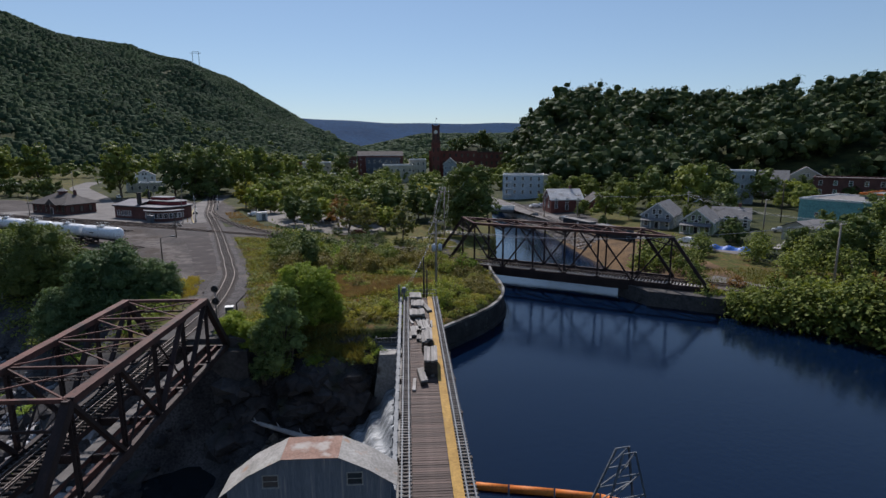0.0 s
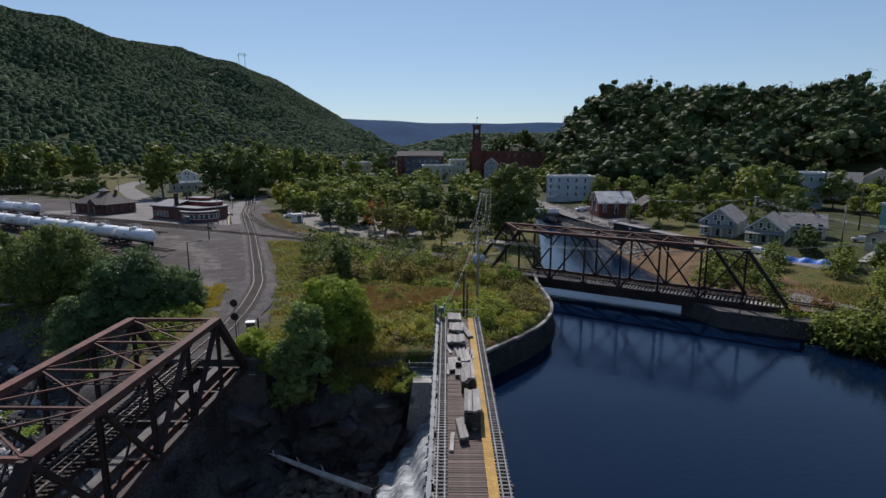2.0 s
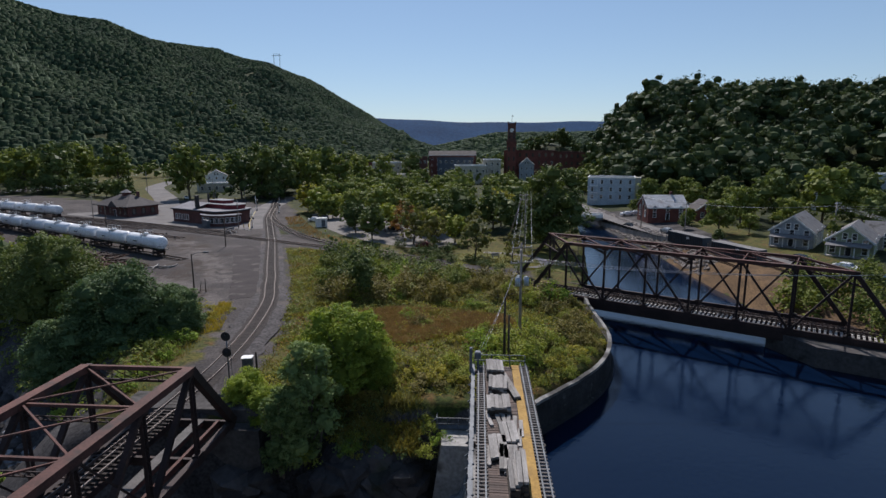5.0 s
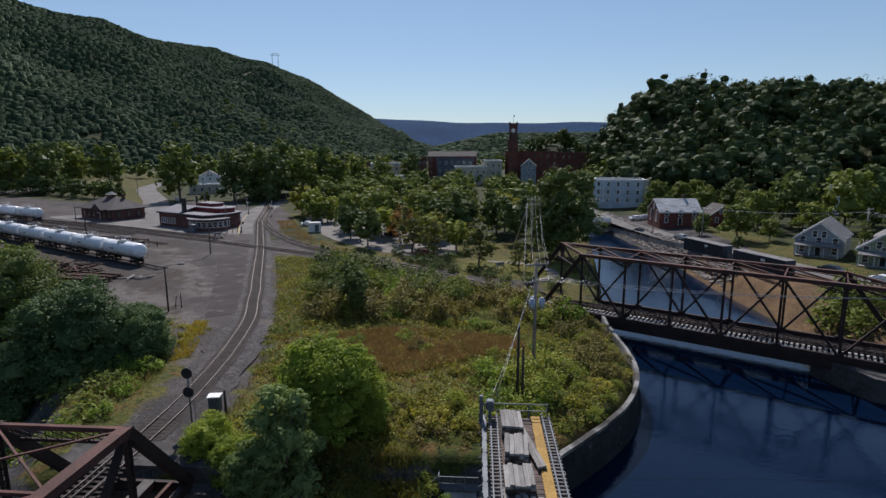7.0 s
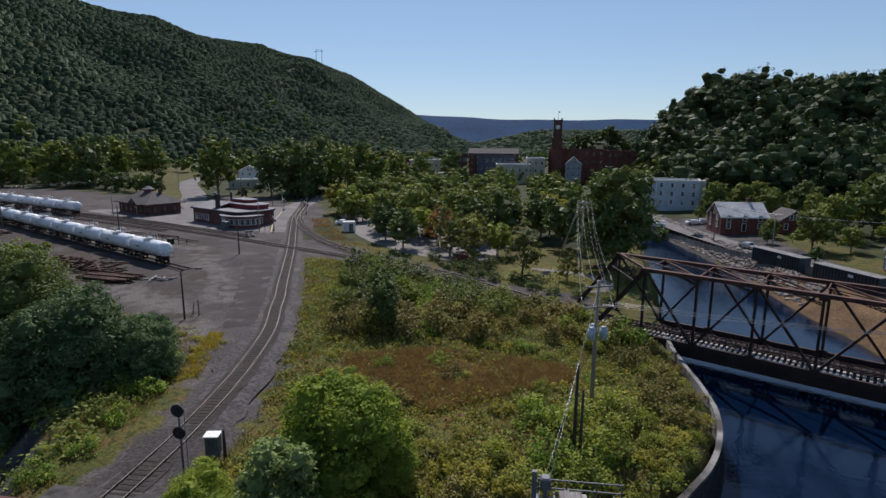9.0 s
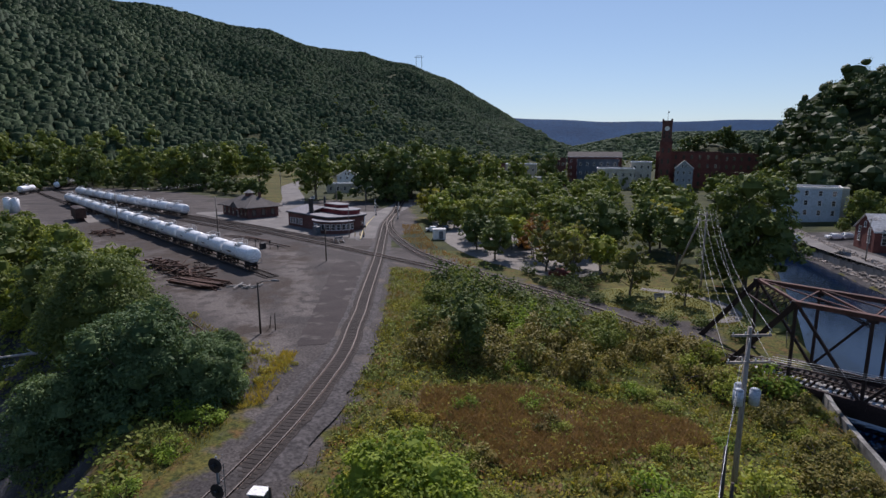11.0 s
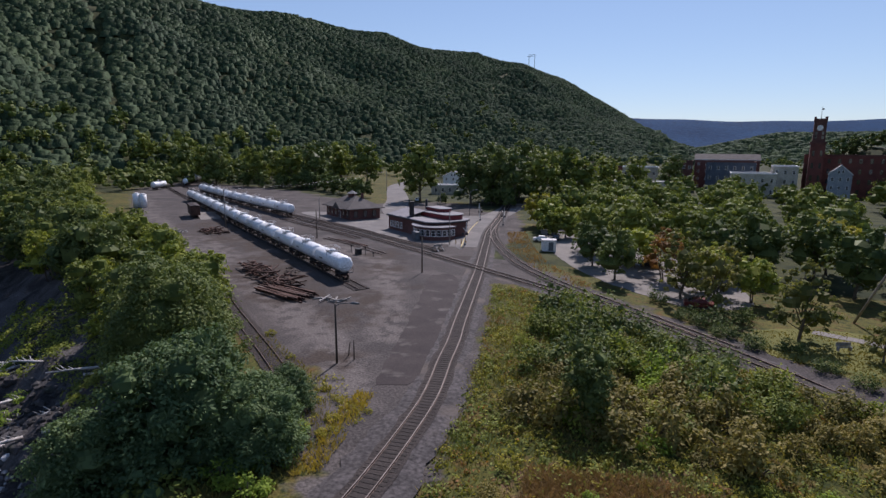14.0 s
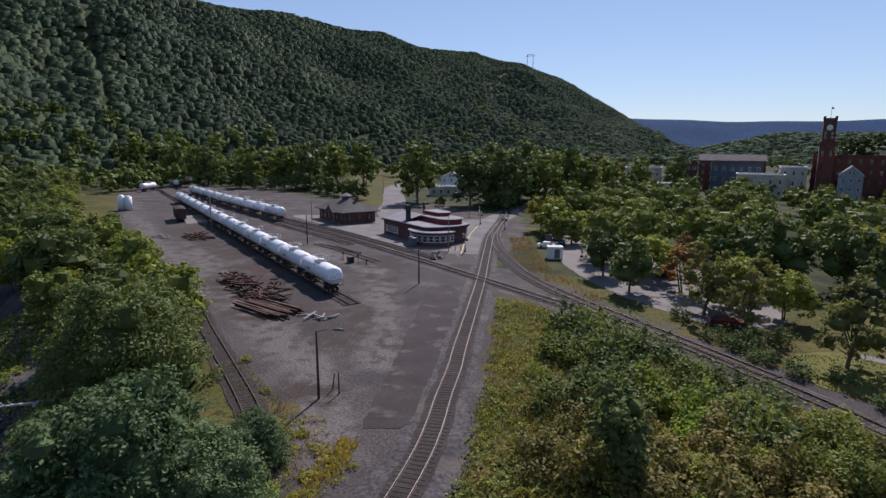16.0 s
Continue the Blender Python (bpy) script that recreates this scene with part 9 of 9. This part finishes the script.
blades("bank_weeds", [(50, 72), (62, 64), (80, 66), (84, 78), (70, 92), (54, 92)], 7000, 0.4, 0.05, GRASS_GREEN, "rough grass on the canal bank", 54)
blades("verge_grass", [(-66, 196), (-56, 172), (-44, 155), (-32, 144.5), (-30, 147), (-42, 160), (-52, 178), (-62, 200)], 5000, 0.4, 0.09, GRASS_DRY, "dry grass verge beside the connecting track", 55)
blades("lawn_grass", [(-4, 124), (14, 116), (19.5, 122), (21.5, 133), (14, 138), (2, 138), (-6, 133)], 5000, 0.16, 0.1, GRASS_GREEN, "short lawn grass", 56)

# ---- deck planks and rack teeth ----
PLANK = Mesh().box(0, 0, 0, 2.55, 0.2, 0.07).data("plank", DECK_WOOD)
rnd = random.Random(9)
y = DECK_Y0 + 0.2
while y < DECK_Y1 - 0.15:
    p = part("plank", PLANK, None, deck)
    p.matrix_basis = pose(1.47 + rnd.uniform(-.03, .03), y, DECK_Z - 0.06 + rnd.uniform(-.012, .012), 0, 0, rnd.uniform(-.5, .5))
    y += 0.235
TOOTH = Mesh().box(0, 0, 0, 0.74, 0.13, 0.1).data("cross_tie", WORN_WOOD)
for x0 in (0.12, 3.72):
    y = DECK_Y0 + 12
    while y < DECK_Y1 - 0.1:
        part("cross_tie", TOOTH, None, deck).matrix_basis = pose(x0, y, DECK_Z + 0.09, 0, 0, rnd.uniform(-2, 2))
        y += 0.36

# ---- ties ----
TIE = Mesh().box(0, 0, 0, 2.55, 0.23, 0.18).data("tie", TIE_WOOD)
for t, p, z in TIES:
    d = headings(p)
    near = t.name.split(".")[0]
    made, far = 0, Mesh()
    for (x, y), (dx, dy) in zip(p, d):
        a = math.atan2(dy, dx) + math.pi / 2 + rnd.uniform(-.03, .03)
        close = -45 < y < 165 and x > -75 and (near in ("main_track", "branch_track", "connecting_track", "old_spur"))
        if close and made < 300 and y > 18:
            part("tie", TIE, None, t).matrix_basis = pose(x, y, z + 0.03, 0, 0, math.degrees(a))
            made += 1
        else:
            far.box(x, y, z + 0.03, 2.55, 0.23, 0.18, a)
    if far.v:
        tagged(part("far_ties", far, TIE_WOOD, t), kind="stuff")
